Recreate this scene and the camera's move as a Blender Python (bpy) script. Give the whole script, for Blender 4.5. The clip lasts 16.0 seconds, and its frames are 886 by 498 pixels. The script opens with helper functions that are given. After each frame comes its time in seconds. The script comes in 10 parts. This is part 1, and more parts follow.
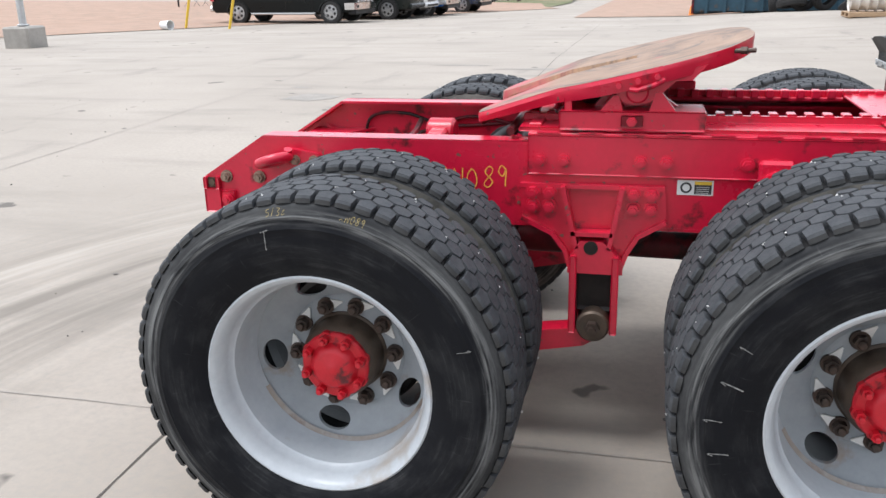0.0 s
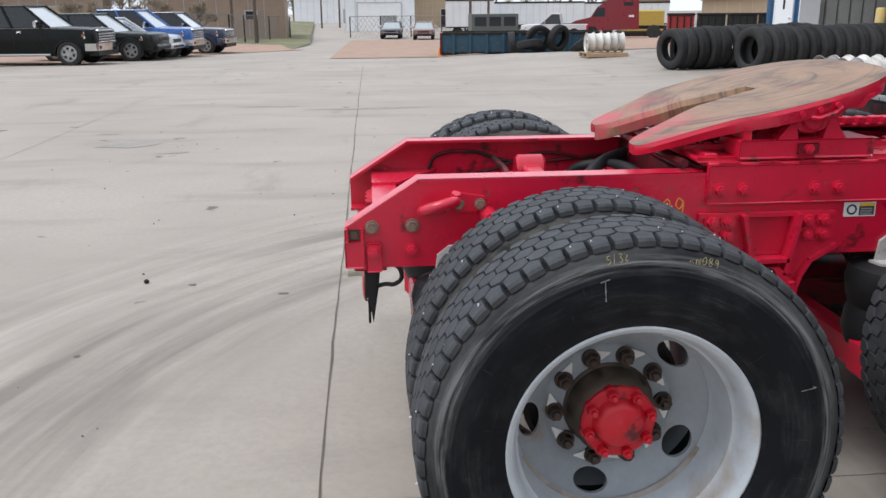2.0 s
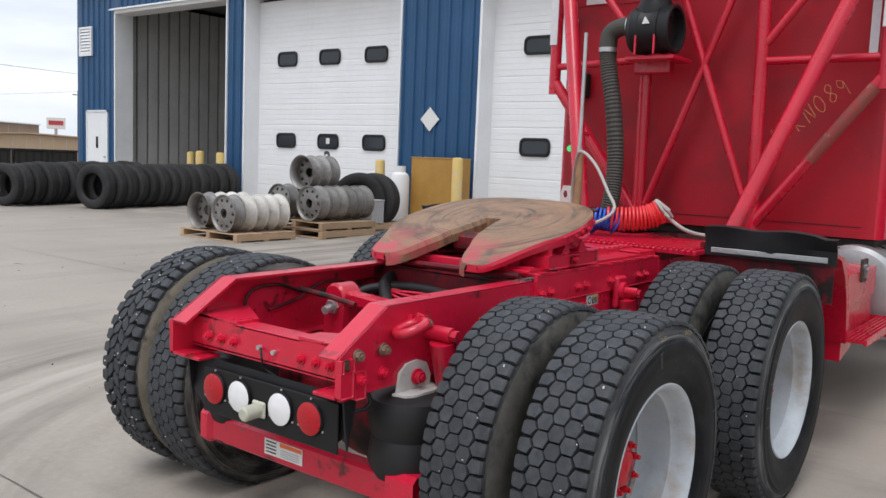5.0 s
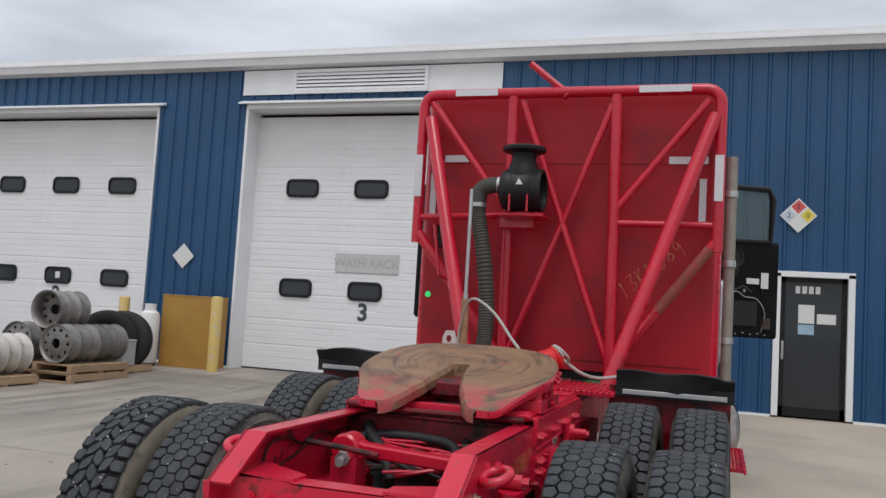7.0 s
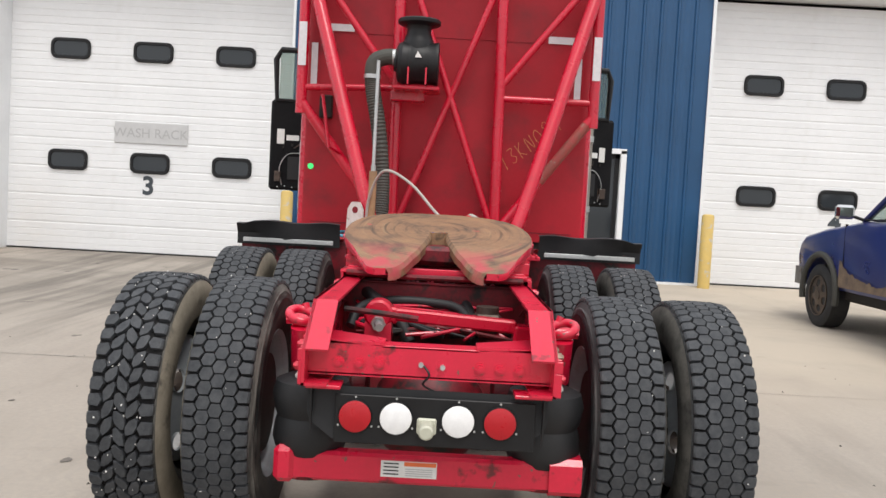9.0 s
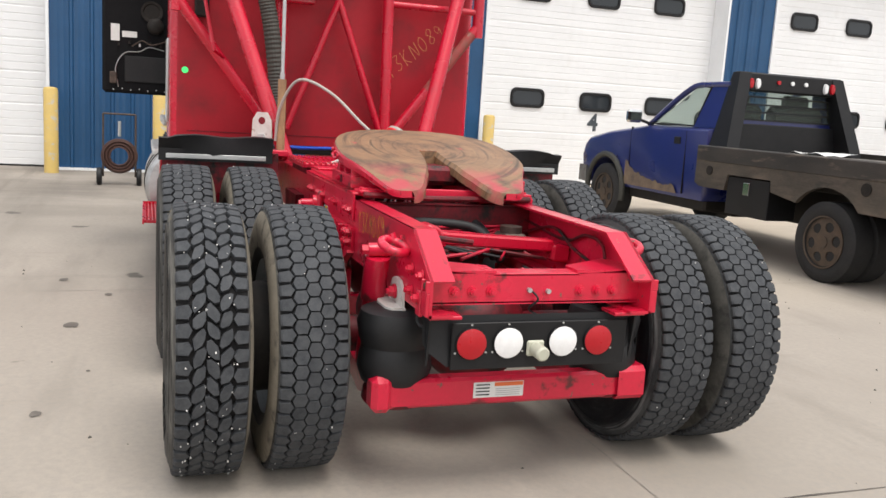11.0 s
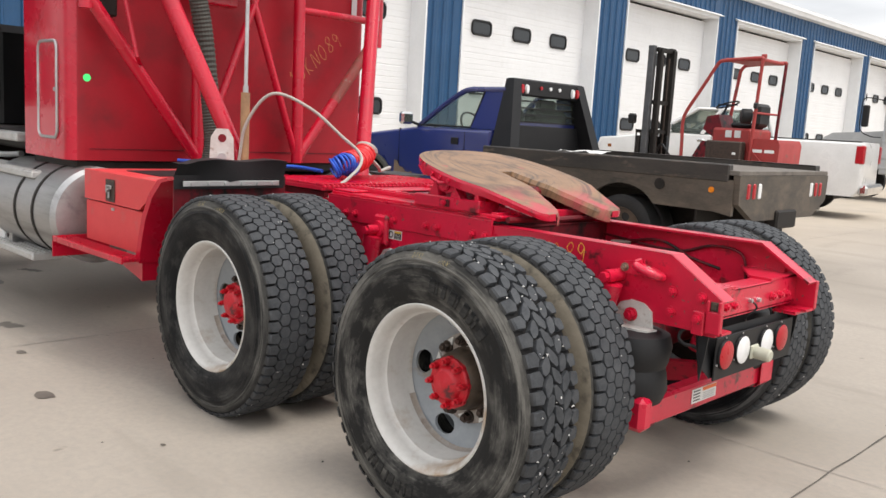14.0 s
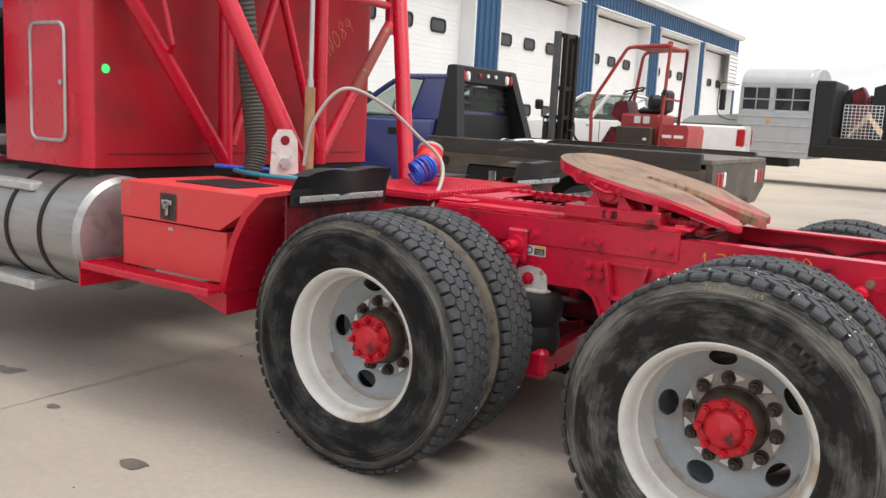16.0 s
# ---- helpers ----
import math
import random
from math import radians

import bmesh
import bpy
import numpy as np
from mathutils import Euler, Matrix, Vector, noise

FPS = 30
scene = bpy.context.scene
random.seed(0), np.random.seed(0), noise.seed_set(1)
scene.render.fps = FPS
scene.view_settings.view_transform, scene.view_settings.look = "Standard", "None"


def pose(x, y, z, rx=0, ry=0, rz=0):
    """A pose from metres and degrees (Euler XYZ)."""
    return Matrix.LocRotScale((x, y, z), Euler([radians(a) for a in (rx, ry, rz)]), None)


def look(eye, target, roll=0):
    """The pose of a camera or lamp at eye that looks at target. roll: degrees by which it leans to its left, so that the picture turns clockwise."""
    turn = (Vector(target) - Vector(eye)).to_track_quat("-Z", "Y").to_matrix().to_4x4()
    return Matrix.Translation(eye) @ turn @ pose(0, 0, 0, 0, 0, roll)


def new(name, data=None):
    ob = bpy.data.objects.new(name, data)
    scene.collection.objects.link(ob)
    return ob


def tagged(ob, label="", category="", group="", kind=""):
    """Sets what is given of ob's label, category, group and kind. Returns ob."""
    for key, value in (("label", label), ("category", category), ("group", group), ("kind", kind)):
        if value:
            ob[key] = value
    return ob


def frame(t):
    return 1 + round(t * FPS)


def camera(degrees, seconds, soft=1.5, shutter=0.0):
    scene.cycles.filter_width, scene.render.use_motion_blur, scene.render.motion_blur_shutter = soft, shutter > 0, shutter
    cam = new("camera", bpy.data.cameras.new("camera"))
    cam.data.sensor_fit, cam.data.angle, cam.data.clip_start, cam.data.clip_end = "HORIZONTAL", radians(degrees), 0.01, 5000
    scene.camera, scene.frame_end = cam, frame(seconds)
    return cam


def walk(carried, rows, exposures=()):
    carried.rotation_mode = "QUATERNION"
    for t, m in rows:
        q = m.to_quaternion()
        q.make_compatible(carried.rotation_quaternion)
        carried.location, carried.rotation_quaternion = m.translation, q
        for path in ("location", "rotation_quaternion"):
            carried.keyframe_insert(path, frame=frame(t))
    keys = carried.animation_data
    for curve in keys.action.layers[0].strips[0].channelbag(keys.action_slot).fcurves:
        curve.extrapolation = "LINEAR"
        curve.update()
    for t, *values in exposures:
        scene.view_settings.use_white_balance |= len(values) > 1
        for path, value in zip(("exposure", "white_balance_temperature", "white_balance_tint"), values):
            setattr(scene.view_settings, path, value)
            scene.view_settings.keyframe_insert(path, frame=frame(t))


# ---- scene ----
cam = camera(54.9, 16.0)
PATH = [
    (0, (0.787, -3.034, 1.521), (0.336, -1.188, 0.896), -1.4),
    (0.5, (0.447, -3.072, 1.513), (0.055, -1.211, 0.894), -1.6),
    (1, (0.111, -3.079, 1.522), (-0.166, -1.196, 0.907), -1.6),
    (1.5, (-0.215, -2.957, 1.506), (-0.303, -1.051, 0.907), -1.2),
    (2, (-0.594, -2.945, 1.503), (-0.436, -1.028, 0.957), -0.5),
    (2.5, (-0.952, -2.898, 1.497), (-0.549, -1.005, 0.995), -0.1),
    (3, (-1.316, -2.753, 1.493), (-0.645, -0.925, 1.037), 0.5),
    (3.5, (-1.694, -2.695, 1.489), (-0.779, -0.959, 1.102), 1.0),
    (4, (-1.97, -2.565, 1.474), (-0.839, -0.952, 1.126), 1.2),
    (4.5, (-2.209, -2.386, 1.492), (-0.849, -0.952, 1.187), 1.7),
    (5, (-2.521, -2.246, 1.495), (-0.95, -1.027, 1.281), 2.3),
    (5.2, (-2.618, -2.173, 1.513), (-0.979, -1.037, 1.358), 2.5),
    (7.3, (-3.281, -0.984, 1.443), (-1.366, -0.425, 1.58), 3.5),
    (7.5, (-3.344, -0.871, 1.426), (-1.415, -0.356, 1.543), 3.5),
    (8, (-3.504, -0.628, 1.405), (-1.538, -0.258, 1.426), 3.2),
    (8.5, (-3.542, -0.345, 1.386), (-1.552, -0.167, 1.309), 3.1),
    (9, (-3.531, -0.021, 1.385), (-1.535, -0.023, 1.271), 3.1),
    (9.5, (-3.593, 0.295, 1.355), (-1.611, 0.104, 1.169), 2.9),
    (9.7, (-3.559, 0.416, 1.342), (-1.59, 0.146, 1.117), 3.0),
    (11.8, (-3.177, 2.022, 1.471), (-1.391, 1.176, 1.161), 3.6),
    (12, (-3.131, 2.202, 1.449), (-1.367, 1.312, 1.142), 3.6),
    (12.5, (-2.948, 2.509, 1.446), (-1.24, 1.513, 1.143), 3.4),
    (13, (-2.659, 2.741, 1.457), (-1.053, 1.587, 1.16), 3.4),
    (13.5, (-2.406, 3.091, 1.456), (-0.924, 1.779, 1.167), 3.4),
    (14, (-2.066, 3.305, 1.438), (-0.683, 1.889, 1.15), 3.3),
    (14.5, (-1.704, 3.515, 1.45), (-0.398, 2.028, 1.164), 3.4),
    (15, (-1.383, 3.691, 1.467), (-0.135, 2.155, 1.178), 3.3),
    (15.5, (-0.988, 3.728, 1.45), (0.179, 2.132, 1.148), 3.1),
    (16, (-0.62, 3.828, 1.45), (0.452, 2.168, 1.142), 3.0),
]
EXPOSURE = [(0.0, 0.84, 6050, 10), (1.0, 0.72, 6050, 10), (2.0, 0.38, 6000, 10), (2.6, 0.16, 6000, 10), (3.5, -0.15, 6000, 10), (4.2, -0.06, 6050, 10), (4.5, -0.04, 6050, 10), (5.0, 0.22, 6100, 10), (7.5, -0.20, 6250, 10), (8.0, 0.0, 6400, 10), (8.5, 0.44, 6450, 10), (9.0, 0.52, 6500, 10), (9.5, 0.56, 6540, 10), (12.0, 0.65, 6600, 10), (16.0, 0.62, 6640, 10)]
walk(cam, [(t, look(eye, target, roll)) for t, eye, target, roll in PATH], EXPOSURE)

# ---- light ----
world = bpy.data.worlds.new("overcast_sky")
scene.world = world
world.use_nodes = True
_nt = world.node_tree
_nt.nodes.clear()
_out = _nt.nodes.new("ShaderNodeOutputWorld")
_bg = _nt.nodes.new("ShaderNodeBackground")
_sky = _nt.nodes.new("ShaderNodeTexSky")
_sky.sky_type = "NISHITA"
_sky.sun_disc = False
_sky.sun_elevation = radians(48)
_sky.sun_rotation = radians(264)
_sky.dust_density = 4.0
_sky.ozone_density = 1.0
# thin cloud layer: whitens the blue and breaks it up softly
_tc = _nt.nodes.new("ShaderNodeTexCoord")
_mp = _nt.nodes.new("ShaderNodeMapping")
_mp.inputs["Scale"].default_value = (1.0, 1.0, 4.5)
_cl = _nt.nodes.new("ShaderNodeTexNoise")
_cl.inputs["Scale"].default_value = 2.2
_cl.inputs["Detail"].default_value = 6
_cr = _nt.nodes.new("ShaderNodeValToRGB")
_cr.color_ramp.elements[0].position, _cr.color_ramp.elements[0].color = 0.34, (4.6, 4.75, 5.0, 1)
_cr.color_ramp.elements[1].position, _cr.color_ramp.elements[1].color = 0.66, (8.2, 8.2, 8.3, 1)
_mx = _nt.nodes.new("ShaderNodeMix")
_mx.data_type = "RGBA"
_mx.inputs[0].default_value = 0.88
_nt.links.new(_tc.outputs["Generated"], _mp.inputs["Vector"])
_nt.links.new(_mp.outputs["Vector"], _cl.inputs["Vector"])
_nt.links.new(_cl.outputs["Fac"], _cr.inputs["Fac"])
_nt.links.new(_sky.outputs[0], _mx.inputs[6])
_nt.links.new(_cr.outputs["Color"], _mx.inputs[7])
_sp = _nt.nodes.new("ShaderNodeSeparateXYZ")
_nt.links.new(_tc.outputs["Generated"], _sp.inputs[0])
_zr = _nt.nodes.new("ShaderNodeMapRange")
_zr.inputs["To Min"].default_value, _zr.inputs["To Max"].default_value = 1.10, 1.40
_nt.links.new(_sp.outputs[2], _zr.inputs["Value"])
_ml = _nt.nodes.new("ShaderNodeVectorMath")
_ml.operation = "SCALE"
_nt.links.new(_mx.outputs[2], _ml.inputs[0])
_yr = _nt.nodes.new("ShaderNodeMapRange")
for _k, _v in (("From Min", -1.0), ("From Max", 1.0), ("To Min", 0.88), ("To Max", 1.16)):
    _yr.inputs[_k].default_value = _v
_nt.links.new(_sp.outputs[1], _yr.inputs["Value"])
_mu = _nt.nodes.new("ShaderNodeMath")
_mu.operation = "MULTIPLY"
_nt.links.new(_zr.outputs[0], _mu.inputs[0])
_nt.links.new(_yr.outputs[0], _mu.inputs[1])
_nt.links.new(_mu.outputs[0], _ml.inputs["Scale"])
_nt.links.new(_ml.outputs[0], _bg.inputs["Color"])
_bg.inputs["Strength"].default_value = 0.11
_nt.links.new(_bg.outputs[0], _out.inputs[0])

_sl = bpy.data.lights.new("sun", "SUN")
_sl.energy, _sl.angle, _sl.color = 1.5, radians(25), (1.0, 0.97, 0.92)
_so = new("sun", _sl)
_so.matrix_world = look((0, 0, 30), (9, 3.0, 8))
scene.view_settings.exposure = 0.0


# ---- mesh and material helpers ----
class B:
    """Collects verts and faces of one mesh."""

    def __init__(self):
        self.v, self.f = [], []

    def add(self, verts, faces, m=None):
        o = len(self.v)
        self.v += [tuple(m @ Vector(p)) if m else tuple(p) for p in verts]
        self.f += [tuple(i + o for i in f) for f in faces]
        return self

    def box(self, x0, x1, y0, y1, z0, z1, c=0.0, m=None):
        if c <= 0:
            vs = [(x, y, z) for x in (x0, x1) for y in (y0, y1) for z in (z0, z1)]
            fs = [(0, 1, 3, 2), (4, 6, 7, 5), (0, 4, 5, 1), (2, 3, 7, 6), (0, 2, 6, 4), (1, 5, 7, 3)]
            return self.add(vs, fs, m)
        c = min(c, 0.49 * min(abs(x1 - x0), abs(y1 - y0), abs(z1 - z0)))
        vs, fs = [], []
        for x, sx in ((x0, 1), (x1, -1)):
            for y, sy in ((y0, 1), (y1, -1)):
                for z, sz in ((z0, 1), (z1, -1)):
                    vs += [(x, y + sy * c, z + sz * c), (x + sx * c, y, z + sz * c), (x + sx * c, y + sy * c, z)]
        k = lambda i, j, l, a: (i * 4 + j * 2 + l) * 3 + a
        for i in (0, 1):
            q = [k(i, 0, 0, 0), k(i, 0, 1, 0), k(i, 1, 1, 0), k(i, 1, 0, 0)]
            fs.append(tuple(q if i == 0 else q[::-1]))
            q = [k(0, i, 0, 1), k(1, i, 0, 1), k(1, i, 1, 1), k(0, i, 1, 1)]
            fs.append(tuple(q if i == 0 else q[::-1]))
            q = [k(0, 0, i, 2), k(0, 1, i, 2), k(1, 1, i, 2), k(1, 0, i, 2)]
            fs.append(tuple(q if i == 0 else q[::-1]))
        for a in (0, 1):
            for b in (0, 1):
                q = [k(a, b, 0, 0), k(a, b, 0, 1), k(a, b, 1, 1), k(a, b, 1, 0)]
                fs.append(tuple(q if (a + b) % 2 else q[::-1]))
                q = [k(a, 0, b, 0), k(a, 0, b, 2), k(a, 1, b, 2), k(a, 1, b, 0)]
                fs.append(tuple(q if (a + b) % 2 == 0 else q[::-1]))
                q = [k(0, a, b, 1), k(0, a, b, 2), k(1, a, b, 2), k(1, a, b, 1)]
                fs.append(tuple(q if (a + b) % 2 else q[::-1]))
        for i in (0, 1):
            for j in (0, 1):
                for l in (0, 1):
                    q = [k(i, j, l, 0), k(i, j, l, 1), k(i, j, l, 2)]
                    fs.append(tuple(q if (i + j + l) % 2 == 0 else q[::-1]))
        return self.add(vs, fs, m)

    def prism(self, poly, d0, d1, axis="y", m=None):
        """A flat outline, (a, b) points, pushed from d0 to d1 along an axis; a, b are the two other axes in order."""
        at = {"x": lambda a, b, d: (d, a, b), "y": lambda a, b, d: (a, d, b), "z": lambda a, b, d: (a, b, d)}[axis]
        n = len(poly)
        vs = [at(a, b, d) for d in (d0, d1) for a, b in poly]
        fs = [tuple(range(n))[::-1], tuple(range(n, 2 * n))]
        fs += [(i, (i + 1) % n, n + (i + 1) % n, n + i) for i in range(n)]
        return self.add(vs, fs, m)

    def lathe(self, prof, n=32, axis="y", centre=(0, 0, 0), closed=False, m=None, caps=True):
        """Turns (along, radius) points about an axis."""
        vs, fs = [], []
        k = len(prof)
        for i in range(n):
            a = 2 * math.pi * i / n
            c, s = math.cos(a), math.sin(a)
            for t, r in prof:
                p = {"y": (r * c, t, r * s), "x": (t, r * c, r * s), "z": (r * c, r * s, t)}[axis]
                vs.append((p[0] + centre[0], p[1] + centre[1], p[2] + centre[2]))
        for i in range(n):
            j = (i + 1) % n
            for q in range(k if closed else k - 1):
                w = (q + 1) % k
                fs.append((i * k + q, j * k + q, j * k + w, i * k + w))
        if caps and not closed:
            fs.append(tuple(i * k for i in range(n))[::-1])
            fs.append(tuple(i * k + k - 1 for i in range(n)))
        return self.add(vs, fs, m)

    def cyl(self, p, q, r, n=12, r2=None, c=0.0):
        p, q = Vector(p), Vector(q)
        h = (q - p).length
        r2 = r if r2 is None else r2
        m = Matrix.Translation(p) @ (q - p).to_track_quat("Z", "Y").to_matrix().to_4x4()
        prof = [(0, r), (h, r2)] if c <= 0 else [(0, r - c), (c, r), (h - c, r2), (h, r2 - c)]
        return self.lathe(prof, n, "z", m=m)

    def tube(self, pts, r, n=10, loop=False):
        pts = [Vector(p) for p in pts]
        k = len(pts)
        vs, fs = [], []
        side = None
        for i, p in enumerate(pts):
            if loop:
                d = (pts[(i + 1) % k] - pts[i - 1]).normalized()
            else:
                d = (pts[min(i + 1, k - 1)] - pts[max(i - 1, 0)]).normalized()
            if side is None:
                side = d.orthogonal().normalized()
            side = (side - d * side.dot(d)).normalized()
            up = d.cross(side)
            rr = r[i] if isinstance(r, (list, tuple)) else r
            for j in range(n):
                a = 2 * math.pi * j / n
                vs.append(p + side * (rr * math.cos(a)) + up * (rr * math.sin(a)))
        for i in range(k if loop else k - 1):
            w = (i + 1) % k
            for j in range(n):
                l = (j + 1) % n
                fs.append((i * n + j, i * n + l, w * n + l, w * n + j))
        if not loop:
            fs += [tuple(range(n))[::-1], tuple(range((k - 1) * n, k * n))]
        return self.add(vs, fs)

    def ball(self, c, r, n=12, m2=8, sx=1, sy=1, sz=1):
        prof = [(-r * math.cos(math.pi * i / m2), max(1e-4, r * math.sin(math.pi * i / m2))) for i in range(m2 + 1)]
        m = Matrix.Translation(c) @ Matrix.Diagonal((sx, sy, sz, 1))
        return self.lathe(prof, n, "z", m=m)

    def sheet(self, rows, m=None):
        """A grid of points, row by row."""
        h, w = len(rows), len(rows[0])
        return self.add([p for row in rows for p in row],
                        [(i * w + j, i * w + j + 1, (i + 1) * w + j + 1, (i + 1) * w + j) for i in range(h - 1) for j in range(w - 1)], m)


def curve_pts(pts, n=8):
    """Catmull-Rom points through the given ones."""
    p = [Vector(q) for q in pts]
    p = [2 * p[0] - p[1]] + p + [2 * p[-1] - p[-2]]
    res = []
    for i in range(1, len(p) - 2):
        for j in range(n):
            t = j / n
            a, b, c, d = p[i - 1], p[i], p[i + 1], p[i + 2]
            res.append(0.5 * (2 * b + (c - a) * t + (2 * a - 5 * b + 4 * c - d) * t * t + (3 * b - a - 3 * c + d) * t ** 3))
    return res + [p[-2]]


def to_mesh(name, b, material, smooth=35, weld=0.0):
    me = bpy.data.meshes.new(name)
    me.from_pydata(b.v, [], b.f)
    bm = bmesh.new()
    bm.from_mesh(me)
    if weld:
        bmesh.ops.remove_doubles(bm, verts=bm.verts, dist=weld)
    bmesh.ops.recalc_face_normals(bm, faces=bm.faces)
    bm.to_mesh(me)
    bm.free()
    for one in (material if isinstance(material, (list, tuple)) else [material]):
        me.materials.append(one)
    if smooth:
        me.shade_smooth()
        me.set_sharp_from_angle(angle=radians(smooth))
    return me


def part(name, b, material, parent=None, label="", m=None, smooth=35):
    me = b if isinstance(b, bpy.types.Mesh) else to_mesh(name, b, material, smooth)
    ob = new(name, me)
    if m is not None:
        ob.matrix_basis = m
    if parent is not None:
        ob.parent = parent
    if label:
        ob["label"] = label
    return ob


def thing(name, label, category, at=None, group="", kind=""):
    ob = new(name)
    ob.empty_display_size = 0.1
    if at is not None:
        ob.matrix_basis = at
    return tagged(ob, label, category, group, kind)


def words(name, text, size, material, parent, m, depth=0.0006, bold=0.0):
    cu = bpy.data.curves.new(name, "FONT")
    cu.body, cu.size, cu.align_x, cu.align_y, cu.extrude = text, size, "CENTER", "CENTER", depth
    cu.offset = bold
    tmp = bpy.data.objects.new(name, cu)
    scene.collection.objects.link(tmp)
    bpy.context.view_layer.update()
    me = bpy.data.meshes.new_from_object(tmp.evaluated_get(bpy.context.evaluated_depsgraph_get()))
    bpy.data.objects.remove(tmp)
    me.materials.clear()
    me.materials.append(material)
    ob = new(name, me)
    ob.matrix_basis = m
    if parent is not None:
        ob.parent = parent
    return ob


GLYPH = {"0": [[(.5, 1), (.1, .7), (.1, .25), (.45, 0), (.85, .3), (.8, .75), (.5, 1)]], "1": [[(.3, .8), (.5, 1), (.45, 0)]], "2": [[(.1, .8), (.4, 1), (.8, .8), (.1, 0), (.9, .05)]],
         "3": [[(.1, 1), (.8, .95), (.4, .55), (.85, .3), (.5, 0), (.1, .1)]], "5": [[(.85, 1), (.25, .95), (.2, .55), (.7, .6), (.8, .2), (.1, 0)]], "8": [[(.5, .5), (.15, .75), (.5, 1), (.8, .75), (.15, .2), (.5, 0), (.85, .25), (.5, .5)]],
         "9": [[(.8, .8), (.4, 1), (.15, .7), (.5, .5), (.8, .8), (.65, 0)]], "K": [[(.2, 1), (.15, 0)], [(.85, 1), (.2, .45), (.85, 0)]], "N": [[(.1, 0), (.15, 1), (.8, .05), (.9, 1)]], "B": [[(.2, 0), (.2, 1), (.75, .8), (.25, .5), (.85, .25), (.2, 0)]],
         "/": [[(.2, -.1), (.7, 1.05)]], "T": [[(.1, .95), (.9, 1)], [(.5, .97), (.45, 0)]]}


def scrawl(text, h, w, material, parent, m, seed=1):
    """Hand-written strokes lying in the xy plane of m, centred; each stroke is one ribbon."""
    rnd = random.Random(seed)
    pitch = h * 0.72
    x0 = -pitch * len(text) / 2
    for ch in text:
        dy, tilt = rnd.uniform(-0.12, 0.12) * h, rnd.uniform(0.0, 0.15) * h
        for stroke in GLYPH.get(ch, []):
            pts = curve_pts([(x0 + x * h * 0.55 + y * tilt, (y - 0.5) * h + dy, 0) for x, y in stroke], 4)
            left, right = [], []
            for i, p in enumerate(pts):
                d = pts[min(i + 1, len(pts) - 1)] - pts[max(i - 1, 0)]
                n = Vector((-d.y, d.x, 0)).normalized() * w * rnd.uniform(0.32, 0.58)
                left.append(p - n)
                right.append(p + n)
            part("paint_stroke", B().sheet([left, right]), material, parent, m=m, smooth=0)
        x0 += pitch


def rgb(*c):
    return (*c, 1.0) if len(c) == 3 else (*c[0], 1.0)


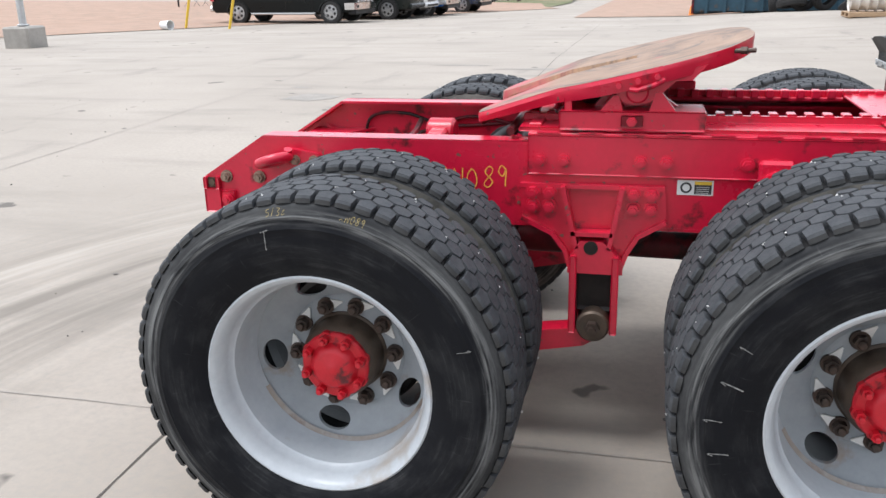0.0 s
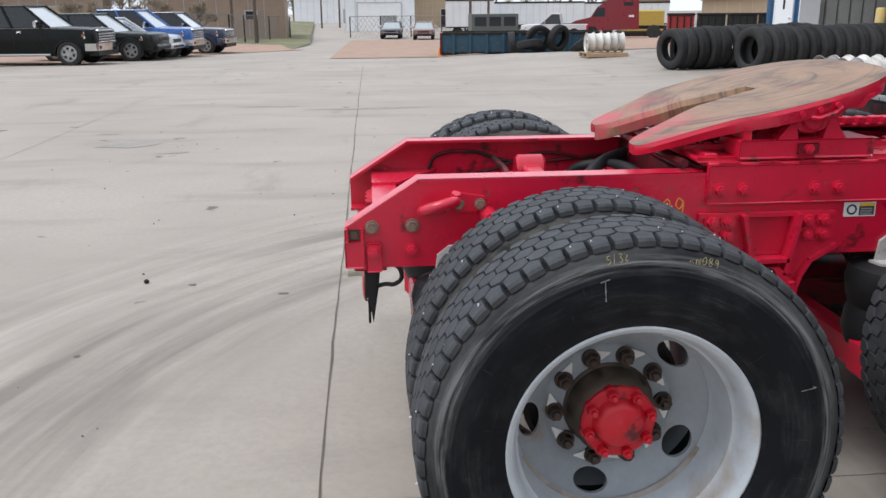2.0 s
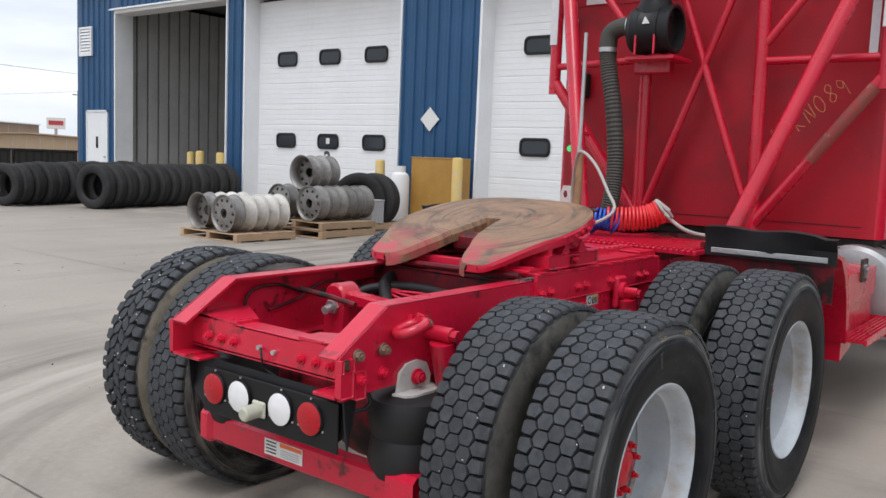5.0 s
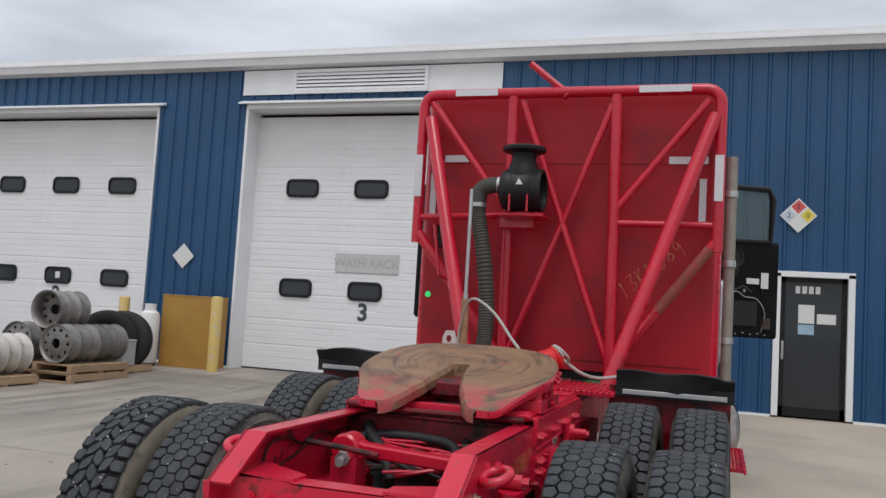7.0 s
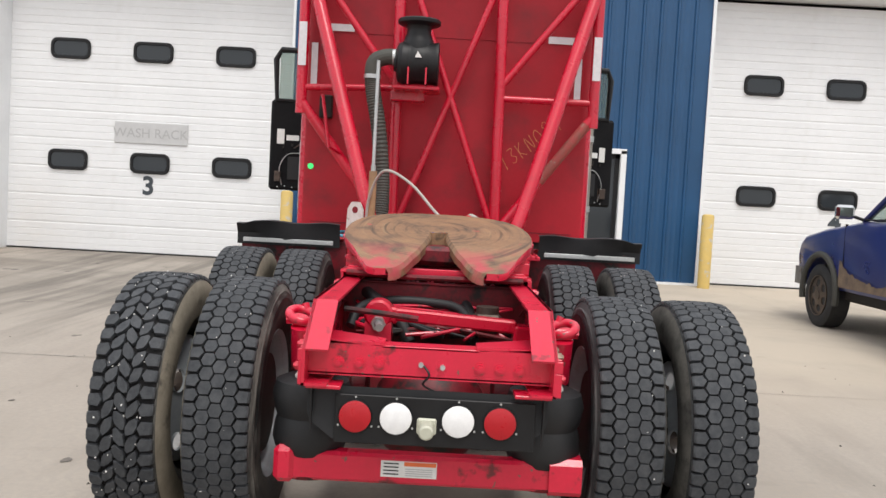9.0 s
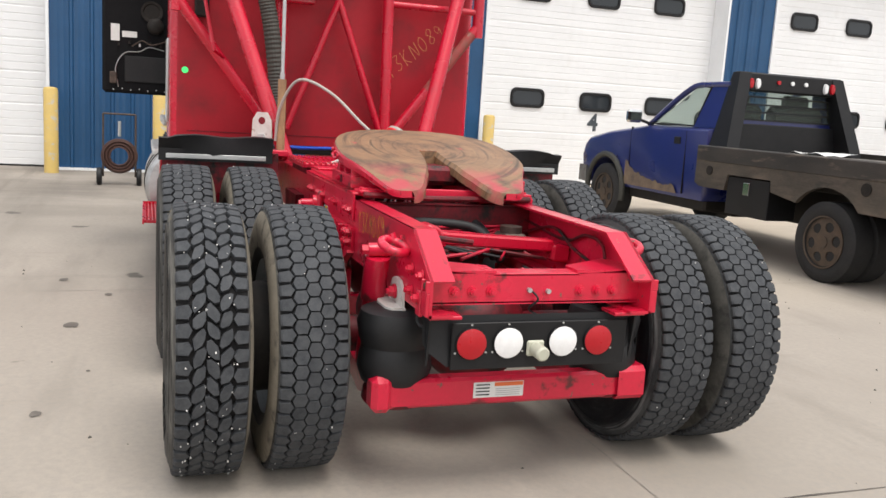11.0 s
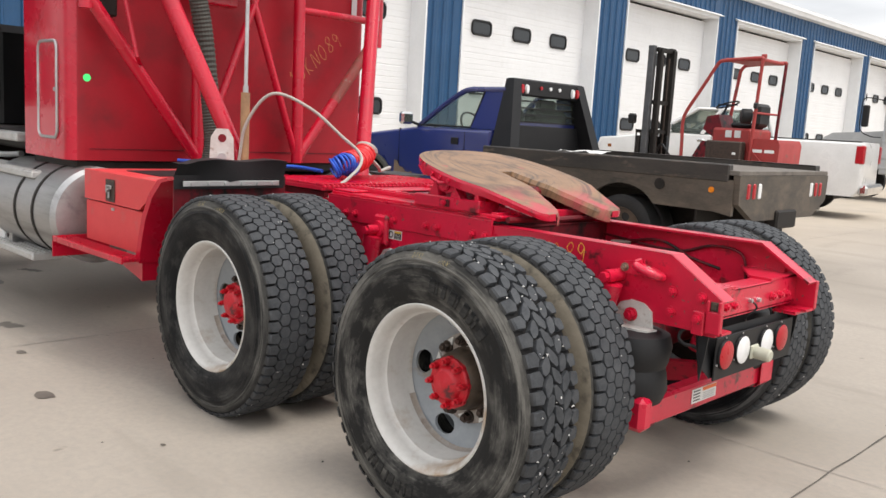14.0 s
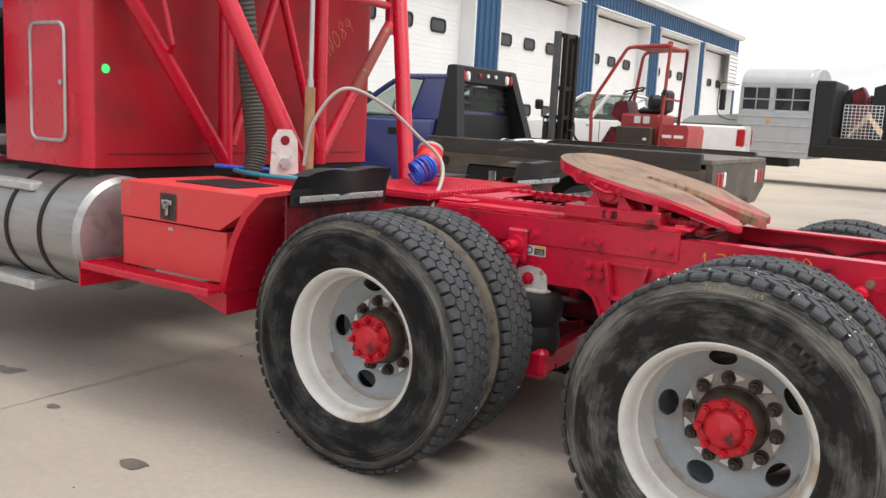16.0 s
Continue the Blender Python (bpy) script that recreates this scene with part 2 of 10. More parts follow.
def mat(name, a, b=None, rough=0.5, metal=0.0, scale=6.0, fine=60.0, bump=0.15, spots=None, spot_at=(0.62, 0.7), spot_scale=9.0,
        per_object=0.0, per_island=0.0, stretch=(1, 1, 1), coat=0.0, rough_var=0.12, bump_dist=0.004, spec=0.5, chips=None):
    """Two colours mixed by coarse and fine noise; spots: a third colour (stain, wear, rust) in ragged patches."""
    m = bpy.data.materials.new(name)
    m.use_nodes = True
    nt = m.node_tree
    p = nt.nodes["Principled BSDF"]
    b = b or tuple(x * 0.8 for x in a)
    tc = nt.nodes.new("ShaderNodeTexCoord")
    mp = nt.nodes.new("ShaderNodeMapping")
    mp.inputs["Scale"].default_value = stretch
    nt.links.new(tc.outputs["Object"], mp.inputs["Vector"])
    src = mp.outputs["Vector"]

    def noi(s, d):
        n = nt.nodes.new("ShaderNodeTexNoise")
        n.inputs["Scale"].default_value, n.inputs["Detail"].default_value = s, d
        n.inputs["Roughness"].default_value = 0.6
        nt.links.new(src, n.inputs["Vector"])
        return n.outputs["Fac"]

    big, small = noi(scale, 5), noi(fine, 3)
    mid = nt.nodes.new("ShaderNodeMath")
    mid.operation = "MULTIPLY_ADD"
    nt.links.new(small, mid.inputs[0])
    mid.inputs[1].default_value = 0.35
    nt.links.new(big, mid.inputs[2])
    ramp = nt.nodes.new("ShaderNodeMapRange")
    ramp.inputs["From Min"].default_value, ramp.inputs["From Max"].default_value = 0.45, 0.9
    nt.links.new(mid.outputs[0], ramp.inputs["Value"])
    mix = nt.nodes.new("ShaderNodeMix")
    mix.data_type = "RGBA"
    mix.inputs[6].default_value, mix.inputs[7].default_value = rgb(a), rgb(b)
    nt.links.new(ramp.outputs[0], mix.inputs[0])
    col = mix.outputs[2]
    if spots:
        sp = noi(spot_scale, 8)
        sr = nt.nodes.new("ShaderNodeMapRange")
        sr.inputs["From Min"].default_value, sr.inputs["From Max"].default_value = spot_at
        nt.links.new(sp, sr.inputs["Value"])
        m2 = nt.nodes.new("ShaderNodeMix")
        m2.data_type = "RGBA"
        nt.links.new(sr.outputs[0], m2.inputs[0])
        nt.links.new(col, m2.inputs[6])
        m2.inputs[7].default_value = rgb(spots)
        col = m2.outputs[2]
    if chips:
        cn = noi(34, 2)
        cr = nt.nodes.new("ShaderNodeMapRange")
        cr.inputs["From Min"].default_value, cr.inputs["From Max"].default_value = 0.695, 0.715
        nt.links.new(cn, cr.inputs["Value"])
        m3 = nt.nodes.new("ShaderNodeMix")
        m3.data_type = "RGBA"
        nt.links.new(cr.outputs[0], m3.inputs[0])
        nt.links.new(col, m3.inputs[6])
        m3.inputs[7].default_value = rgb(chips)
        col = m3.outputs[2]
    for amount, node, socket in ((per_object, "ShaderNodeObjectInfo", "Random"), (per_island, "ShaderNodeNewGeometry", "Random Per Island")):
        if amount:
            info = nt.nodes.new(node)
            vr = nt.nodes.new("ShaderNodeMapRange")
            vr.inputs["To Min"].default_value, vr.inputs["To Max"].default_value = 1 - amount, 1 + amount
            nt.links.new(info.outputs[socket], vr.inputs["Value"])
            hs = nt.nodes.new("ShaderNodeHueSaturation")
            nt.links.new(vr.outputs[0], hs.inputs["Value"])
            nt.links.new(col, hs.inputs["Color"])
            col = hs.outputs["Color"]
    nt.links.new(col, p.inputs["Base Color"])
    rr = nt.nodes.new("ShaderNodeMapRange")
    rr.inputs["To Min"].default_value, rr.inputs["To Max"].default_value = max(0.03, rough - rough_var), min(1, rough + rough_var)
    nt.links.new(big, rr.inputs["Value"])
    nt.links.new(rr.outputs[0], p.inputs["Roughness"])
    p.inputs["Metallic"].default_value = metal
    p.inputs["Specular IOR Level"].default_value = spec
    if coat:
        p.inputs["Coat Weight"].default_value, p.inputs["Coat Roughness"].default_value = coat, 0.15
    if bump:
        bp = nt.nodes.new("ShaderNodeBump")
        bp.inputs["Strength"].default_value, bp.inputs["Distance"].default_value = bump, bump_dist
        nt.links.new(mid.outputs[0], bp.inputs["Height"])
        nt.links.new(bp.outputs[0], p.inputs["Normal"])
    return m


def glow(name, c, strength):
    m = bpy.data.materials.new(name)
    m.use_nodes = True
    p = m.node_tree.nodes["Principled BSDF"]
    p.inputs["Base Color"].default_value = rgb(c)
    p.inputs["Emission Color"].default_value, p.inputs["Emission Strength"].default_value = rgb(c), strength
    return m


RED = mat("red_truck_paint", (0.54, 0.005, 0.030), (0.44, 0.004, 0.022), rough=0.28, scale=3, fine=40, bump=0.05, spots=(0.34, 0.012, 0.026), spot_at=(0.56, 0.75), spot_scale=4, coat=0.2)
# truck red deepened for the cab back: shade and grime put into the colour
RED_BACK_SHADE = mat("shaded_grimy_red_back_panel", (0.37, 0.0045, 0.017), (0.29, 0.0035, 0.012), rough=0.5, scale=1.6, fine=30, bump=0.06, spots=(0.20, 0.008, 0.014), spot_at=(0.52, 0.72), spot_scale=2.5, spec=0.35)
RED_WORN = mat("worn_red_frame_paint", (0.62, 0.010, 0.045), (0.48, 0.008, 0.032), rough=0.30, scale=4, fine=50, bump=0.14, spots=(0.12, 0.013, 0.016), spot_at=(0.60, 0.69), spot_scale=11, coat=0.2, chips=(0.17, 0.08, 0.06))
RED_FADED = mat("faded_red_paint", (0.66, 0.055, 0.06), (0.58, 0.045, 0.05), rough=0.5, scale=3, fine=50, bump=0.06, spots=(0.5, 0.12, 0.11), spot_at=(0.58, 0.75), spot_scale=6)
# dark red with black blotches: grime, plus under-frame shade put into the colour
RED_DARK = mat("grimy_shaded_dark_red_paint", (0.20, 0.005, 0.014), (0.06, 0.005, 0.008), rough=0.5, scale=7, fine=50, bump=0.25, spots=(0.012, 0.009, 0.008), spot_at=(0.50, 0.62), spot_scale=9, spec=0.35)
HUB_RED = mat("bright_red_hub_paint", (0.58, 0.008, 0.022), (0.44, 0.006, 0.016), rough=0.42, scale=12, fine=80, bump=0.25, spots=(0.10, 0.012, 0.015), spot_at=(0.57, 0.66), spot_scale=22)
def ringed_plate():
    """Rust-brown plate with greasy rings worn round the king pin at (0.79, 0)."""
    m = mat("rusty_greasy_fifth_wheel_steel", (0.29, 0.165, 0.085), (0.17, 0.10, 0.06), rough=0.5, metal=0.2, scale=5, fine=45, bump=0.4)
    nt = m.node_tree
    nn = nt.nodes.new
    p = nt.nodes["Principled BSDF"]
    base = p.inputs["Base Color"].links[0].from_socket
    tc, off, ln, nm, sc = nn("ShaderNodeTexCoord"), nn("ShaderNodeVectorMath"), nn("ShaderNodeVectorMath"), nn("ShaderNodeVectorMath"), nn("ShaderNodeMath")
    off.operation, ln.operation, nm.operation, sc.operation = "SUBTRACT", "LENGTH", "NORMALIZE", "MULTIPLY"
    off.inputs[1].default_value = (0.79, 0.0, 1.23)
    nt.links.new(tc.outputs["Object"], off.inputs[0])
    nt.links.new(off.outputs[0], ln.inputs[0])
    nt.links.new(off.outputs[0], nm.inputs[0])
    nt.links.new(ln.outputs["Value"], sc.inputs[0])
    sc.inputs[1].default_value = 34.0
    add = nn("ShaderNodeVectorMath")
    add.operation = "MULTIPLY_ADD"
    com = nn("ShaderNodeCombineXYZ")
    nt.links.new(sc.outputs[0], com.inputs[2])
    add.inputs[1].default_value = (0.9, 0.9, 0.0)
    nt.links.new(nm.outputs[0], add.inputs[0])
    nt.links.new(com.outputs[0], add.inputs[2])
    col = base
    for src, scale, lo, hi, tint, most in ((add.outputs[0], 1.0, 0.50, 0.66, (0.05, 0.036, 0.025), 0.85), (tc.outputs["Object"], 5.0, 0.52, 0.66, (0.06, 0.045, 0.034), 0.8), (add.outputs[0], 0.6, 0.58, 0.70, (0.42, 0.27, 0.14), 0.5), (tc.outputs["Object"], 9.0, 0.66, 0.72, (0.40, 0.06, 0.06), 0.8)):
        n, g, x = nn("ShaderNodeTexNoise"), nn("ShaderNodeMapRange"), nn("ShaderNodeMix")
        n.inputs["Scale"].default_value, n.inputs["Detail"].default_value, n.inputs["Roughness"].default_value = scale, 6, 0.62
        nt.links.new(src, n.inputs["Vector"])
        g.inputs["From Min"].default_value, g.inputs["From Max"].default_value, g.inputs["To Max"].default_value = lo, hi, most
        nt.links.new(n.outputs["Fac"], g.inputs["Value"])
        x.data_type = "RGBA"
        nt.links.new(g.outputs[0], x.inputs[0])
        nt.links.new(col, x.inputs[6])
        x.inputs[7].default_value = rgb(tint)
        col = x.outputs[2]
    # red paint left on the ramps behind x = 0.5
    sx, gx, n, g, mu, x = nn("ShaderNodeSeparateXYZ"), nn("ShaderNodeMapRange"), nn("ShaderNodeTexNoise"), nn("ShaderNodeMapRange"), nn("ShaderNodeMath"), nn("ShaderNodeMix")
    nt.links.new(tc.outputs["Object"], sx.inputs[0])
    gx.inputs["From Min"].default_value, gx.inputs["From Max"].default_value = 0.54, 0.33
    nt.links.new(sx.outputs[0], gx.inputs["Value"])
    n.inputs["Scale"].default_value, n.inputs["Detail"].default_value = 9.0, 6
    nt.links.new(tc.outputs["Object"], n.inputs["Vector"])
    g.inputs["From Min"].default_value, g.inputs["From Max"].default_value = 0.40, 0.58
    nt.links.new(n.outputs["Fac"], g.inputs["Value"])
    mu.operation = "MULTIPLY"
    nt.links.new(gx.outputs[0], mu.inputs[0])
    nt.links.new(g.outputs[0], mu.inputs[1])
    x.data_type = "RGBA"
    nt.links.new(mu.outputs[0], x.inputs[0])
    nt.links.new(col, x.inputs[6])
    x.inputs[7].default_value = (0.42, 0.06, 0.07, 1)
    nt.links.new(x.outputs[2], p.inputs["Base Color"])
    return m


PLATE = ringed_plate()

TREAD = mat("worn_tyre_tread_rubber", (0.028, 0.031, 0.036), (0.062, 0.065, 0.069), rough=0.75, scale=30, fine=170, bump=0.4, per_island=0.14, spec=0.32)
SHOULDER = mat("grey_shoulder_rubber", (0.020, 0.021, 0.023), (0.042, 0.042, 0.041), rough=0.75, scale=30, fine=200, bump=0.12)
# near-black for groove bottoms: the shade of the recess put into the rubber colour
GROOVE_SHADE = mat("shade_black_groove_rubber", (0.009, 0.009, 0.010), (0.016, 0.015, 0.015), rough=0.85, scale=20, fine=120, bump=0.2, spec=0.2)


def tyre_wall(name, clean, dust, ring, haze):
    """Sidewall rubber: scuffs run round the wheel, scratches run across; ring and haze are how much dust sits on the rib and elsewhere."""
    m = bpy.data.materials.new(name)
    m.use_nodes = True
    nt = m.node_tree
    p = nt.nodes["Principled BSDF"]
    nn = nt.nodes.new
    tc, sep = nn("ShaderNodeTexCoord"), nn("ShaderNodeSeparateXYZ")
    nt.links.new(tc.outputs["Object"], sep.inputs[0])

    def calc(op, a, b=None, c=None):
        n = nn("ShaderNodeMath")
        n.operation = op
        for i, v in enumerate((a, b, c)):
            if v is None:
                continue
            if isinstance(v, (int, float)):
                n.inputs[i].default_value = v
            else:
                nt.links.new(v, n.inputs[i])
        return n.outputs[0]

    def grade(v, a, b):
        n = nn("ShaderNodeMapRange")
        n.inputs["From Min"].default_value, n.inputs["From Max"].default_value = a, b
        nt.links.new(v, n.inputs["Value"])
        return n.outputs[0]

    r = calc("SQRT", calc("ADD", calc("MULTIPLY", sep.outputs[0], sep.outputs[0]), calc("MULTIPLY", sep.outputs[2], sep.outputs[2])))
    ux, uz = calc("DIVIDE", sep.outputs[0], r), calc("DIVIDE", sep.outputs[2], r)

    def noise(k, q, detail):
        c = nn("ShaderNodeCombineXYZ")
        nt.links.new(calc("MULTIPLY", ux, k), c.inputs[0])
        nt.links.new(calc("MULTIPLY", uz, k), c.inputs[1])
        nt.links.new(calc("MULTIPLY", r, q), c.inputs[2])
        n = nn("ShaderNodeTexNoise")
        n.inputs["Scale"].default_value, n.inputs["Detail"].default_value, n.inputs["Roughness"].default_value = 1.0, detail, 0.65
        nt.links.new(c.outputs[0], n.inputs["Vector"])
        return n.outputs["Fac"]

    scuff, cloud, scratch = noise(2.4, 110, 4), noise(2.2, 14, 6), noise(38, 9, 3)
    rib = calc("MULTIPLY", grade(r, 0.440, 0.452), grade(r, 0.478, 0.464))
    amount = calc("MULTIPLY", calc("MULTIPLY", rib, grade(scuff, 0.42, 0.66)), ring)
    amount = calc("ADD", amount, calc("MULTIPLY", grade(cloud, 0.45, 0.70), haze))
    amount = calc("ADD", amount, calc("MULTIPLY", calc("MULTIPLY", grade(scuff, 0.52, 0.70), grade(cloud, 0.40, 0.62)), haze * 0.9 + 0.08))
    amount = calc("ADD", amount, calc("MULTIPLY", grade(scratch, 0.66, 0.78), 0.22))
    amount = calc("ADD", amount, calc("MULTIPLY", calc("MULTIPLY", grade(r, 0.448, 0.470), grade(cloud, 0.20, 0.62)), 0.28))
    amount = calc("MINIMUM", amount, 1.0)
    mix = nn("ShaderNodeMix")
    mix.data_type = "RGBA"
    mix.inputs[6].default_value, mix.inputs[7].default_value = rgb(clean), rgb(dust)
    nt.links.new(amount, mix.inputs[0])
    nt.links.new(mix.outputs[2], p.inputs["Base Color"])
    rr = nn("ShaderNodeMapRange")
    rr.inputs["To Min"].default_value, rr.inputs["To Max"].default_value = 0.48, 0.85
    nt.links.new(amount, rr.inputs["Value"])
    nt.links.new(rr.outputs[0], p.inputs["Roughness"])
    p.inputs["Specular IOR Level"].default_value = 0.10
    bp = nn("ShaderNodeBump")
    bp.inputs["Strength"].default_value, bp.inputs["Distance"].default_value = 0.25, 0.003
    nt.links.new(calc("ADD", scuff, scratch), bp.inputs["Height"])
    nt.links.new(bp.outputs[0], p.inputs["Normal"])
    return m


RUBBER = tyre_wall("black_tyre_rubber", (0.0085, 0.0093, 0.0115), (0.15, 0.152, 0.15), 0.9, 0.10)
RUBBER_MID = tyre_wall("scuffed_tyre_rubber", (0.010, 0.0105, 0.0115), (0.13, 0.126, 0.116), 0.8, 0.34)
RUBBER_DUST = tyre_wall("dusty_scuffed_tyre_rubber", (0.018, 0.018, 0.018), (0.155, 0.149, 0.135), 0.8, 0.66)
DUSTY = mat("dusty_tyre_sidewall", (0.15, 0.132, 0.102), (0.24, 0.21, 0.165), rough=0.9, scale=8, fine=60, bump=0.2, spots=(0.07, 0.063, 0.052), spot_at=(0.55, 0.7), spot_scale=10, spec=0.2)
DUSTY_GREY = mat("grey_dusty_tyre_sidewall", (0.055, 0.053, 0.048), (0.115, 0.108, 0.094), rough=0.9, scale=8, fine=60, bump=0.2, spots=(0.03, 0.029, 0.027), spot_at=(0.5, 0.68), spot_scale=10, spec=0.2)
SCUFFED = mat("grey_scuff_line", (0.30, 0.30, 0.29), (0.05, 0.05, 0.05), rough=0.9, scale=90, fine=300, bump=0.0)
NUTFLAG = mat("white_nut_pointer_plastic", (0.78, 0.78, 0.75), (0.66, 0.65, 0.62), rough=0.5, scale=30, fine=120, bump=0.02)
OLDRUB = mat("weathered_scrap_tyre_rubber", (0.016, 0.016, 0.017), (0.034, 0.033, 0.032), rough=0.75, scale=6, fine=60, bump=0.3, per_object=0.3, spec=0.3)
GRIT = mat("pale_grit", (0.75, 0.74, 0.72), (0.5, 0.49, 0.47), rough=0.7, bump=0.0)
PRIMER = mat("scuffed_pale_primer", (0.62, 0.61, 0.58), (0.48, 0.46, 0.43), rough=0.5, scale=14, fine=90, bump=0.1, spots=(0.25, 0.18, 0.13), spot_at=(0.58, 0.70), spot_scale=20)
# one white paint twice: right rims dulled and bluer, left brighter, light painted in
RIMW = mat("white_steel_wheel_shade_side", (0.54, 0.57, 0.59), (0.40, 0.43, 0.46), rough=0.34, scale=4, fine=50, bump=0.08, spots=(0.32, 0.24, 0.16), spot_at=(0.60, 0.78), spot_scale=4)
RIMWL = mat("white_steel_wheel_lit_side", (0.66, 0.65, 0.62), (0.50, 0.49, 0.46), rough=0.4, scale=4, fine=50, bump=0.08, spots=(0.34, 0.23, 0.14), spot_at=(0.56, 0.72), spot_scale=4)
# the same white greyed for the deep disc: its shade is in the colour
RIM_SHADED = mat("shaded_white_wheel_disc", (0.33, 0.355, 0.372), (0.25, 0.272, 0.288), rough=0.45, scale=6, fine=60, bump=0.1, spots=(0.22, 0.15, 0.09), spot_at=(0.58, 0.74), spot_scale=7)
RIMRUST = mat("rust_stained_wheel_disc", (0.30, 0.25, 0.20), (0.42, 0.40, 0.38), rough=0.55, scale=8, fine=60, bump=0.15, spots=(0.15, 0.085, 0.05), spot_at=(0.52, 0.68), spot_scale=9)
RIMOLD = mat("weathered_bare_steel_rim", (0.30, 0.29, 0.28), (0.17, 0.155, 0.14), rough=0.5, metal=0.5, scale=5, fine=40, bump=0.15, spots=(0.13, 0.07, 0.04), spot_at=(0.6, 0.75), spot_scale=8, per_object=0.25)
RIMWH = mat("white_weathered_rim", (0.62, 0.60, 0.56), (0.42, 0.39, 0.35), rough=0.5, metal=0.1, scale=5, fine=40, bump=0.12, spots=(0.25, 0.16, 0.10), spot_at=(0.6, 0.75), spot_scale=7, per_object=0.2)
HUBST = mat("brown_rusty_hub_steel", (0.12, 0.085, 0.06), (0.07, 0.055, 0.045), rough=0.5, metal=0.5, scale=10, fine=80, bump=0.2)
NUT = mat("dark_rusty_nut_steel", (0.10, 0.07, 0.055), (0.05, 0.04, 0.035), rough=0.5, metal=0.6, scale=30, fine=120, bump=0.2)
STEELB = mat("dusty_bare_bolt_steel", (0.34, 0.25, 0.19), (0.17, 0.11, 0.08), rough=0.5, metal=0.4, scale=40, fine=200, bump=0.2)
GALV = mat("galvanised_steel", (0.55, 0.56, 0.56), (0.40, 0.41, 0.41), rough=0.4, metal=0.7, scale=8, fine=70, bump=0.1)
BLACK = mat("black_rubber_sheet", (0.009, 0.0095, 0.011), (0.018, 0.018, 0.019), rough=0.55, scale=6, fine=50, bump=0.2, spec=0.35)
BLACKP = mat("black_plastic", (0.008, 0.008, 0.009), (0.014, 0.014, 0.015), rough=0.45, scale=6, fine=60, bump=0.08, spec=0.28)
DARK = mat("dark_greasy_metal", (0.012, 0.011, 0.010), (0.028, 0.023, 0.020), rough=0.6, scale=10, fine=60, bump=0.3, metal=0.2, spec=0.3)
ALU = mat("dull_brushed_aluminium", (0.46, 0.46, 0.46), (0.34, 0.34, 0.34), rough=0.42, metal=0.85, scale=3, fine=60, bump=0.08, stretch=(0.3, 3, 3), spots=(0.20, 0.195, 0.185), spot_at=(0.52, 0.8), spot_scale=3)
STEPM = mat("worn_step_aluminium", (0.56, 0.555, 0.54), (0.42, 0.415, 0.40), rough=0.5, metal=0.3, scale=6, fine=50, bump=0.1, spots=(0.25, 0.24, 0.22), spot_at=(0.55, 0.7), spot_scale=5)
WHITE = mat("white_paint", (0.78, 0.78, 0.77), (0.70, 0.70, 0.69), rough=0.5, scale=2, fine=30, bump=0.03)
LENSR = mat("red_lamp_lens", (0.42, 0.004, 0.012), (0.36, 0.003, 0.010), rough=0.3, scale=40, fine=200, bump=0.3)
LENSW = mat("white_lamp_lens", (0.80, 0.80, 0.80), (0.72, 0.72, 0.72), rough=0.22, scale=40, fine=200, bump=0.3, coat=0.5)
TAPE = mat("silver_reflective_tape", (0.66, 0.66, 0.68), (0.56, 0.56, 0.58), rough=0.4, scale=30, fine=100, bump=0.05)
LABELW = mat("white_sticker", (0.72, 0.72, 0.70), (0.62, 0.62, 0.60), rough=0.5, scale=40, fine=150, bump=0.0)
INK = mat("black_print", (0.02, 0.02, 0.02), (0.03, 0.03, 0.03), rough=0.6, bump=0.0)
YELLOW = mat("yellow_print", (0.70, 0.48, 0.04), (0.62, 0.40, 0.03), rough=0.6, bump=0.0)
CHALK = mat("yellow_paint_marker", (0.88, 0.47, 0.06), (0.70, 0.30, 0.05), rough=0.8, scale=90, fine=300, bump=0.0)
CHALK_DUST = mat("faded_yellow_crayon", (0.42, 0.33, 0.13), (0.10, 0.085, 0.05), rough=0.9, scale=120, fine=400, bump=0.0)
ORANGEP = mat("orange_print", (0.75, 0.16, 0.04), (0.65, 0.14, 0.04), rough=0.6, bump=0.0)
# sticker, not a lamp: a little emission is added to make the green bright
GREEN = glow("glowing_green_sticker", (0.06, 0.80, 0.20), 0.35)
STACK = mat("weathered_stack_steel", (0.34, 0.31, 0.27), (0.22, 0.20, 0.175), rough=0.55, metal=0.3, scale=7, fine=60, bump=0.12)
CHALK_RACK = mat("tan_rubbed_marker", (0.66, 0.36, 0.14), (0.50, 0.16, 0.07), rough=0.8, scale=40, fine=200, bump=0.0)
HOSEG = mat("grey_corrugated_hose", (0.042, 0.042, 0.036), (0.062, 0.060, 0.050), rough=0.7, scale=8, fine=60, bump=0.2)
HOSEW = mat("braided_grey_hose", (0.48, 0.46, 0.42), (0.28, 0.27, 0.24), rough=0.55, scale=200, fine=400, bump=0.3)
DOORIN = mat("bare_black_door_panel", (0.006, 0.006, 0.007), (0.012, 0.012, 0.013), rough=0.75, scale=5, fine=60, bump=0.1, spec=0.1)
COILR = mat("red_coiled_air_hose", (0.72, 0.028, 0.034), (0.60, 0.022, 0.026), rough=0.35, bump=0.02)
COILB = mat("blue_coiled_air_hose", (0.02, 0.10, 0.55), (0.015, 0.07, 0.42), rough=0.35, bump=0.02)
GLASS = bpy.data.materials.new("dark_window_glass")
GLASS.use_nodes = True
_p = GLASS.node_tree.nodes["Principled BSDF"]
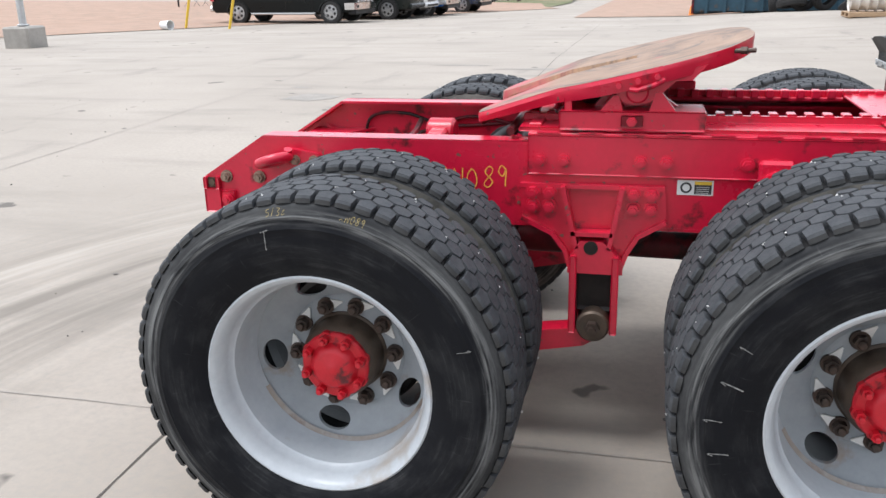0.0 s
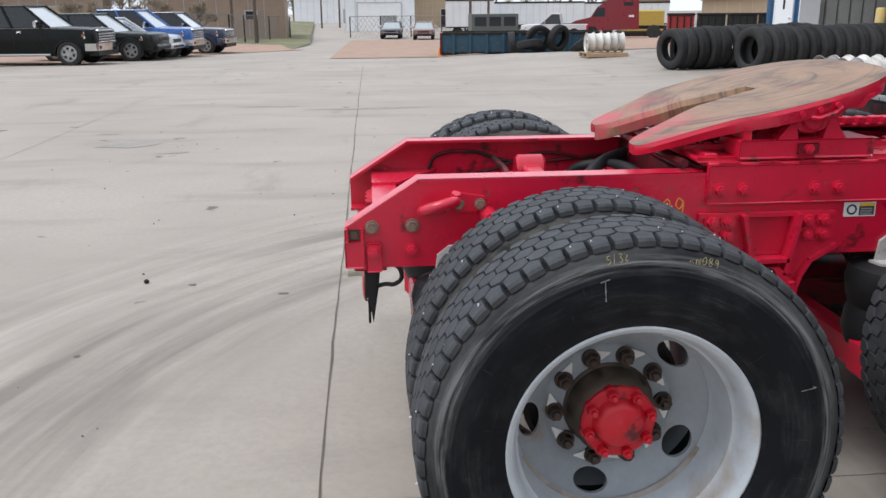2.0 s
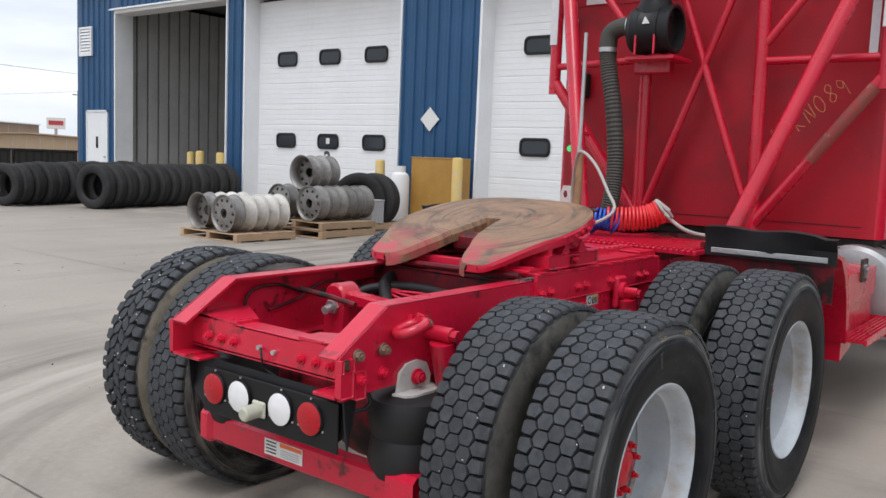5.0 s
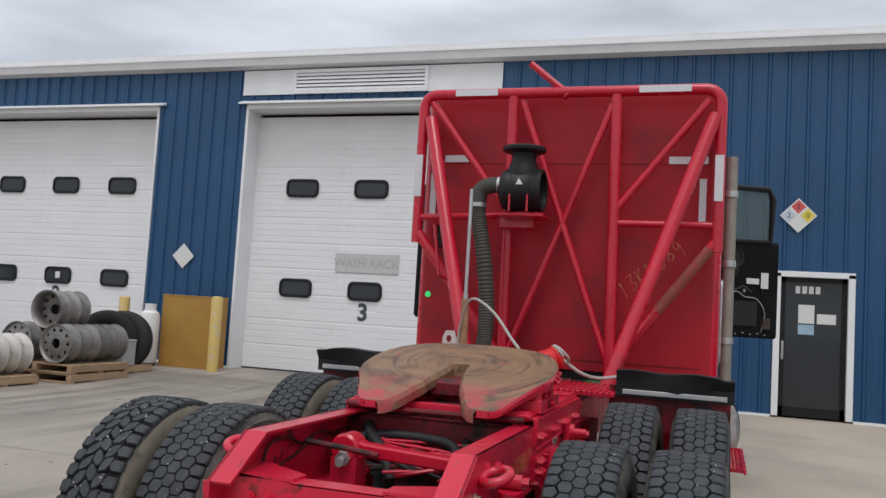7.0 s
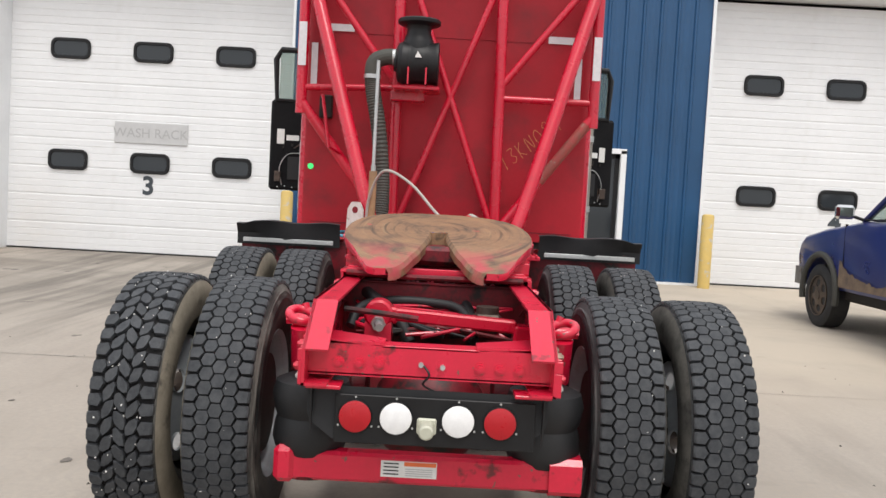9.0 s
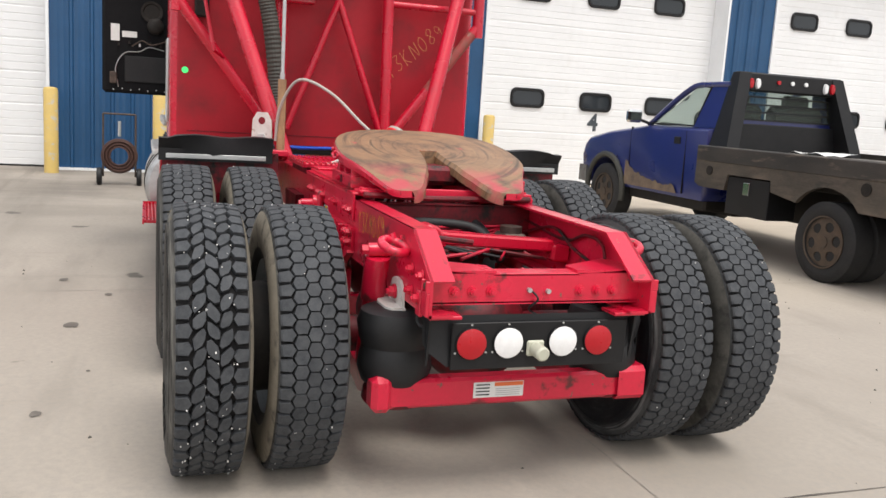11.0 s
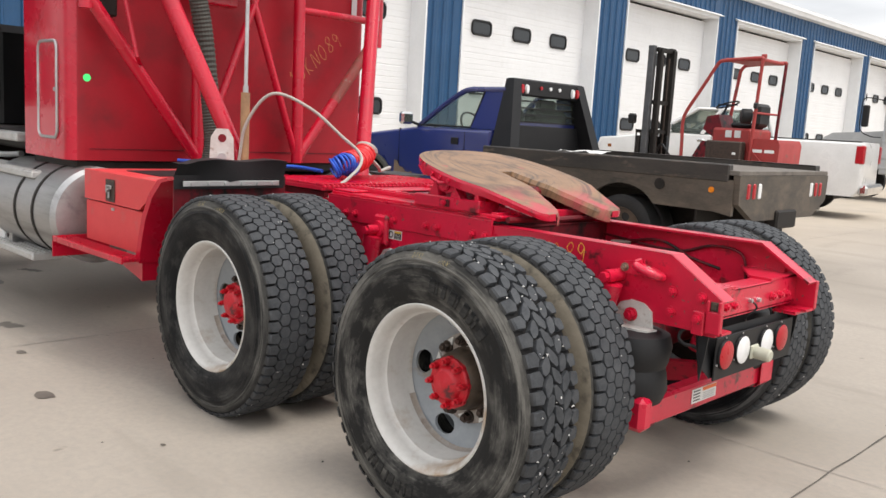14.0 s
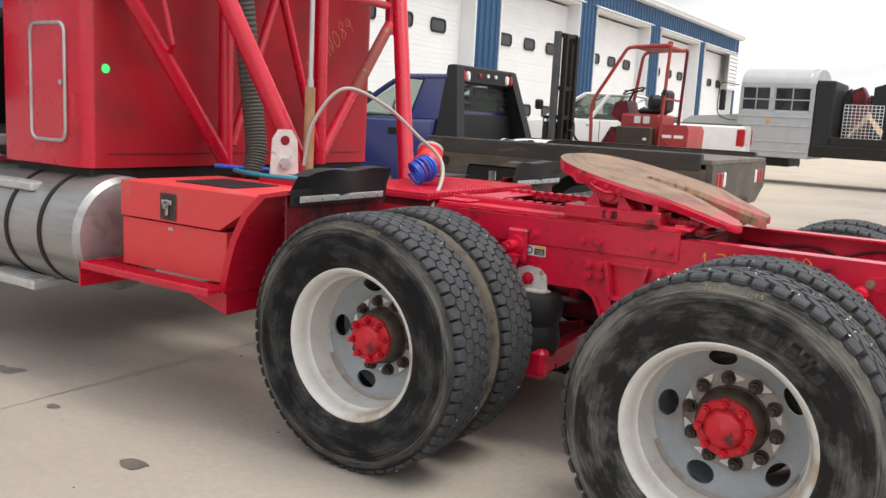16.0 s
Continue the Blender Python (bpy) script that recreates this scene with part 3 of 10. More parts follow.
_p.inputs["Base Color"].default_value, _p.inputs["Roughness"].default_value = (0.03, 0.035, 0.04, 1), 0.06
_p.inputs["Specular IOR Level"].default_value = 0.35
CARGLASS = bpy.data.materials.new("car_window_glass")
CARGLASS.use_nodes = True
_p = CARGLASS.node_tree.nodes["Principled BSDF"]
_p.inputs["Base Color"].default_value, _p.inputs["Roughness"].default_value = (0.42, 0.50, 0.46, 1), 0.03
_p.inputs["Transmission Weight"].default_value, _p.inputs["IOR"].default_value = 0.85, 1.04

TINT = mat("dark_tinted_car_glass", (0.012, 0.014, 0.016), (0.018, 0.020, 0.022), rough=0.06, rough_var=0.01, bump=0.0, spec=0.6)

# site materials
def yard_concrete():
    """Pale beige concrete: slab tone, fine sand, oil spots, drag streaks and one fan of turning tyre marks round (1.74, -0.81)."""
    m = bpy.data.materials.new("stained_yard_concrete")
    m.use_nodes = True
    nt = m.node_tree
    p = nt.nodes["Principled BSDF"]
    nn = nt.nodes.new
    tc = nn("ShaderNodeTexCoord")

    def noise(vec, scale, detail, stretch=None, rough=0.6):
        if stretch:
            mp = nn("ShaderNodeMapping")
            mp.inputs["Scale"].default_value = stretch
            nt.links.new(vec, mp.inputs["Vector"])
            vec = mp.outputs["Vector"]
        n = nn("ShaderNodeTexNoise")
        n.inputs["Scale"].default_value, n.inputs["Detail"].default_value, n.inputs["Roughness"].default_value = scale, detail, rough
        nt.links.new(vec, n.inputs["Vector"])
        return n.outputs["Fac"]

    def grade(v, a, b, lo=0.0, hi=1.0):
        n = nn("ShaderNodeMapRange")
        for key, val in (("From Min", a), ("From Max", b), ("To Min", lo), ("To Max", hi)):
            n.inputs[key].default_value = val
        nt.links.new(v, n.inputs["Value"])
        return n.outputs[0]

    def calc(op, a, b):
        n = nn("ShaderNodeMath")
        n.operation = op
        for i, v in enumerate((a, b)):
            if isinstance(v, (int, float)):
                n.inputs[i].default_value = v
            else:
                nt.links.new(v, n.inputs[i])
        return n.outputs[0]

    def blend(fac, a, b):
        n = nn("ShaderNodeMix")
        n.data_type = "RGBA"
        nt.links.new(fac, n.inputs[0])
        for i, v in ((6, a), (7, b)):
            if isinstance(v, tuple):
                n.inputs[i].default_value = rgb(v)
            else:
                nt.links.new(v, n.inputs[i])
        return n.outputs[2]

    at = tc.outputs["Object"]
    col = blend(grade(noise(at, 0.35, 6), 0.35, 0.65), (0.375, 0.330, 0.282), (0.300, 0.262, 0.221))
    fine = noise(at, 26, 8, rough=0.75)
    col = blend(grade(fine, 0.40, 0.68, 0.0, 0.75), col, (0.275, 0.252, 0.225))
    col = blend(grade(noise(at, 1.1, 9, (0.35, 1.5, 1)), 0.52, 0.70, 0.0, 0.6), col, (0.22, 0.197, 0.170))
    col = blend(grade(noise(at, 0.9, 9, (1.6, 0.4, 1)), 0.60, 0.72, 0.0, 0.50), col, (0.18, 0.162, 0.142))
    col = blend(grade(noise(at, 2.3, 4, rough=0.45), 0.70, 0.725, 0.0, 0.8), col, (0.085, 0.076, 0.068))
    place = nn("ShaderNodeSeparateXYZ")
    nt.links.new(at, place.inputs[0])
    oily = calc("MULTIPLY", grade(noise(at, 0.55, 8, (1.3, 0.6, 1)), 0.40, 0.60), grade(place.outputs[0], 5.5, 9.0, 0.0, 0.6))
    col = blend(oily, col, (0.14, 0.122, 0.104))
    # sandy pale concrete swept clean by the entrance
    sandy = calc("MULTIPLY", calc("MULTIPLY", grade(place.outputs[0], 1.5, 4.5), grade(place.outputs[1], 0.0, -2.5)), grade(noise(at, 0.5, 6), 0.30, 0.55, 0.35, 0.85))
    col = blend(sandy, col, (0.47, 0.405, 0.325))
    # wheel tracks into the wash bay
    tracks = calc("MULTIPLY", grade(noise(at, 1.0, 7, (0.16, 2.2, 1)), 0.44, 0.60), grade(place.outputs[0], 2.5, 6.0, 0.0, 0.60))
    tracks = calc("MULTIPLY", tracks, calc("MULTIPLY", grade(place.outputs[1], 2.2, 3.4), grade(place.outputs[1], 9.5, 7.5)))
    col = blend(tracks, col, (0.085, 0.076, 0.066))
    # the fan of tyre marks
    off = nn("ShaderNodeVectorMath")
    off.operation = "SUBTRACT"
    off.inputs[1].default_value = (1.74, -0.81, 0)
    nt.links.new(at, off.inputs[0])
    sep = nn("ShaderNodeSeparateXYZ")
    nt.links.new(off.outputs[0], sep.inputs[0])
    r = calc("SQRT", calc("ADD", calc("MULTIPLY", sep.outputs[0], sep.outputs[0]), calc("MULTIPLY", sep.outputs[1], sep.outputs[1])), 0)
    com = nn("ShaderNodeCombineXYZ")
    nt.links.new(calc("DIVIDE", sep.outputs[0], r), com.inputs[0])
    nt.links.new(calc("DIVIDE", sep.outputs[1], r), com.inputs[1])
    nt.links.new(calc("MULTIPLY", r, 3.6), com.inputs[2])
    bands = noise(com.outputs[0], 1.0, 6, rough=0.62)
    inside = calc("MULTIPLY", grade(r, 3.1, 3.6), grade(r, 5.3, 4.6))
    inside = calc("MULTIPLY", inside, grade(sep.outputs[1], -1.2, 0.2))
    inside = calc("MULTIPLY", inside, grade(sep.outputs[0], 0.5, -1.2))
    col = blend(calc("MULTIPLY", grade(bands, 0.43, 0.62, 0.0, 0.80), inside), col, (0.165, 0.145, 0.122))
    col = blend(calc("MULTIPLY", grade(bands, 0.42, 0.30, 0.0, 0.5), inside), col, (0.47, 0.43, 0.38))
    nt.links.new(col, p.inputs["Base Color"])
    p.inputs["Roughness"].default_value = 0.86
    p.inputs["Specular IOR Level"].default_value = 0.35
    bp = nn("ShaderNodeBump")
    bp.inputs["Strength"].default_value, bp.inputs["Distance"].default_value = 0.25, 0.004
    nt.links.new(fine, bp.inputs["Height"])
    nt.links.new(bp.outputs[0], p.inputs["Normal"])
    return m


CONCRETE = yard_concrete()
JOINT = mat("dark_joint_sealant", (0.055, 0.048, 0.042), (0.15, 0.13, 0.11), rough=0.9, scale=4, fine=60, bump=0.2)
CRACK = mat("faint_saw_cut", (0.19, 0.17, 0.15), (0.34, 0.31, 0.275), rough=0.9, scale=1.5, fine=40, bump=0.2)
FAINT = mat("nearly_closed_saw_cut", (0.29, 0.265, 0.235), (0.37, 0.34, 0.305), rough=0.9, scale=1.2, fine=40, bump=0.1)
DIRT = mat("reddish_gravel_dirt", (0.36, 0.235, 0.17), (0.27, 0.18, 0.13), rough=0.95, scale=1.2, fine=14, bump=0.5, spots=(0.20, 0.16, 0.12), spot_at=(0.55, 0.7), spot_scale=2)
GRASS = mat("dull_spring_grass", (0.080, 0.105, 0.030), (0.15, 0.145, 0.075), rough=0.95, scale=0.9, fine=18, bump=0.6, spots=(0.22, 0.17, 0.11), spot_at=(0.5, 0.62), spot_scale=0.6)
BLUE = mat("blue_metal_siding", (0.011, 0.070, 0.175), (0.008, 0.056, 0.140), rough=0.40, scale=0.8, fine=12, bump=0.03)
DOORW = mat("white_sectional_door_paint", (0.80, 0.805, 0.81), (0.73, 0.735, 0.74), rough=0.45, scale=0.9, fine=10, bump=0.03, spots=(0.62, 0.61, 0.58), spot_at=(0.64, 0.88), spot_scale=1.2)
TRIM = mat("white_metal_trim", (0.80, 0.81, 0.82), (0.72, 0.73, 0.74), rough=0.45, scale=1.5, fine=20, bump=0.02)
BOLLY = mat("yellow_bollard_paint", (0.66, 0.47, 0.14), (0.58, 0.42, 0.15), rough=0.6, scale=5, fine=40, bump=0.1, spots=(0.50, 0.45, 0.36), spot_at=(0.56, 0.64), spot_scale=7)
OCHRE = mat("ochre_painted_steel_plate", (0.42, 0.23, 0.045), (0.35, 0.18, 0.035), rough=0.6, scale=3, fine=40, bump=0.08)
PALLET = mat("raw_pallet_wood", (0.45, 0.31, 0.19), (0.34, 0.23, 0.14), rough=0.85, scale=6, fine=40, bump=0.3, stretch=(0.4, 3, 3), per_object=0.2)
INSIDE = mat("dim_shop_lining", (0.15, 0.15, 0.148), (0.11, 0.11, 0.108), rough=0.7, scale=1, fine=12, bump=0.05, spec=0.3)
LINER = mat("pale_ribbed_liner_sheet", (0.52, 0.52, 0.50), (0.40, 0.40, 0.385), rough=0.6, scale=1, fine=12, bump=0.05)
STRIPE = mat("black_stencil_paint", (0.04, 0.05, 0.06), (0.06, 0.07, 0.08), rough=0.7, bump=0.0)
GREYSIGN = mat("faded_grey_sign", (0.42, 0.42, 0.42), (0.36, 0.36, 0.36), rough=0.6, scale=8, fine=60, bump=0.0)
PALESIGN = mat("pale_grey_sign", (0.55, 0.55, 0.55), (0.47, 0.47, 0.47), rough=0.6, scale=3, fine=40, bump=0.0)


# ---- the yard and the building ----
WALL, DOOR = 11.7, 12.12      # outer face of the siding, face of the doors
END_N, END_S = 23.5, -42.7    # the two ends of the front wall
EAVE = 6.12
HEAD = 5.30                   # underside of the door heads
BAYS = [(18.72, 0), (12.76, 2), (5.4, 3), (-7.2, 4), (-13.6, 5), (-20.2, 6), (-26.8, 7), (-33.3, 8), (-39.4, 9)]
HALF = 2.64


def height(x, y):
    """The yard: level, rising gently to the building and falling away past its end."""
    z = 0.10 * min(1.0, max(0.0, (x - 7.5) / 4.0))
    return z - 0.02 * min(60.0, max(0.0, y - 12)) * max(min(1.0, max(0.0, (8 - x) / 6.0)), min(1.0, max(0.0, (y - 26) / 8.0)))


def build_ground():
    xs = [-400, -120, -60, -30, -15, -8, -4, 0, 2, 3.5, 5, 6.5, 7.5, 8.5, 9.5, 10.5, 11.5, 14, 20, 40, 80, 160, 400]
    ys = [-400, -160, -80, -45, -30, -20, -10, -5, 0, 5, 10, 12, 14, 17, 20, 23, 26, 29, 32, 36, 40, 46, 54, 62, 72, 90, 160, 400]
    b = B().sheet([[(x, y, height(x, y)) for x in xs] for y in ys])
    g = part("ground", b, CONCRETE, smooth=0)
    tagged(g, "pale stained concrete yard with dark tyre tracks", "ground", kind="structure")
    # sealed joints, thin lines of sealant; the cross cuts are hair-fine
    for k, x in enumerate((-12.3, -8.4, -4.48, -0.80, 3.12, 7.1)):
        pts, y = [], -26.0
        while y < 25:
            pts.append((x + 0.004 * math.sin(y * 1.7 + k) + random.uniform(-0.003, 0.003), y))
            y += 0.2
        b = B().sheet([[(px - 0.0045 * random.uniform(0.3, 1.5), py, height(px, py) + 0.003), (px + 0.0045 * random.uniform(0.3, 1.5), py, height(px, py) + 0.003)] for px, py in pts])
        part("joint", b, JOINT if k == 3 else CRACK, g, smooth=0)
    for k, y in enumerate((-18.9, -14.3, -9.7, -5.1, -0.55, 8.65, 13.2, 17.8)):
        pts, x = [], -18.0
        while x < 11.6:
            pts.append((x, y + 0.006 * math.sin(x * 1.3 + k) + random.uniform(-0.004, 0.004)))
            x += 0.25
        b = B().sheet([[(px, py - 0.004 * random.uniform(0.2, 1.5), height(px, py) + 0.003), (px, py + 0.004 * random.uniform(0.2, 1.5), height(px, py) + 0.003)] for px, py in pts])
        part("joint", b, CRACK if k == 4 else FAINT, g, smooth=0)
    return g


GROUND = build_ground()

# bare red gravel beyond the concrete, dirt under the parked cars, and a grassed bank
def patch(name, rows, material, label, category, lift=0.02):
    b = B().sheet([[(x, y, height(x, y) + lift + dz) for x, y, dz in row] for row in rows])
    return tagged(part(name, b, material, smooth=0), label, category, kind="structure")


patch("gravel", [[(x, y + (0.12 * math.sin(x * 1.3) if j == 0 else 0), 0) for x in (-2.1, 0, 2, 3.5, 5, 6.5, 8.5, 12, 20, 60)] for j, y in enumerate((30.6, 32, 36, 40, 46, 54, 62, 72))], DIRT, "reddish bare gravel lot beyond the concrete", "gravel")
patch("dirt_bank", [[(-60, 2, 0), (-30, 10.5, 0), (-19, 18.0, 0), (-14.6, 24.6, 0), (-10.4, 31.5, 0), (-8.3, 37, 0), (-4.0, 44, 0)], [(-70, 10, 0.1), (-36, 20, 0.1), (-22, 26, 0.05), (-16, 31, 0.05), (-12, 37, 0.05), (-9.5, 42, 0.05), (-5, 46, 0.02)], [(-90, 60, 1.2), (-50, 50, 1.0), (-30, 46, 0.7), (-20, 46, 0.5), (-14, 48, 0.4), (-10, 50, 0.3), (-6, 52, 0.1)]], DIRT, "bare brown dirt strip under the parked vehicles", "dirt")
patch("grass_verge", [[(-8.0, 44, 0), (-6.4, 43.2, 0), (-4.9, 43.6, 0)], [(-9.2, 52, 0.12), (-6.6, 53, 0.12), (-4.5, 56, 0.05)], [(-12, 80, 0.4), (-9.0, 84, 0.35), (-6.5, 90, 0.2)], [(-16, 140, 0.7), (-12.5, 145, 0.6), (-9.8, 150, 0.4)]], GRASS, "green grass verge beside the drive", "grass", 0.015)


def rib_profile(y0, y1, x, pitch=0.305):
    """Siding outline from y0 to y1: flat pans with raised ribs standing out towards -x."""
    pts, y = [(x, y0)], math.ceil(y0 / pitch) * pitch
    while y < y1 - 0.05:
        if y - 0.04 > y0:
            pts += [(x, y - 0.035), (x - 0.032, y - 0.016), (x - 0.032, y + 0.016), (x, y + 0.035)]
            pts += [(x, y + 0.1), (x - 0.003, y + 0.107), (x - 0.003, y + 0.117), (x, y + 0.124)]
            pts += [(x, y + 0.19), (x - 0.003, y + 0.197), (x - 0.003, y + 0.207), (x, y + 0.214)]
        y += pitch
    pts = [p for p in pts if p[1] <= y1]
    return pts + [(x, y1)]


def siding(y0, y1, z0, z1, parent):
    prof = rib_profile(y0, y1, WALL)
    b = B().sheet([[(x, y, z0) for x, y in prof], [(x, y, z1) for x, y in prof]])
    b.box(WALL + 0.004, WALL + 0.16, y0, y1, z0, z1)
    part("siding_panel", b, BLUE, parent, smooth=25)


def build_wall():
    w = thing("wall_front", "ribbed blue metal shop wall with a row of white doors", "wall", kind="structure")
    edges = [END_N]
    for c, _ in BAYS:
        edges += [c + HALF, c - HALF]
    edges += [END_S]
    base = 0.08
    for i in range(0, len(edges), 2):
        hi, lo = edges[i], edges[i + 1]
        if i == 0:
            siding(22.75 + 0.2, hi, base, EAVE, w)
            siding(lo, 21.75, base, EAVE, w)
            siding(21.75, 22.95, 2.5, EAVE, w)
        elif hi > 2 and lo < -4:
            siding(-1.99, hi, base, EAVE, w)
            siding(-3.21, -1.99, 2.46, EAVE, w)
            siding(lo, -3.21, base, EAVE, w)
        else:
            siding(lo, hi, base, EAVE, w)
    for c, _ in BAYS:
        siding(c - HALF, c + HALF, HEAD + 0.1, EAVE, w)
    # white jambs and heads lining each opening
    for c, n in BAYS:
        t = thing("trim", "white metal jamb and head trim of a shop door", "trim", kind="structure")
        for s in (1, -1):
            part("jamb", B().box(WALL - 0.045, DOOR + 0.12, c + s * HALF, c + s * (HALF - 0.05), 0.08, HEAD, 0.004), TRIM, t)
        part("head", B().box(WALL - 0.045, DOOR + 0.12, c - HALF, c + HALF, HEAD, HEAD + 0.1, 0.004), TRIM, t)
        part("flashing", B().prism([(WALL - 0.14, HEAD + 0.11), (WALL - 0.02, HEAD + 0.17), (WALL - 0.02, HEAD + 0.10), (WALL - 0.14, HEAD + 0.09)], c - HALF - 0.15, c + HALF + 0.15, "y"), TRIM, t)
    # side walls, back, roof, gutter
    b = B().box(WALL + 0.01, WALL + 18, END_N - 0.16, END_N, 0, EAVE).box(WALL + 0.01, WALL + 18, END_S, END_S + 0.16, 0, EAVE)
    tagged(part("wall_side", b, BLUE, smooth=0), "blue metal end walls of the shop", "wall", kind="structure")
    b = B().box(WALL + 18, WALL + 18.16, END_S, END_N, 0, EAVE)
    tagged(part("wall_back", b, INSIDE, smooth=0), "dim back wall of the shop", "wall", kind="structure")
    b = B().prism([(WALL - 0.22, EAVE + 0.2), (WALL + 18.2, EAVE + 1.2), (WALL + 18.2, EAVE + 1.3), (WALL - 0.22, EAVE + 0.3)], END_S - 0.2, END_N + 0.2, "y")
    tagged(part("roof", b, TRIM, smooth=0), "low white metal roof", "roof", kind="structure")
    g = thing("gutter", "white metal eave gutter along the roof edge", "gutter", kind="structure")
    prof = [(WALL - 0.02, EAVE - 0.02), (WALL - 0.20, EAVE + 0.02), (WALL - 0.24, EAVE + 0.16), (WALL - 0.26, EAVE + 0.16), (WALL - 0.26, EAVE + 0.20), (WALL - 0.02, EAVE + 0.20)]
    part("trough", B().prism(prof, END_S - 0.25, END_N + 0.25, "y"), TRIM, g, smooth=0)
    # base trim along the slab
    b = B()
    for i in range(0, len(edges), 2):
        spans = [(edges[i + 1], edges[i])]
        if edges[i] > 2 and edges[i + 1] < -4:
            spans = [(edges[i + 1], -3.21), (-1.99, edges[i])]
        for lo, hi in spans:
            b.box(WALL - 0.05, WALL + 0.02, lo, hi, 0.05, 0.14)
    tagged(part("baseboard", b, TRIM, smooth=0), "pale base flashing at the foot of the siding", "trim", kind="structure")


build_wall()


def round_rect(w, h, r, n=5):
    pts = []
    for cx, cz, a0 in ((w / 2 - r, h / 2 - r, 0), (-w / 2 + r, h / 2 - r, 90), (-w / 2 + r, -h / 2 + r, 180), (w / 2 - r, -h / 2 + r, 270)):
        for i in range(n + 1):
            a = radians(a0 + 90 * i / n)
            pts.append((cx + r * math.cos(a), cz + r * math.sin(a)))
    return pts


def door_window():
    """Rounded dark window with a black gasket: frame and pane meshes, centred, facing -x."""
    outer, inner = round_rect(0.73, 0.375, 0.12), round_rect(0.61, 0.26, 0.085)
    n = len(outer)
    b = B()
    vs = [(-0.012, y, z) for y, z in outer] + [(-0.03, y * 0.96, z * 0.94) for y, z in outer] + [(-0.03, y * 1.03, z * 1.05) for y, z in inner] + [(-0.008, y, z) for y, z in inner]
    fs = [(k * n + i, k * n + (i + 1) % n, (k + 1) * n + (i + 1) % n, (k + 1) * n + i) for k in range(3) for i in range(n)]
    b.add(vs, fs)
    pane = B().add([(-0.010, y, z) for y, z in inner], [tuple(range(n))])
    return to_mesh("window_frame", b, BLACKP), to_mesh("pane", pane, GLASS, 0)


WIN_FRAME, WIN_PANE = door_window()


def door_section(h, w):
    """One horizontal section of a sectional door with shallow ribs, facing -x."""
    prof = [(-0.018, 0.0), (-0.018, 0.003)]
    z = 0.006
    for k in range(4):
        z0, z1 = 0.008 + k * (h - 0.02) / 4, 0.012 + (k + 1) * (h - 0.02) / 4
        prof += [(-0.022, z0), (-0.022, z1 - 0.022), (-0.0155, z1 - 0.015), (-0.0155, z1 - 0.006)]
    prof += [(-0.018, h - 0.003), (-0.018, h)]
    b = B().sheet([[(x, y, z) for x, z in prof] for y in (-w / 2, w / 2)])
    b.box(0.004, 0.045, -w / 2, w / 2, 0.0, h)
    return to_mesh("section", b, DOORW, 20)


DOOR_SECTION = door_section(0.512, 2 * HALF - 0.1)


def shop_door(c, n):
    d = thing("door_%d" % n, "closed white sectional overhead door with dark rounded windows", "garage door", at=Matrix.Translation((DOOR, c, 0.10)), kind="structure")
    for k in range(10):
        part("section", DOOR_SECTION, DOORW, d, m=Matrix.Translation((0.03, 0, 0.004 + k * 0.5128)))
    for z in (1.66, 3.67):
        for y in (1.5, 0.0, -1.5):
            f = part("window_frame", WIN_FRAME, BLACKP, d, m=Matrix.Translation((0, y, z)))
            part("pane", WIN_PANE, GLASS, f)
    part("bottom_seal", B().box(-0.01, 0.05, -HALF + 0.05, HALF - 0.05, -0.02, 0.03, 0.008), BLACK, d)
    if n in (2, 3, 4):
        words("number", str(n), 0.46, STRIPE, d, Matrix.Translation((0.002, 0.02, 1.24)) @ pose(0, 0, 0, 90, 0, -90), bold=0.014)
    if n == 3:
        s = part("sign", B().box(-0.012, 0.0, -0.68, 0.66, 2.02, 2.40, 0.003), PALESIGN, d, "faded grey wash rack sign")
        words("lettering", "WASH RACK", 0.235, GREYSIGN, s, Matrix.Translation((-0.014, 0, 2.20)) @ pose(0, 0, 0, 90, 0, -90))
    if n == 2:
        part("notice", B().box(-0.016, -0.012, -0.06, 0.06, 1.60, 1.74), LABELW, d, "small paper notice on the window")


for c, n in BAYS:
    if n:
        shop_door(c, n)


def louvre(y0, y1, z0, z1, n):
    t = thing("louvre_vent", "white metal louvre vent in the siding", "vent", at=Matrix.Translation((WALL - 0.04, 0, 0)))
    part("louvre_frame", B().box(-0.05, 0.0, y0 - 0.06, y1 + 0.06, z1, z1 + 0.06).box(-0.05, 0.0, y0 - 0.06, y1 + 0.06, z0 - 0.06, z0).box(-0.05, 0.0, y0 - 0.06, y0, z0, z1).box(-0.05, 0.0, y1, y1 + 0.06, z0, z1), TRIM, t)
    part("backing", B().box(-0.008, 0.0, y0, y1, z0, z1), BLACKP, t)
    for k in range(n):
        z = z0 + (z1 - z0) * (k + 0.5) / n
        h = (z1 - z0) / n * 0.42
        part("slat", B().prism([(-0.045, z - h), (-0.035, z - h), (-0.006, z + h), (-0.016, z + h)], y0, y1, "y"), TRIM, t)


tagged(part("louvre_panel", B().box(WALL - 0.045, WALL - 0.034, 2.75, 8.15, 5.58, 6.08, 0.003), TRIM, smooth=0), "plain white metal panel over the wash bay door", "panel", kind="structure")
louvre(4.25, 6.95, 5.64, 6.0, 5)
louvre(22.6, 23.2, 4.2, 4.95, 8)
louvre(END_S + 0.3, END_S + 1.7, 3.6, 5.3, 9)


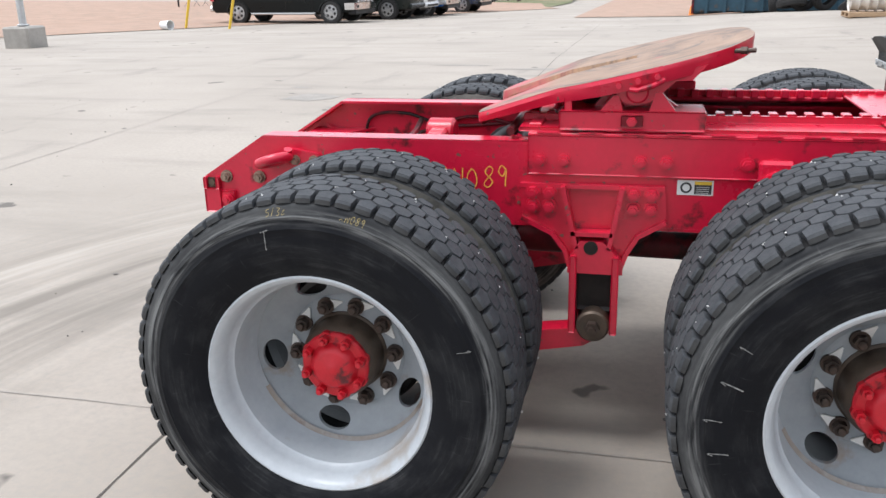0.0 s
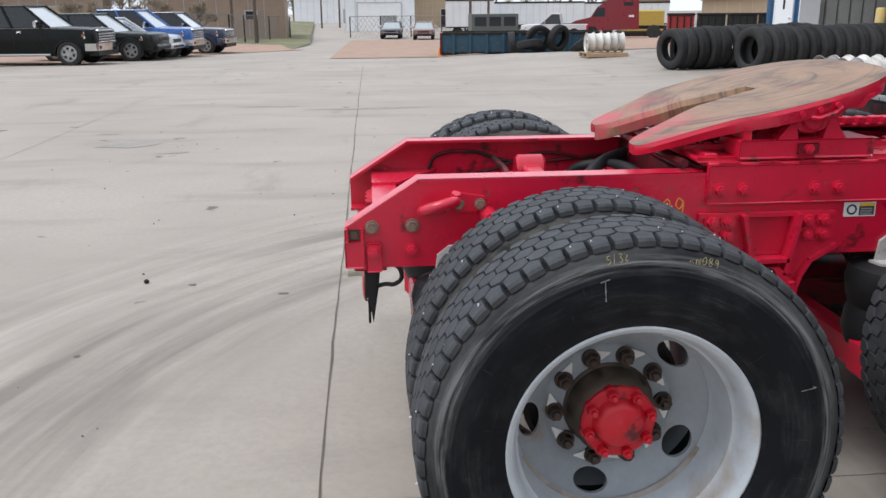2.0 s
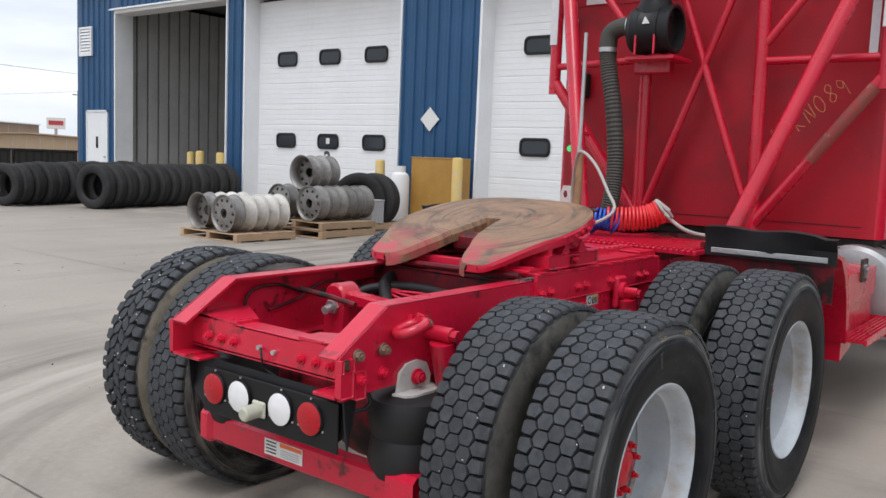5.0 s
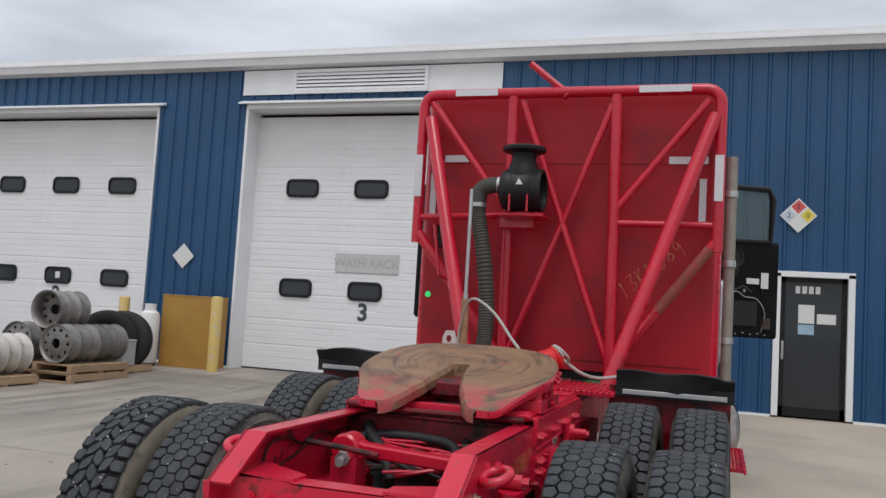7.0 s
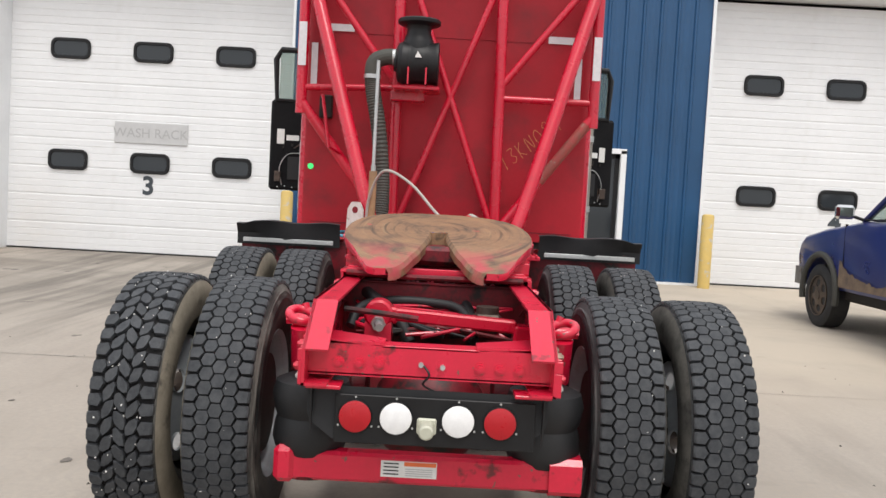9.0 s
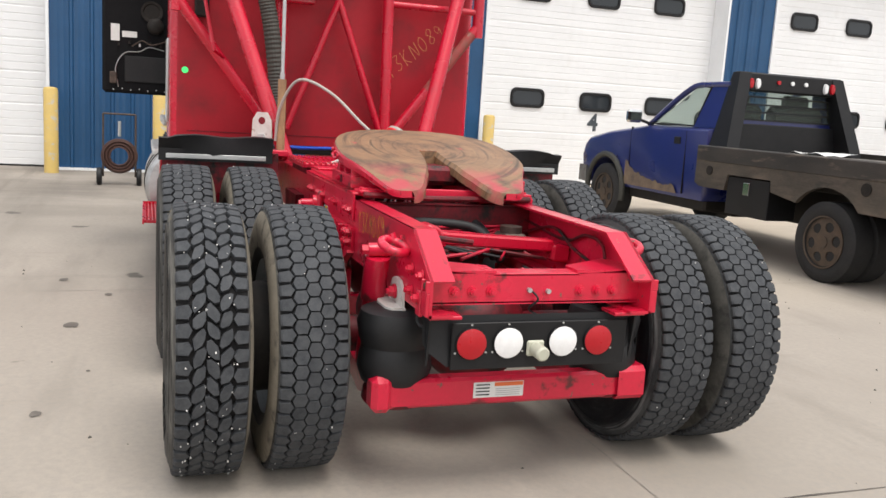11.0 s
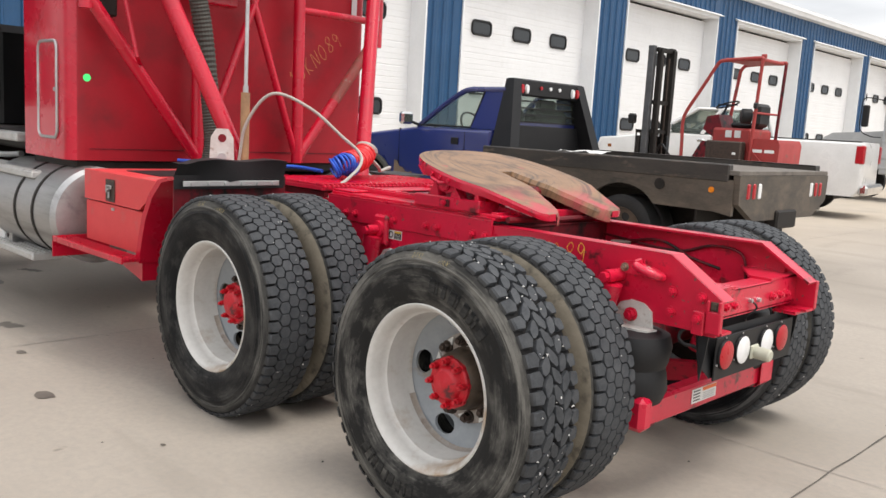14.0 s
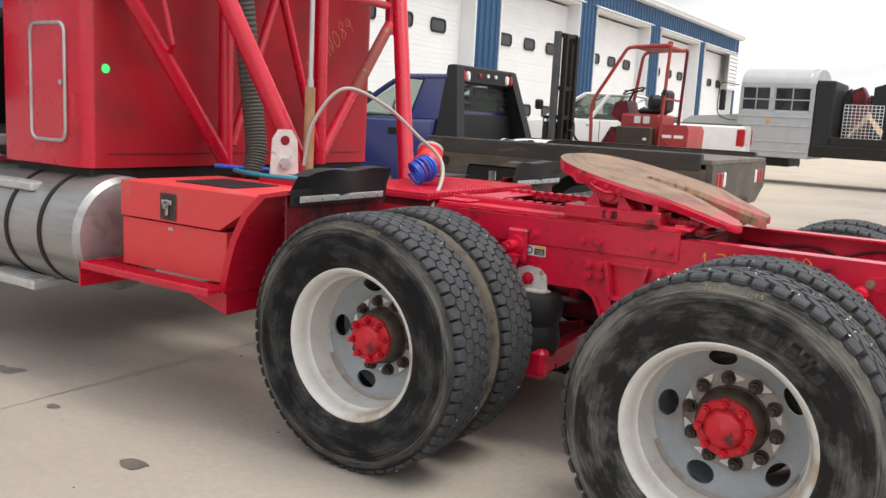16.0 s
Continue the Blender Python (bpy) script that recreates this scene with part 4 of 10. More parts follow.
def diamond(y, z, size, nfpa=False):
    d = thing("diamond_sign", "white diamond hazard placard on blue siding" if not nfpa else "four-colour diamond hazard placard on blue siding", "sign", at=Matrix.Translation((WALL - 0.04, y, z)) @ pose(0, 0, 0, 45, 0, 0))
    h = size / 2
    part("plate", B().box(-0.006, 0.0, -h, h, -h, h), LABELW, d)
    if nfpa:
        for a, c, col in ((0.0, 0.0, (0.65, 0.10, 0.10)), (-1, 0, (0.75, 0.62, 0.08)), (0, -1, (0.55, 0.60, 0.70))):
            part("quarter", B().box(-0.008, -0.006, a * h + 0.02, a * h + h - 0.02, c * h + 0.02, c * h + h - 0.02), mat("placard_quarter", col, rough=0.6, bump=0), d)
        for (a, c), ch in zip(((0.5, 0.5), (-0.5, 0.5), (0.5, -0.5)), "202"):
            words("digit", ch, size * 0.3, INK, d, Matrix.Translation((-0.009, a * h, c * h)) @ pose(0, 0, 0, -45, 0, 0) @ pose(0, 0, 0, 90, 0, -90))


diamond(9.25, 2.28, 0.36)
diamond(-2.33, 3.37, 0.40, True)
# glazed entrance door
_d = thing("door_10", "dark glazed aluminium entrance door with paper notices", "door", at=Matrix.Translation((WALL, -2.60, 0.13)), kind="structure")
for s in (1, -1):
    part("door_frame", B().box(-0.05, 0.16, s * 0.50 if s > 0 else -0.60, s * 0.60 if s > 0 else -0.50, 0.0, 2.30, 0.004), TRIM, _d)
part("door_frame", B().box(-0.05, 0.16, -0.60, 0.60, 2.24, 2.33, 0.004), TRIM, _d)
part("door_rail", B().box(0.06, 0.10, -0.50, 0.50, 0.0, 0.16, 0.004), BLACKP, _d)
for z0 in (2.16,):
    part("door_rail", B().box(0.06, 0.10, -0.50, 0.50, z0, z0 + (0.09 if z0 > 2 else 0.05), 0.004), BLACKP, _d)
for y0 in (-0.50, 0.42):
    part("door_stile", B().box(0.06, 0.10, y0, y0 + 0.08, 0.0, 2.24, 0.004), BLACKP, _d)
part("pane", B().box(0.078, 0.084, -0.42, 0.42, 0.16, 2.16), GLASS, _d)
part("pull_handle", B().box(0.03, 0.06, 0.43, 0.47, 0.9, 1.2, 0.008), GALV, _d)
for k in range(4):
    part("number_bar", B().box(0.070, 0.076, 0.20 - 0.10 * k, 0.27 - 0.10 * k, 1.98, 2.10), LABELW, _d)
part("notice", B().box(0.070, 0.076, -0.02, 0.22, 1.50, 1.80), LABELW, _d)
part("notice", B().box(0.070, 0.076, -0.02, 0.22, 1.32, 1.48), mat("pale_blue_notice", (0.35, 0.50, 0.62), rough=0.6, bump=0), _d)
part("notice", B().box(0.070, 0.076, -0.34, -0.06, 1.50, 1.66), LABELW, _d)
tagged(part("lobby_wall", B().box(WALL + 1.2, WALL + 1.3, -4.0, -1.0, 0.0, 2.6), INSIDE, smooth=0), "dim lobby wall behind the entrance", "wall", kind="structure")
# steel service door by the open bay
_d = thing("door_1", "white steel service door with a small window", "door", at=Matrix.Translation((WALL, 22.35, 0.10)), kind="structure")
part("door_leaf", B().box(-0.02, 0.03, -0.55, 0.55, 0.0, 2.35, 0.004), TRIM, _d)
part("door_frame", B().box(-0.04, 0.08, 0.55, 0.60, 0.0, 2.40).box(-0.04, 0.08, -0.60, -0.55, 0.0, 2.40).box(-0.04, 0.08, -0.60, 0.60, 2.35, 2.40), TRIM, _d)
part("vision_pane", B().box(-0.026, -0.02, -0.06, 0.06, 1.25, 1.6), GLASS, _d)
part("knob", B().ball((-0.05, -0.45, 1.0), 0.035), GALV, _d)
# the open bay: floor, partition of ribbed metal inside
_b = B()
for k in range(24):
    _b.box(WALL + 5.0, WALL + 5.06, 14.4 + 0.38 * k, 14.4 + 0.38 * k + 0.30, 0.1, 5.8)
tagged(part("partition", _b, LINER, smooth=0), "dim ribbed metal partition inside the open bay", "wall", kind="structure")
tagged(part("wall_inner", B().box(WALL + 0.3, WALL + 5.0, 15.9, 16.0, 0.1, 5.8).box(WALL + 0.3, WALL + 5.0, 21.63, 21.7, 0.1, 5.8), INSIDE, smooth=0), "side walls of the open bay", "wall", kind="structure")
_b = B()
for k in range(12):
    _b.box(WALL + 0.5 + 0.38 * k, WALL + 0.5 + 0.38 * k + 0.31, 21.57, 21.63, 0.1, 5.8)
tagged(part("wall_lining", _b, LINER, smooth=0), "pale ribbed sheet lining inside the open bay", "wall", kind="structure")
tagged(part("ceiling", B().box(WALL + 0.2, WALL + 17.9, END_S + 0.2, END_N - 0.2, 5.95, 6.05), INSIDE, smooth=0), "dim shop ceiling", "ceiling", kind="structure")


# ---- the red truck ----
AX_R, AX_F, AX_S = 0.0, 1.42, 6.05    # rear, forward and steer axle
RAD = 0.515
RAIL = 0.432                          # outer face of the frame rails


def tyre_mesh(design):
    """Carcass and tread of one tyre, turned about y, centred."""
    p = [(0.100, 0.288), (0.112, 0.300), (0.128, 0.335), (0.137, 0.375), (0.139, 0.405), (0.1365, 0.428), (0.138, 0.432), (0.136, 0.436), (0.1295, 0.455), (0.1308, 0.459),
         (0.1275, 0.463), (0.1235, 0.479), (0.1165, 0.490), (0.106, 0.4938), (0.092, 0.4930)]
    prof = p + [(0.0, 0.4945)] + [(-t, r) for t, r in p[::-1]]
    carcass = []
    for wall in (RUBBER, RUBBER_MID, RUBBER_DUST):
        me = to_mesh("carcass", B().lathe(prof, 72, "y", closed=True), (wall, GROOVE_SHADE), 40)
        # carcass faces between the tread blocks take the painted groove shade
        for poly in me.polygons:
            if all(math.hypot(me.vertices[i].co.x, me.vertices[i].co.z) > 0.478 for i in poly.vertices) and abs(poly.center.y) < 0.112:
                poly.material_index = 1
        carcass.append(me)
    b = B()

    def top(s):
        return RAD - 0.005 * (s / 0.12) ** 2

    rnd = random.Random(21)

    def block(pts, deep=0.022, ja=0.0022, js=0.0011):
        """pts: (angle, s) corners in order; walls slope a little, the upper edge is worn round."""
        pts = [(a + rnd.uniform(-ja, ja), s + rnd.uniform(-js, js)) for a, s in pts]
        n = len(pts)
        ca, cs = sum(a for a, _ in pts) / n, sum(s for _, s in pts) / n
        vs, wear = [], rnd.uniform(0.0, 0.0012)
        for k, drop in ((1.03, deep), (1.0, 0.0035), (0.94, 0.0)):
            for a, s in pts:
                a2, s2 = ca + (a - ca) * k, cs + (s - cs) * k
                r = top(s2) - drop - wear
                vs.append((r * math.cos(a2), s2, r * math.sin(a2)))
        fs = [tuple(range(2 * n, 3 * n))] + [(l * n + i, l * n + (i + 1) % n, (l + 1) * n + (i + 1) % n, (l + 1) * n + i) for l in (0, 1) for i in range(n)]
        b.add(vs, fs)

    def lobe(a, half, sd, point, inner, skew=0.0):
        """Shoulder block: a face on the crown that rolls over the edge and runs down the wall, with a pointed inner end."""
        plan = [(-half, inner + 0.010), (-half * 0.45, inner + 0.003), (0.0, inner - point), (half * 0.45, inner + 0.003), (half, inner + 0.010)]
        cols = [(u * (1 - 0.10 * f), f) for u, f in ((-half, 1), (-half * 0.6, 1), (half * 0.6, 1), (half, 1))]
        vs = []
        ring = plan + [(u, None) for u, _ in cols[::-1]]
        for lvl in (0, 1, 2):
            for u, s in ring:
                if s is None:
                    edge = abs(u) > half * 0.8
                    s2 = (0.1200, 0.1178, 0.1115)[lvl] - (0.002 if edge else 0.0)
                    r = RAD - (0.0235, 0.0120, 0.0060)[lvl] - (0.0015 if edge and lvl else 0.0)
                    u2 = u * (1.0, 0.98, 0.95)[lvl]
                else:
                    k = (1.02, 1.0, 0.95)[lvl]
                    s2 = 0.10 + (s - 0.10) * k
                    r = top(s2) - (0.022, 0.0035, 0.0)[lvl]
                    u2 = u * k
                vs.append((r * math.cos(a + u2 + skew * s2), sd * s2, r * math.sin(a + u2 + skew * s2)))
        n = len(ring)
        b.add(vs, [tuple(range(2 * n, 3 * n))] + [(l * n + i, l * n + (i + 1) % n, (l + 1) * n + (i + 1) % n, (l + 1) * n + i) for l in (0, 1) for i in range(n)])

    if design == "hex":
        n = 62
        pa = 2 * math.pi / n
        for row, sc in enumerate((-0.0455, 0.0, 0.0455)):
            lo, hi = 0.0156, 0.0254
            for k in range(n):
                a = (k + 0.5 * (row % 2)) * pa
                block([(a - 0.465 * pa, sc - lo), (a - 0.10 * pa, sc - hi), (a + 0.02 * pa, sc - hi), (a + 0.46 * pa, sc - lo), (a + 0.465 * pa, sc + lo), (a + 0.10 * pa, sc + hi), (a - 0.02 * pa, sc + hi), (a - 0.46 * pa, sc + lo)])
        for sd in (1, -1):
            for k in range(n):
                lobe((k + 0.5) * pa, 0.43 * pa, sd, 0.0045, 0.0695)
    else:
        n = 52
        pa = 2 * math.pi / n
        for row, (sc, skew) in enumerate(((-0.0435, 5.0), (0.0, -7.0), (0.0435, 6.0))):
            lo, hi = 0.0150, 0.0222
            for k in range(n):
                a = (k + (0.5, 0.1, 0.5)[row]) * pa
                pts = [(-0.40, -lo), (-0.16, -hi), (0.22, -hi * 0.92), (0.42, -lo * 0.5), (0.40, lo), (0.16, hi), (-0.22, hi * 0.92), (-0.42, lo * 0.5)]
                block([(a + u * pa + skew * 0.22 * q, sc + q) for u, q in pts], deep=0.024, ja=0.0085, js=0.0028)
        for sd in (1, -1):
            for k in range(n):
                lobe((k + (0.0 if sd > 0 else 0.5)) * pa + rnd.uniform(-0.006, 0.006), rnd.uniform(0.36, 0.42) * pa, sd, 0.003, 0.0675)
    tread = to_mesh("tread", b, (TREAD, SHOULDER), 30)
    for poly in tread.polygons:
        if abs(poly.center.y) > 0.1155:
            poly.material_index = 1
    return carcass, tread


TYRE_HEX, TYRE_LUG = tyre_mesh("hex"), tyre_mesh("lug")


def disc_with_holes(r0, r1, y0, y1, holes, hr, ha, hb, ph=0.0):
    """A shallow cone ring from radius r0 (at y0) to r1 (at y1) with oval openings."""
    b = B()
    yy = lambda r: y0 + (y1 - y0) * (r - r0) / (r1 - r0)
    step = 2 * math.pi / holes
    n = 28
    for h in range(holes):
        mid = ph + h * step
        inner, outer, back = [], [], []
        for i in range(n):
            f = 2 * math.pi * i / n
            dx, dz = math.cos(f), math.sin(f)
            inner.append((hr + ha * dx, hb * dz / hr))
            t = 0.0
            while True:
                t += 0.002
                rr, aa = hr + t * dx, t * dz / hr
                if rr > r1 or rr < r0 or abs(aa) > step / 2:
                    break
            outer.append((min(r1, max(r0, rr)), min(step / 2, max(-step / 2, aa))))
        for rc, sgn in ((r1, 1), (r0, -1)):
            for asg in (1, -1):
                best = min(range(n), key=lambda i: abs(outer[i][0] - rc) + 0.2 * abs(outer[i][1] - asg * step / 2))
                outer[best] = (rc, asg * step / 2)
        vs = []
        for ring, off in ((outer, 0), (inner, 0), (inner, -0.012)):
            for r, a in ring:
                vs.append((r * math.cos(mid + a), yy(r) + off, r * math.sin(mid + a)))
        fs = [(k * n + i, k * n + (i + 1) % n, (k + 1) * n + (i + 1) % n, (k + 1) * n + i) for k in (0, 1) for i in range(n)]
        b.add(vs, fs)
    return b


def wheel_parts():
    """Outer dual wheel seen from +y: deep barrel, concave disc with five hand holes."""
    rim = B().lathe([(0.104, 0.286), (0.112, 0.290), (0.117, 0.300), (0.113, 0.306), (0.104, 0.304)][::-1] + [(0.098, 0.282), (0.070, 0.275), (0.050, 0.271), (0.043, 0.264), (-0.03, 0.260), (-0.062, 0.2575), (-0.075, 0.252)], 72, "y", caps=False)
    rim = (to_mesh("rim", rim, RIMW, 40), to_mesh("rim", rim, RIMWL, 40))
    discs = []
    for paint in (RIM_SHADED, RIMRUST):
        disc = disc_with_holes(0.168, 0.258, -0.122, -0.078, 5, 0.212, 0.031, 0.047, 0.4)
        face = B().lathe([(-0.116, 0.095), (-0.116, 0.160), (-0.122, 0.169)], 56, "y", caps=False)
        disc.add(face.v, face.f)
        me = to_mesh("disc", disc, (RIM_SHADED, paint), 40, weld=0.001)
        for poly in me.polygons:
            if all(math.hypot(me.vertices[i].co.x, me.vertices[i].co.z) < 0.171 for i in poly.vertices):
                poly.material_index = 1
        discs.append(me)
    hub = B().lathe([(-0.16, 0.128), (-0.112, 0.118), (-0.108, 0.112), (-0.06, 0.108), (-0.045, 0.102), (-0.035, 0.09)], 40, "y", caps=True)
    hub = to_mesh("hub", hub, HUBST)
    cap = B().lathe([(-0.05, 0.088), (-0.03, 0.094), (-0.022, 0.094), (-0.016, 0.088), (-0.016, 0.068), (-0.006, 0.062), (0.004, 0.056), (0.009, 0.045), (0.009, 0.018), (0.012, 0.014), (0.012, 0.001)], 40, "y", caps=True)
    cap = to_mesh("axle_flange", cap, HUB_RED, 40)
    nut = B().cyl((0, 0, 0), (0, 0.010, 0), 0.024, 18).cyl((0, 0.010, 0), (0, 0.032, 0), 0.0185, 6).cyl((0, 0.032, 0), (0, 0.044, 0), 0.0115, 10, c=0.003)
    nut = to_mesh("wheel_nut", nut, NUT)
    global STUD
    STUD = to_mesh("flange_stud", B().cyl((0, -0.034, 0), (0, -0.018, 0), 0.019, 10).cyl((0, -0.02, 0), (0, 0.004, 0), 0.0135, 6).cyl((0, 0.0, 0), (0, 0.018, 0), 0.0078, 8, c=0.002), HUB_RED)
    flag = B().prism([(-0.021, 0.0), (-0.010, -0.019), (0.012, -0.019), (0.022, 0.002), (0.008, 0.050), (0.004, 0.050)], 0.003, 0.008, "y")
    flag = to_mesh("nut_pointer", flag, NUTFLAG, 0)
    drum = to_mesh("brake_drum", B().lathe([(-0.42, 0.2), (-0.20, 0.215), (-0.165, 0.20), (-0.16, 0.12)], 40, "y"), DARK)
    return rim, discs, hub, cap, nut, flag, drum


WHEEL = wheel_parts()
INNER_RIM = to_mesh("rim", B().lathe([(-0.104, 0.286), (-0.116, 0.300), (-0.104, 0.303), (-0.098, 0.282), (0.0, 0.266), (0.098, 0.282), (0.104, 0.303), (0.116, 0.300), (0.104, 0.286), (0.06, 0.262), (-0.06, 0.262)], 48, "y", closed=True), RIM_SHADED, 40)


def stone_mesh(count, size, seed):
    """Pale grit caught in the tread grooves."""
    rnd = random.Random(seed)
    b = B()
    for k in range(count):
        a, s = rnd.uniform(0, 2 * math.pi), rnd.uniform(-0.10, 0.10)
        r, q = RAD - rnd.uniform(0.0005, 0.005), size * rnd.uniform(0.5, 1.2)
        m = Matrix.Translation((r * math.cos(a), s, r * math.sin(a))) @ pose(0, 0, 0, rnd.uniform(0, 180), rnd.uniform(0, 180), 0)
        b.add([(-q, -q * 0.6, -q * 0.5), (q, -q * 0.5, -q * 0.6), (q * 0.8, q * 0.6, -q * 0.5), (-q * 0.7, q * 0.5, -q * 0.6), (0, 0.1 * q, q * 0.7)], [(0, 3, 2, 1), (0, 1, 4), (1, 2, 4), (2, 3, 4), (3, 0, 4)], m)
    return to_mesh("grit", b, GRIT, 0)


GRIT_MANY, GRIT_FEW = stone_mesh(150, 0.0050, 3), stone_mesh(34, 0.0040, 5)


def wheel_set(parent, x, side, turn, yo, zc, size, lug=False, wall=0, marks=()):
    """A dual wheel on one end of a drive axle; side +1 is the driver's side, yo the middle of the outer tyre."""
    flip = Matrix.Identity(4) if side > 0 else pose(0, 0, 0, 0, 0, 180)
    rot = pose(0, 0, 0, 0, turn, 0)
    dust = DUSTY if side > 0 else DUSTY_GREY
    for tag, y in (("outer", yo), ("inner", yo - 0.338 * size)):
        m = Matrix.Translation((x, side * y, zc)) @ flip @ rot @ Matrix.Scale(size, 4)
        w = part("wheel", B().cyl((0, -0.05, 0), (0, -0.04, 0), 0.05), DARK, parent, m=m)
        carcass, tread = TYRE_LUG if (lug and tag == "outer") else TYRE_HEX
        part("tyre", carcass[wall], RUBBER, w)
        part("tread", tread, TREAD, w)["kind"] = "stuff"
        if tag == "inner":
            part("rim", INNER_RIM, RIM_SHADED, w)
            part("dusty_sidewall", B().lathe([(0.1330, 0.345), (0.1390, 0.39), (0.1400, 0.41), (0.1392, 0.434), (0.1330, 0.459), (0.1275, 0.474), (0.1225, 0.4845)], 64, "y", caps=False), dust, w, "dusty brown inner sidewall")
            part("grit", GRIT_FEW, GRIT, w)["kind"] = "stuff"
            continue
        part("dusty_sidewall", B().lathe([(-0.1330, 0.345), (-0.1390, 0.39), (-0.1400, 0.41), (-0.1392, 0.434), (-0.1330, 0.459), (-0.1275, 0.474), (-0.1225, 0.4845)], 64, "y", caps=False), dust, w, "dusty brown inner sidewall")
        part("grit", GRIT_MANY if lug else GRIT_FEW, GRIT, w)["kind"] = "stuff"
        rim, discs, hub, cap, nut, flag, drum = WHEEL
        part("rim", rim[1 if side > 0 else 0], RIMW, w)
        # road dirt lying in the bottom of the barrel
        d = B()
        arc = [radians(205 + 130 * i / 24) for i in range(25)]
        d.sheet([[(r * math.cos(q), yy, r * math.sin(q)) for q in arc] for r, yy in ((0.2480, -0.0735), (0.2545, -0.066), (0.2567, -0.056 + 0.006 * side))])
        part("dirt_film", d, RIMRUST, w, "brown dirt settled in the wheel barrel", m=(flip @ rot).inverted() @ flip)
        part("disc", discs[1 if lug else 0], RIM_SHADED, w)
        part("hub", hub, HUBST, w)
        part("axle_flange", cap, HUB_RED, w)
        for k in range(8):
            q = 2 * math.pi * (k + 0.3) / 8
            part("flange_stud", STUD, HUB_RED, w, m=Matrix.Translation((0.080 * math.cos(q), 0, 0.080 * math.sin(q))))
        part("brake_drum", drum, DARK, w)
        for k in range(10):
            a = 36 * k + 10
            mm = pose(0, 0, 0, 0, a, 0) @ Matrix.Translation((0.1425, -0.117, 0))
            part("wheel_nut", nut, NUT, w, m=mm)
            part("nut_pointer", flag, NUTFLAG, w, m=mm @ pose(0, 0, 0, 0, 12 * math.sin(k * 2.4), 0))
        if lug:
            # raised maker's marks on the sidewall, plain bars
            bars = [to_mesh("raised_bar", B().box(0.357, 0.409, 0.1375, 0.1412, -h, h, 0.0015), RUBBER_MID, 30) for h in (0.0055, 0.010, 0.015)]
            for start in (30, 205):
                at = start
                for k in (2, 0, 1, 2, 0, 2, 1, 0, 2):
                    part("raised_bar", bars[k], RUBBER_MID, w, m=pose(0, 0, 0, 0, at, 0))
                    at += (3.6, 5.0, 6.4)[k]
        for text, ang, rad, h, tilt, ink in marks:
            # written on the sidewall at an angle from the front, seen from outside
            q = radians(ang)
            p = Vector((x - side * size * rad * math.cos(q), side * (yo + size * (0.1275 if rad > 0.46 else 0.1418)), zc + size * rad * math.sin(q)))
            face = pose(0, 0, 0, 90 - tilt, 0, 180 if side > 0 else 0)
            scrawl(text, h, h * (0.06 if ink is SCUFFED else 0.085), ink, w, m.inverted() @ Matrix.Translation(p) @ face @ pose(0, 0, 0, 0, 0, ang - 90), seed=len(text) + int(ang))
    return parent


TRUCK = thing("semi_truck", "red semi tractor with bare dual-wheel chassis and open cab doors", "truck")

for _x, _s, _t, _y, _z, _k, _l, _w, _marks in (
        (-0.004, -1, 29, 1.082, 0.505, 1.003, False, 0, (("5/32", 98, 0.474, 0.019, 32, CHALK_DUST), ("BKN089", 75, 0.472, 0.019, 32, CHALK_DUST), ("T", 103, 0.405, 0.048, 2, SCUFFED), ("1", 20, 0.42, 0.035, 2, SCUFFED))),
        (1.385, -1, 75, 1.097, 0.527, 1.015, False, 0, (("5/32", 95, 0.474, 0.019, 32, CHALK_DUST), ("1", 165, 0.395, 0.05, 2, SCUFFED), ("1", 178, 0.41, 0.04, 2, SCUFFED), ("1", 190, 0.40, 0.045, 2, SCUFFED), ("1", 152, 0.40, 0.03, 2, SCUFFED))),
        (0.026, 1, 18, 1.113, 0.498, 1.020, True, 2, (("2/32", 95, 0.474, 0.018, 32, CHALK_DUST), ("13KN", 80, 0.472, 0.018, 32, CHALK_DUST))),
        (1.475, 1, 21, 1.125, 0.523, 1.030, False, 1, (("5/32", 97, 0.474, 0.019, 32, CHALK_DUST), ("13KN089", 78, 0.472, 0.018, 32, CHALK_DUST)))):
    wheel_set(TRUCK, _x, _s, _t, _y, _z, _k, _l, _w, _marks)


def rail_outline(x0, x1):
    return [(x1, 0.735), (x1, 1.005), (-0.46, 1.005), (x0, 0.862), (x0, 0.735)]


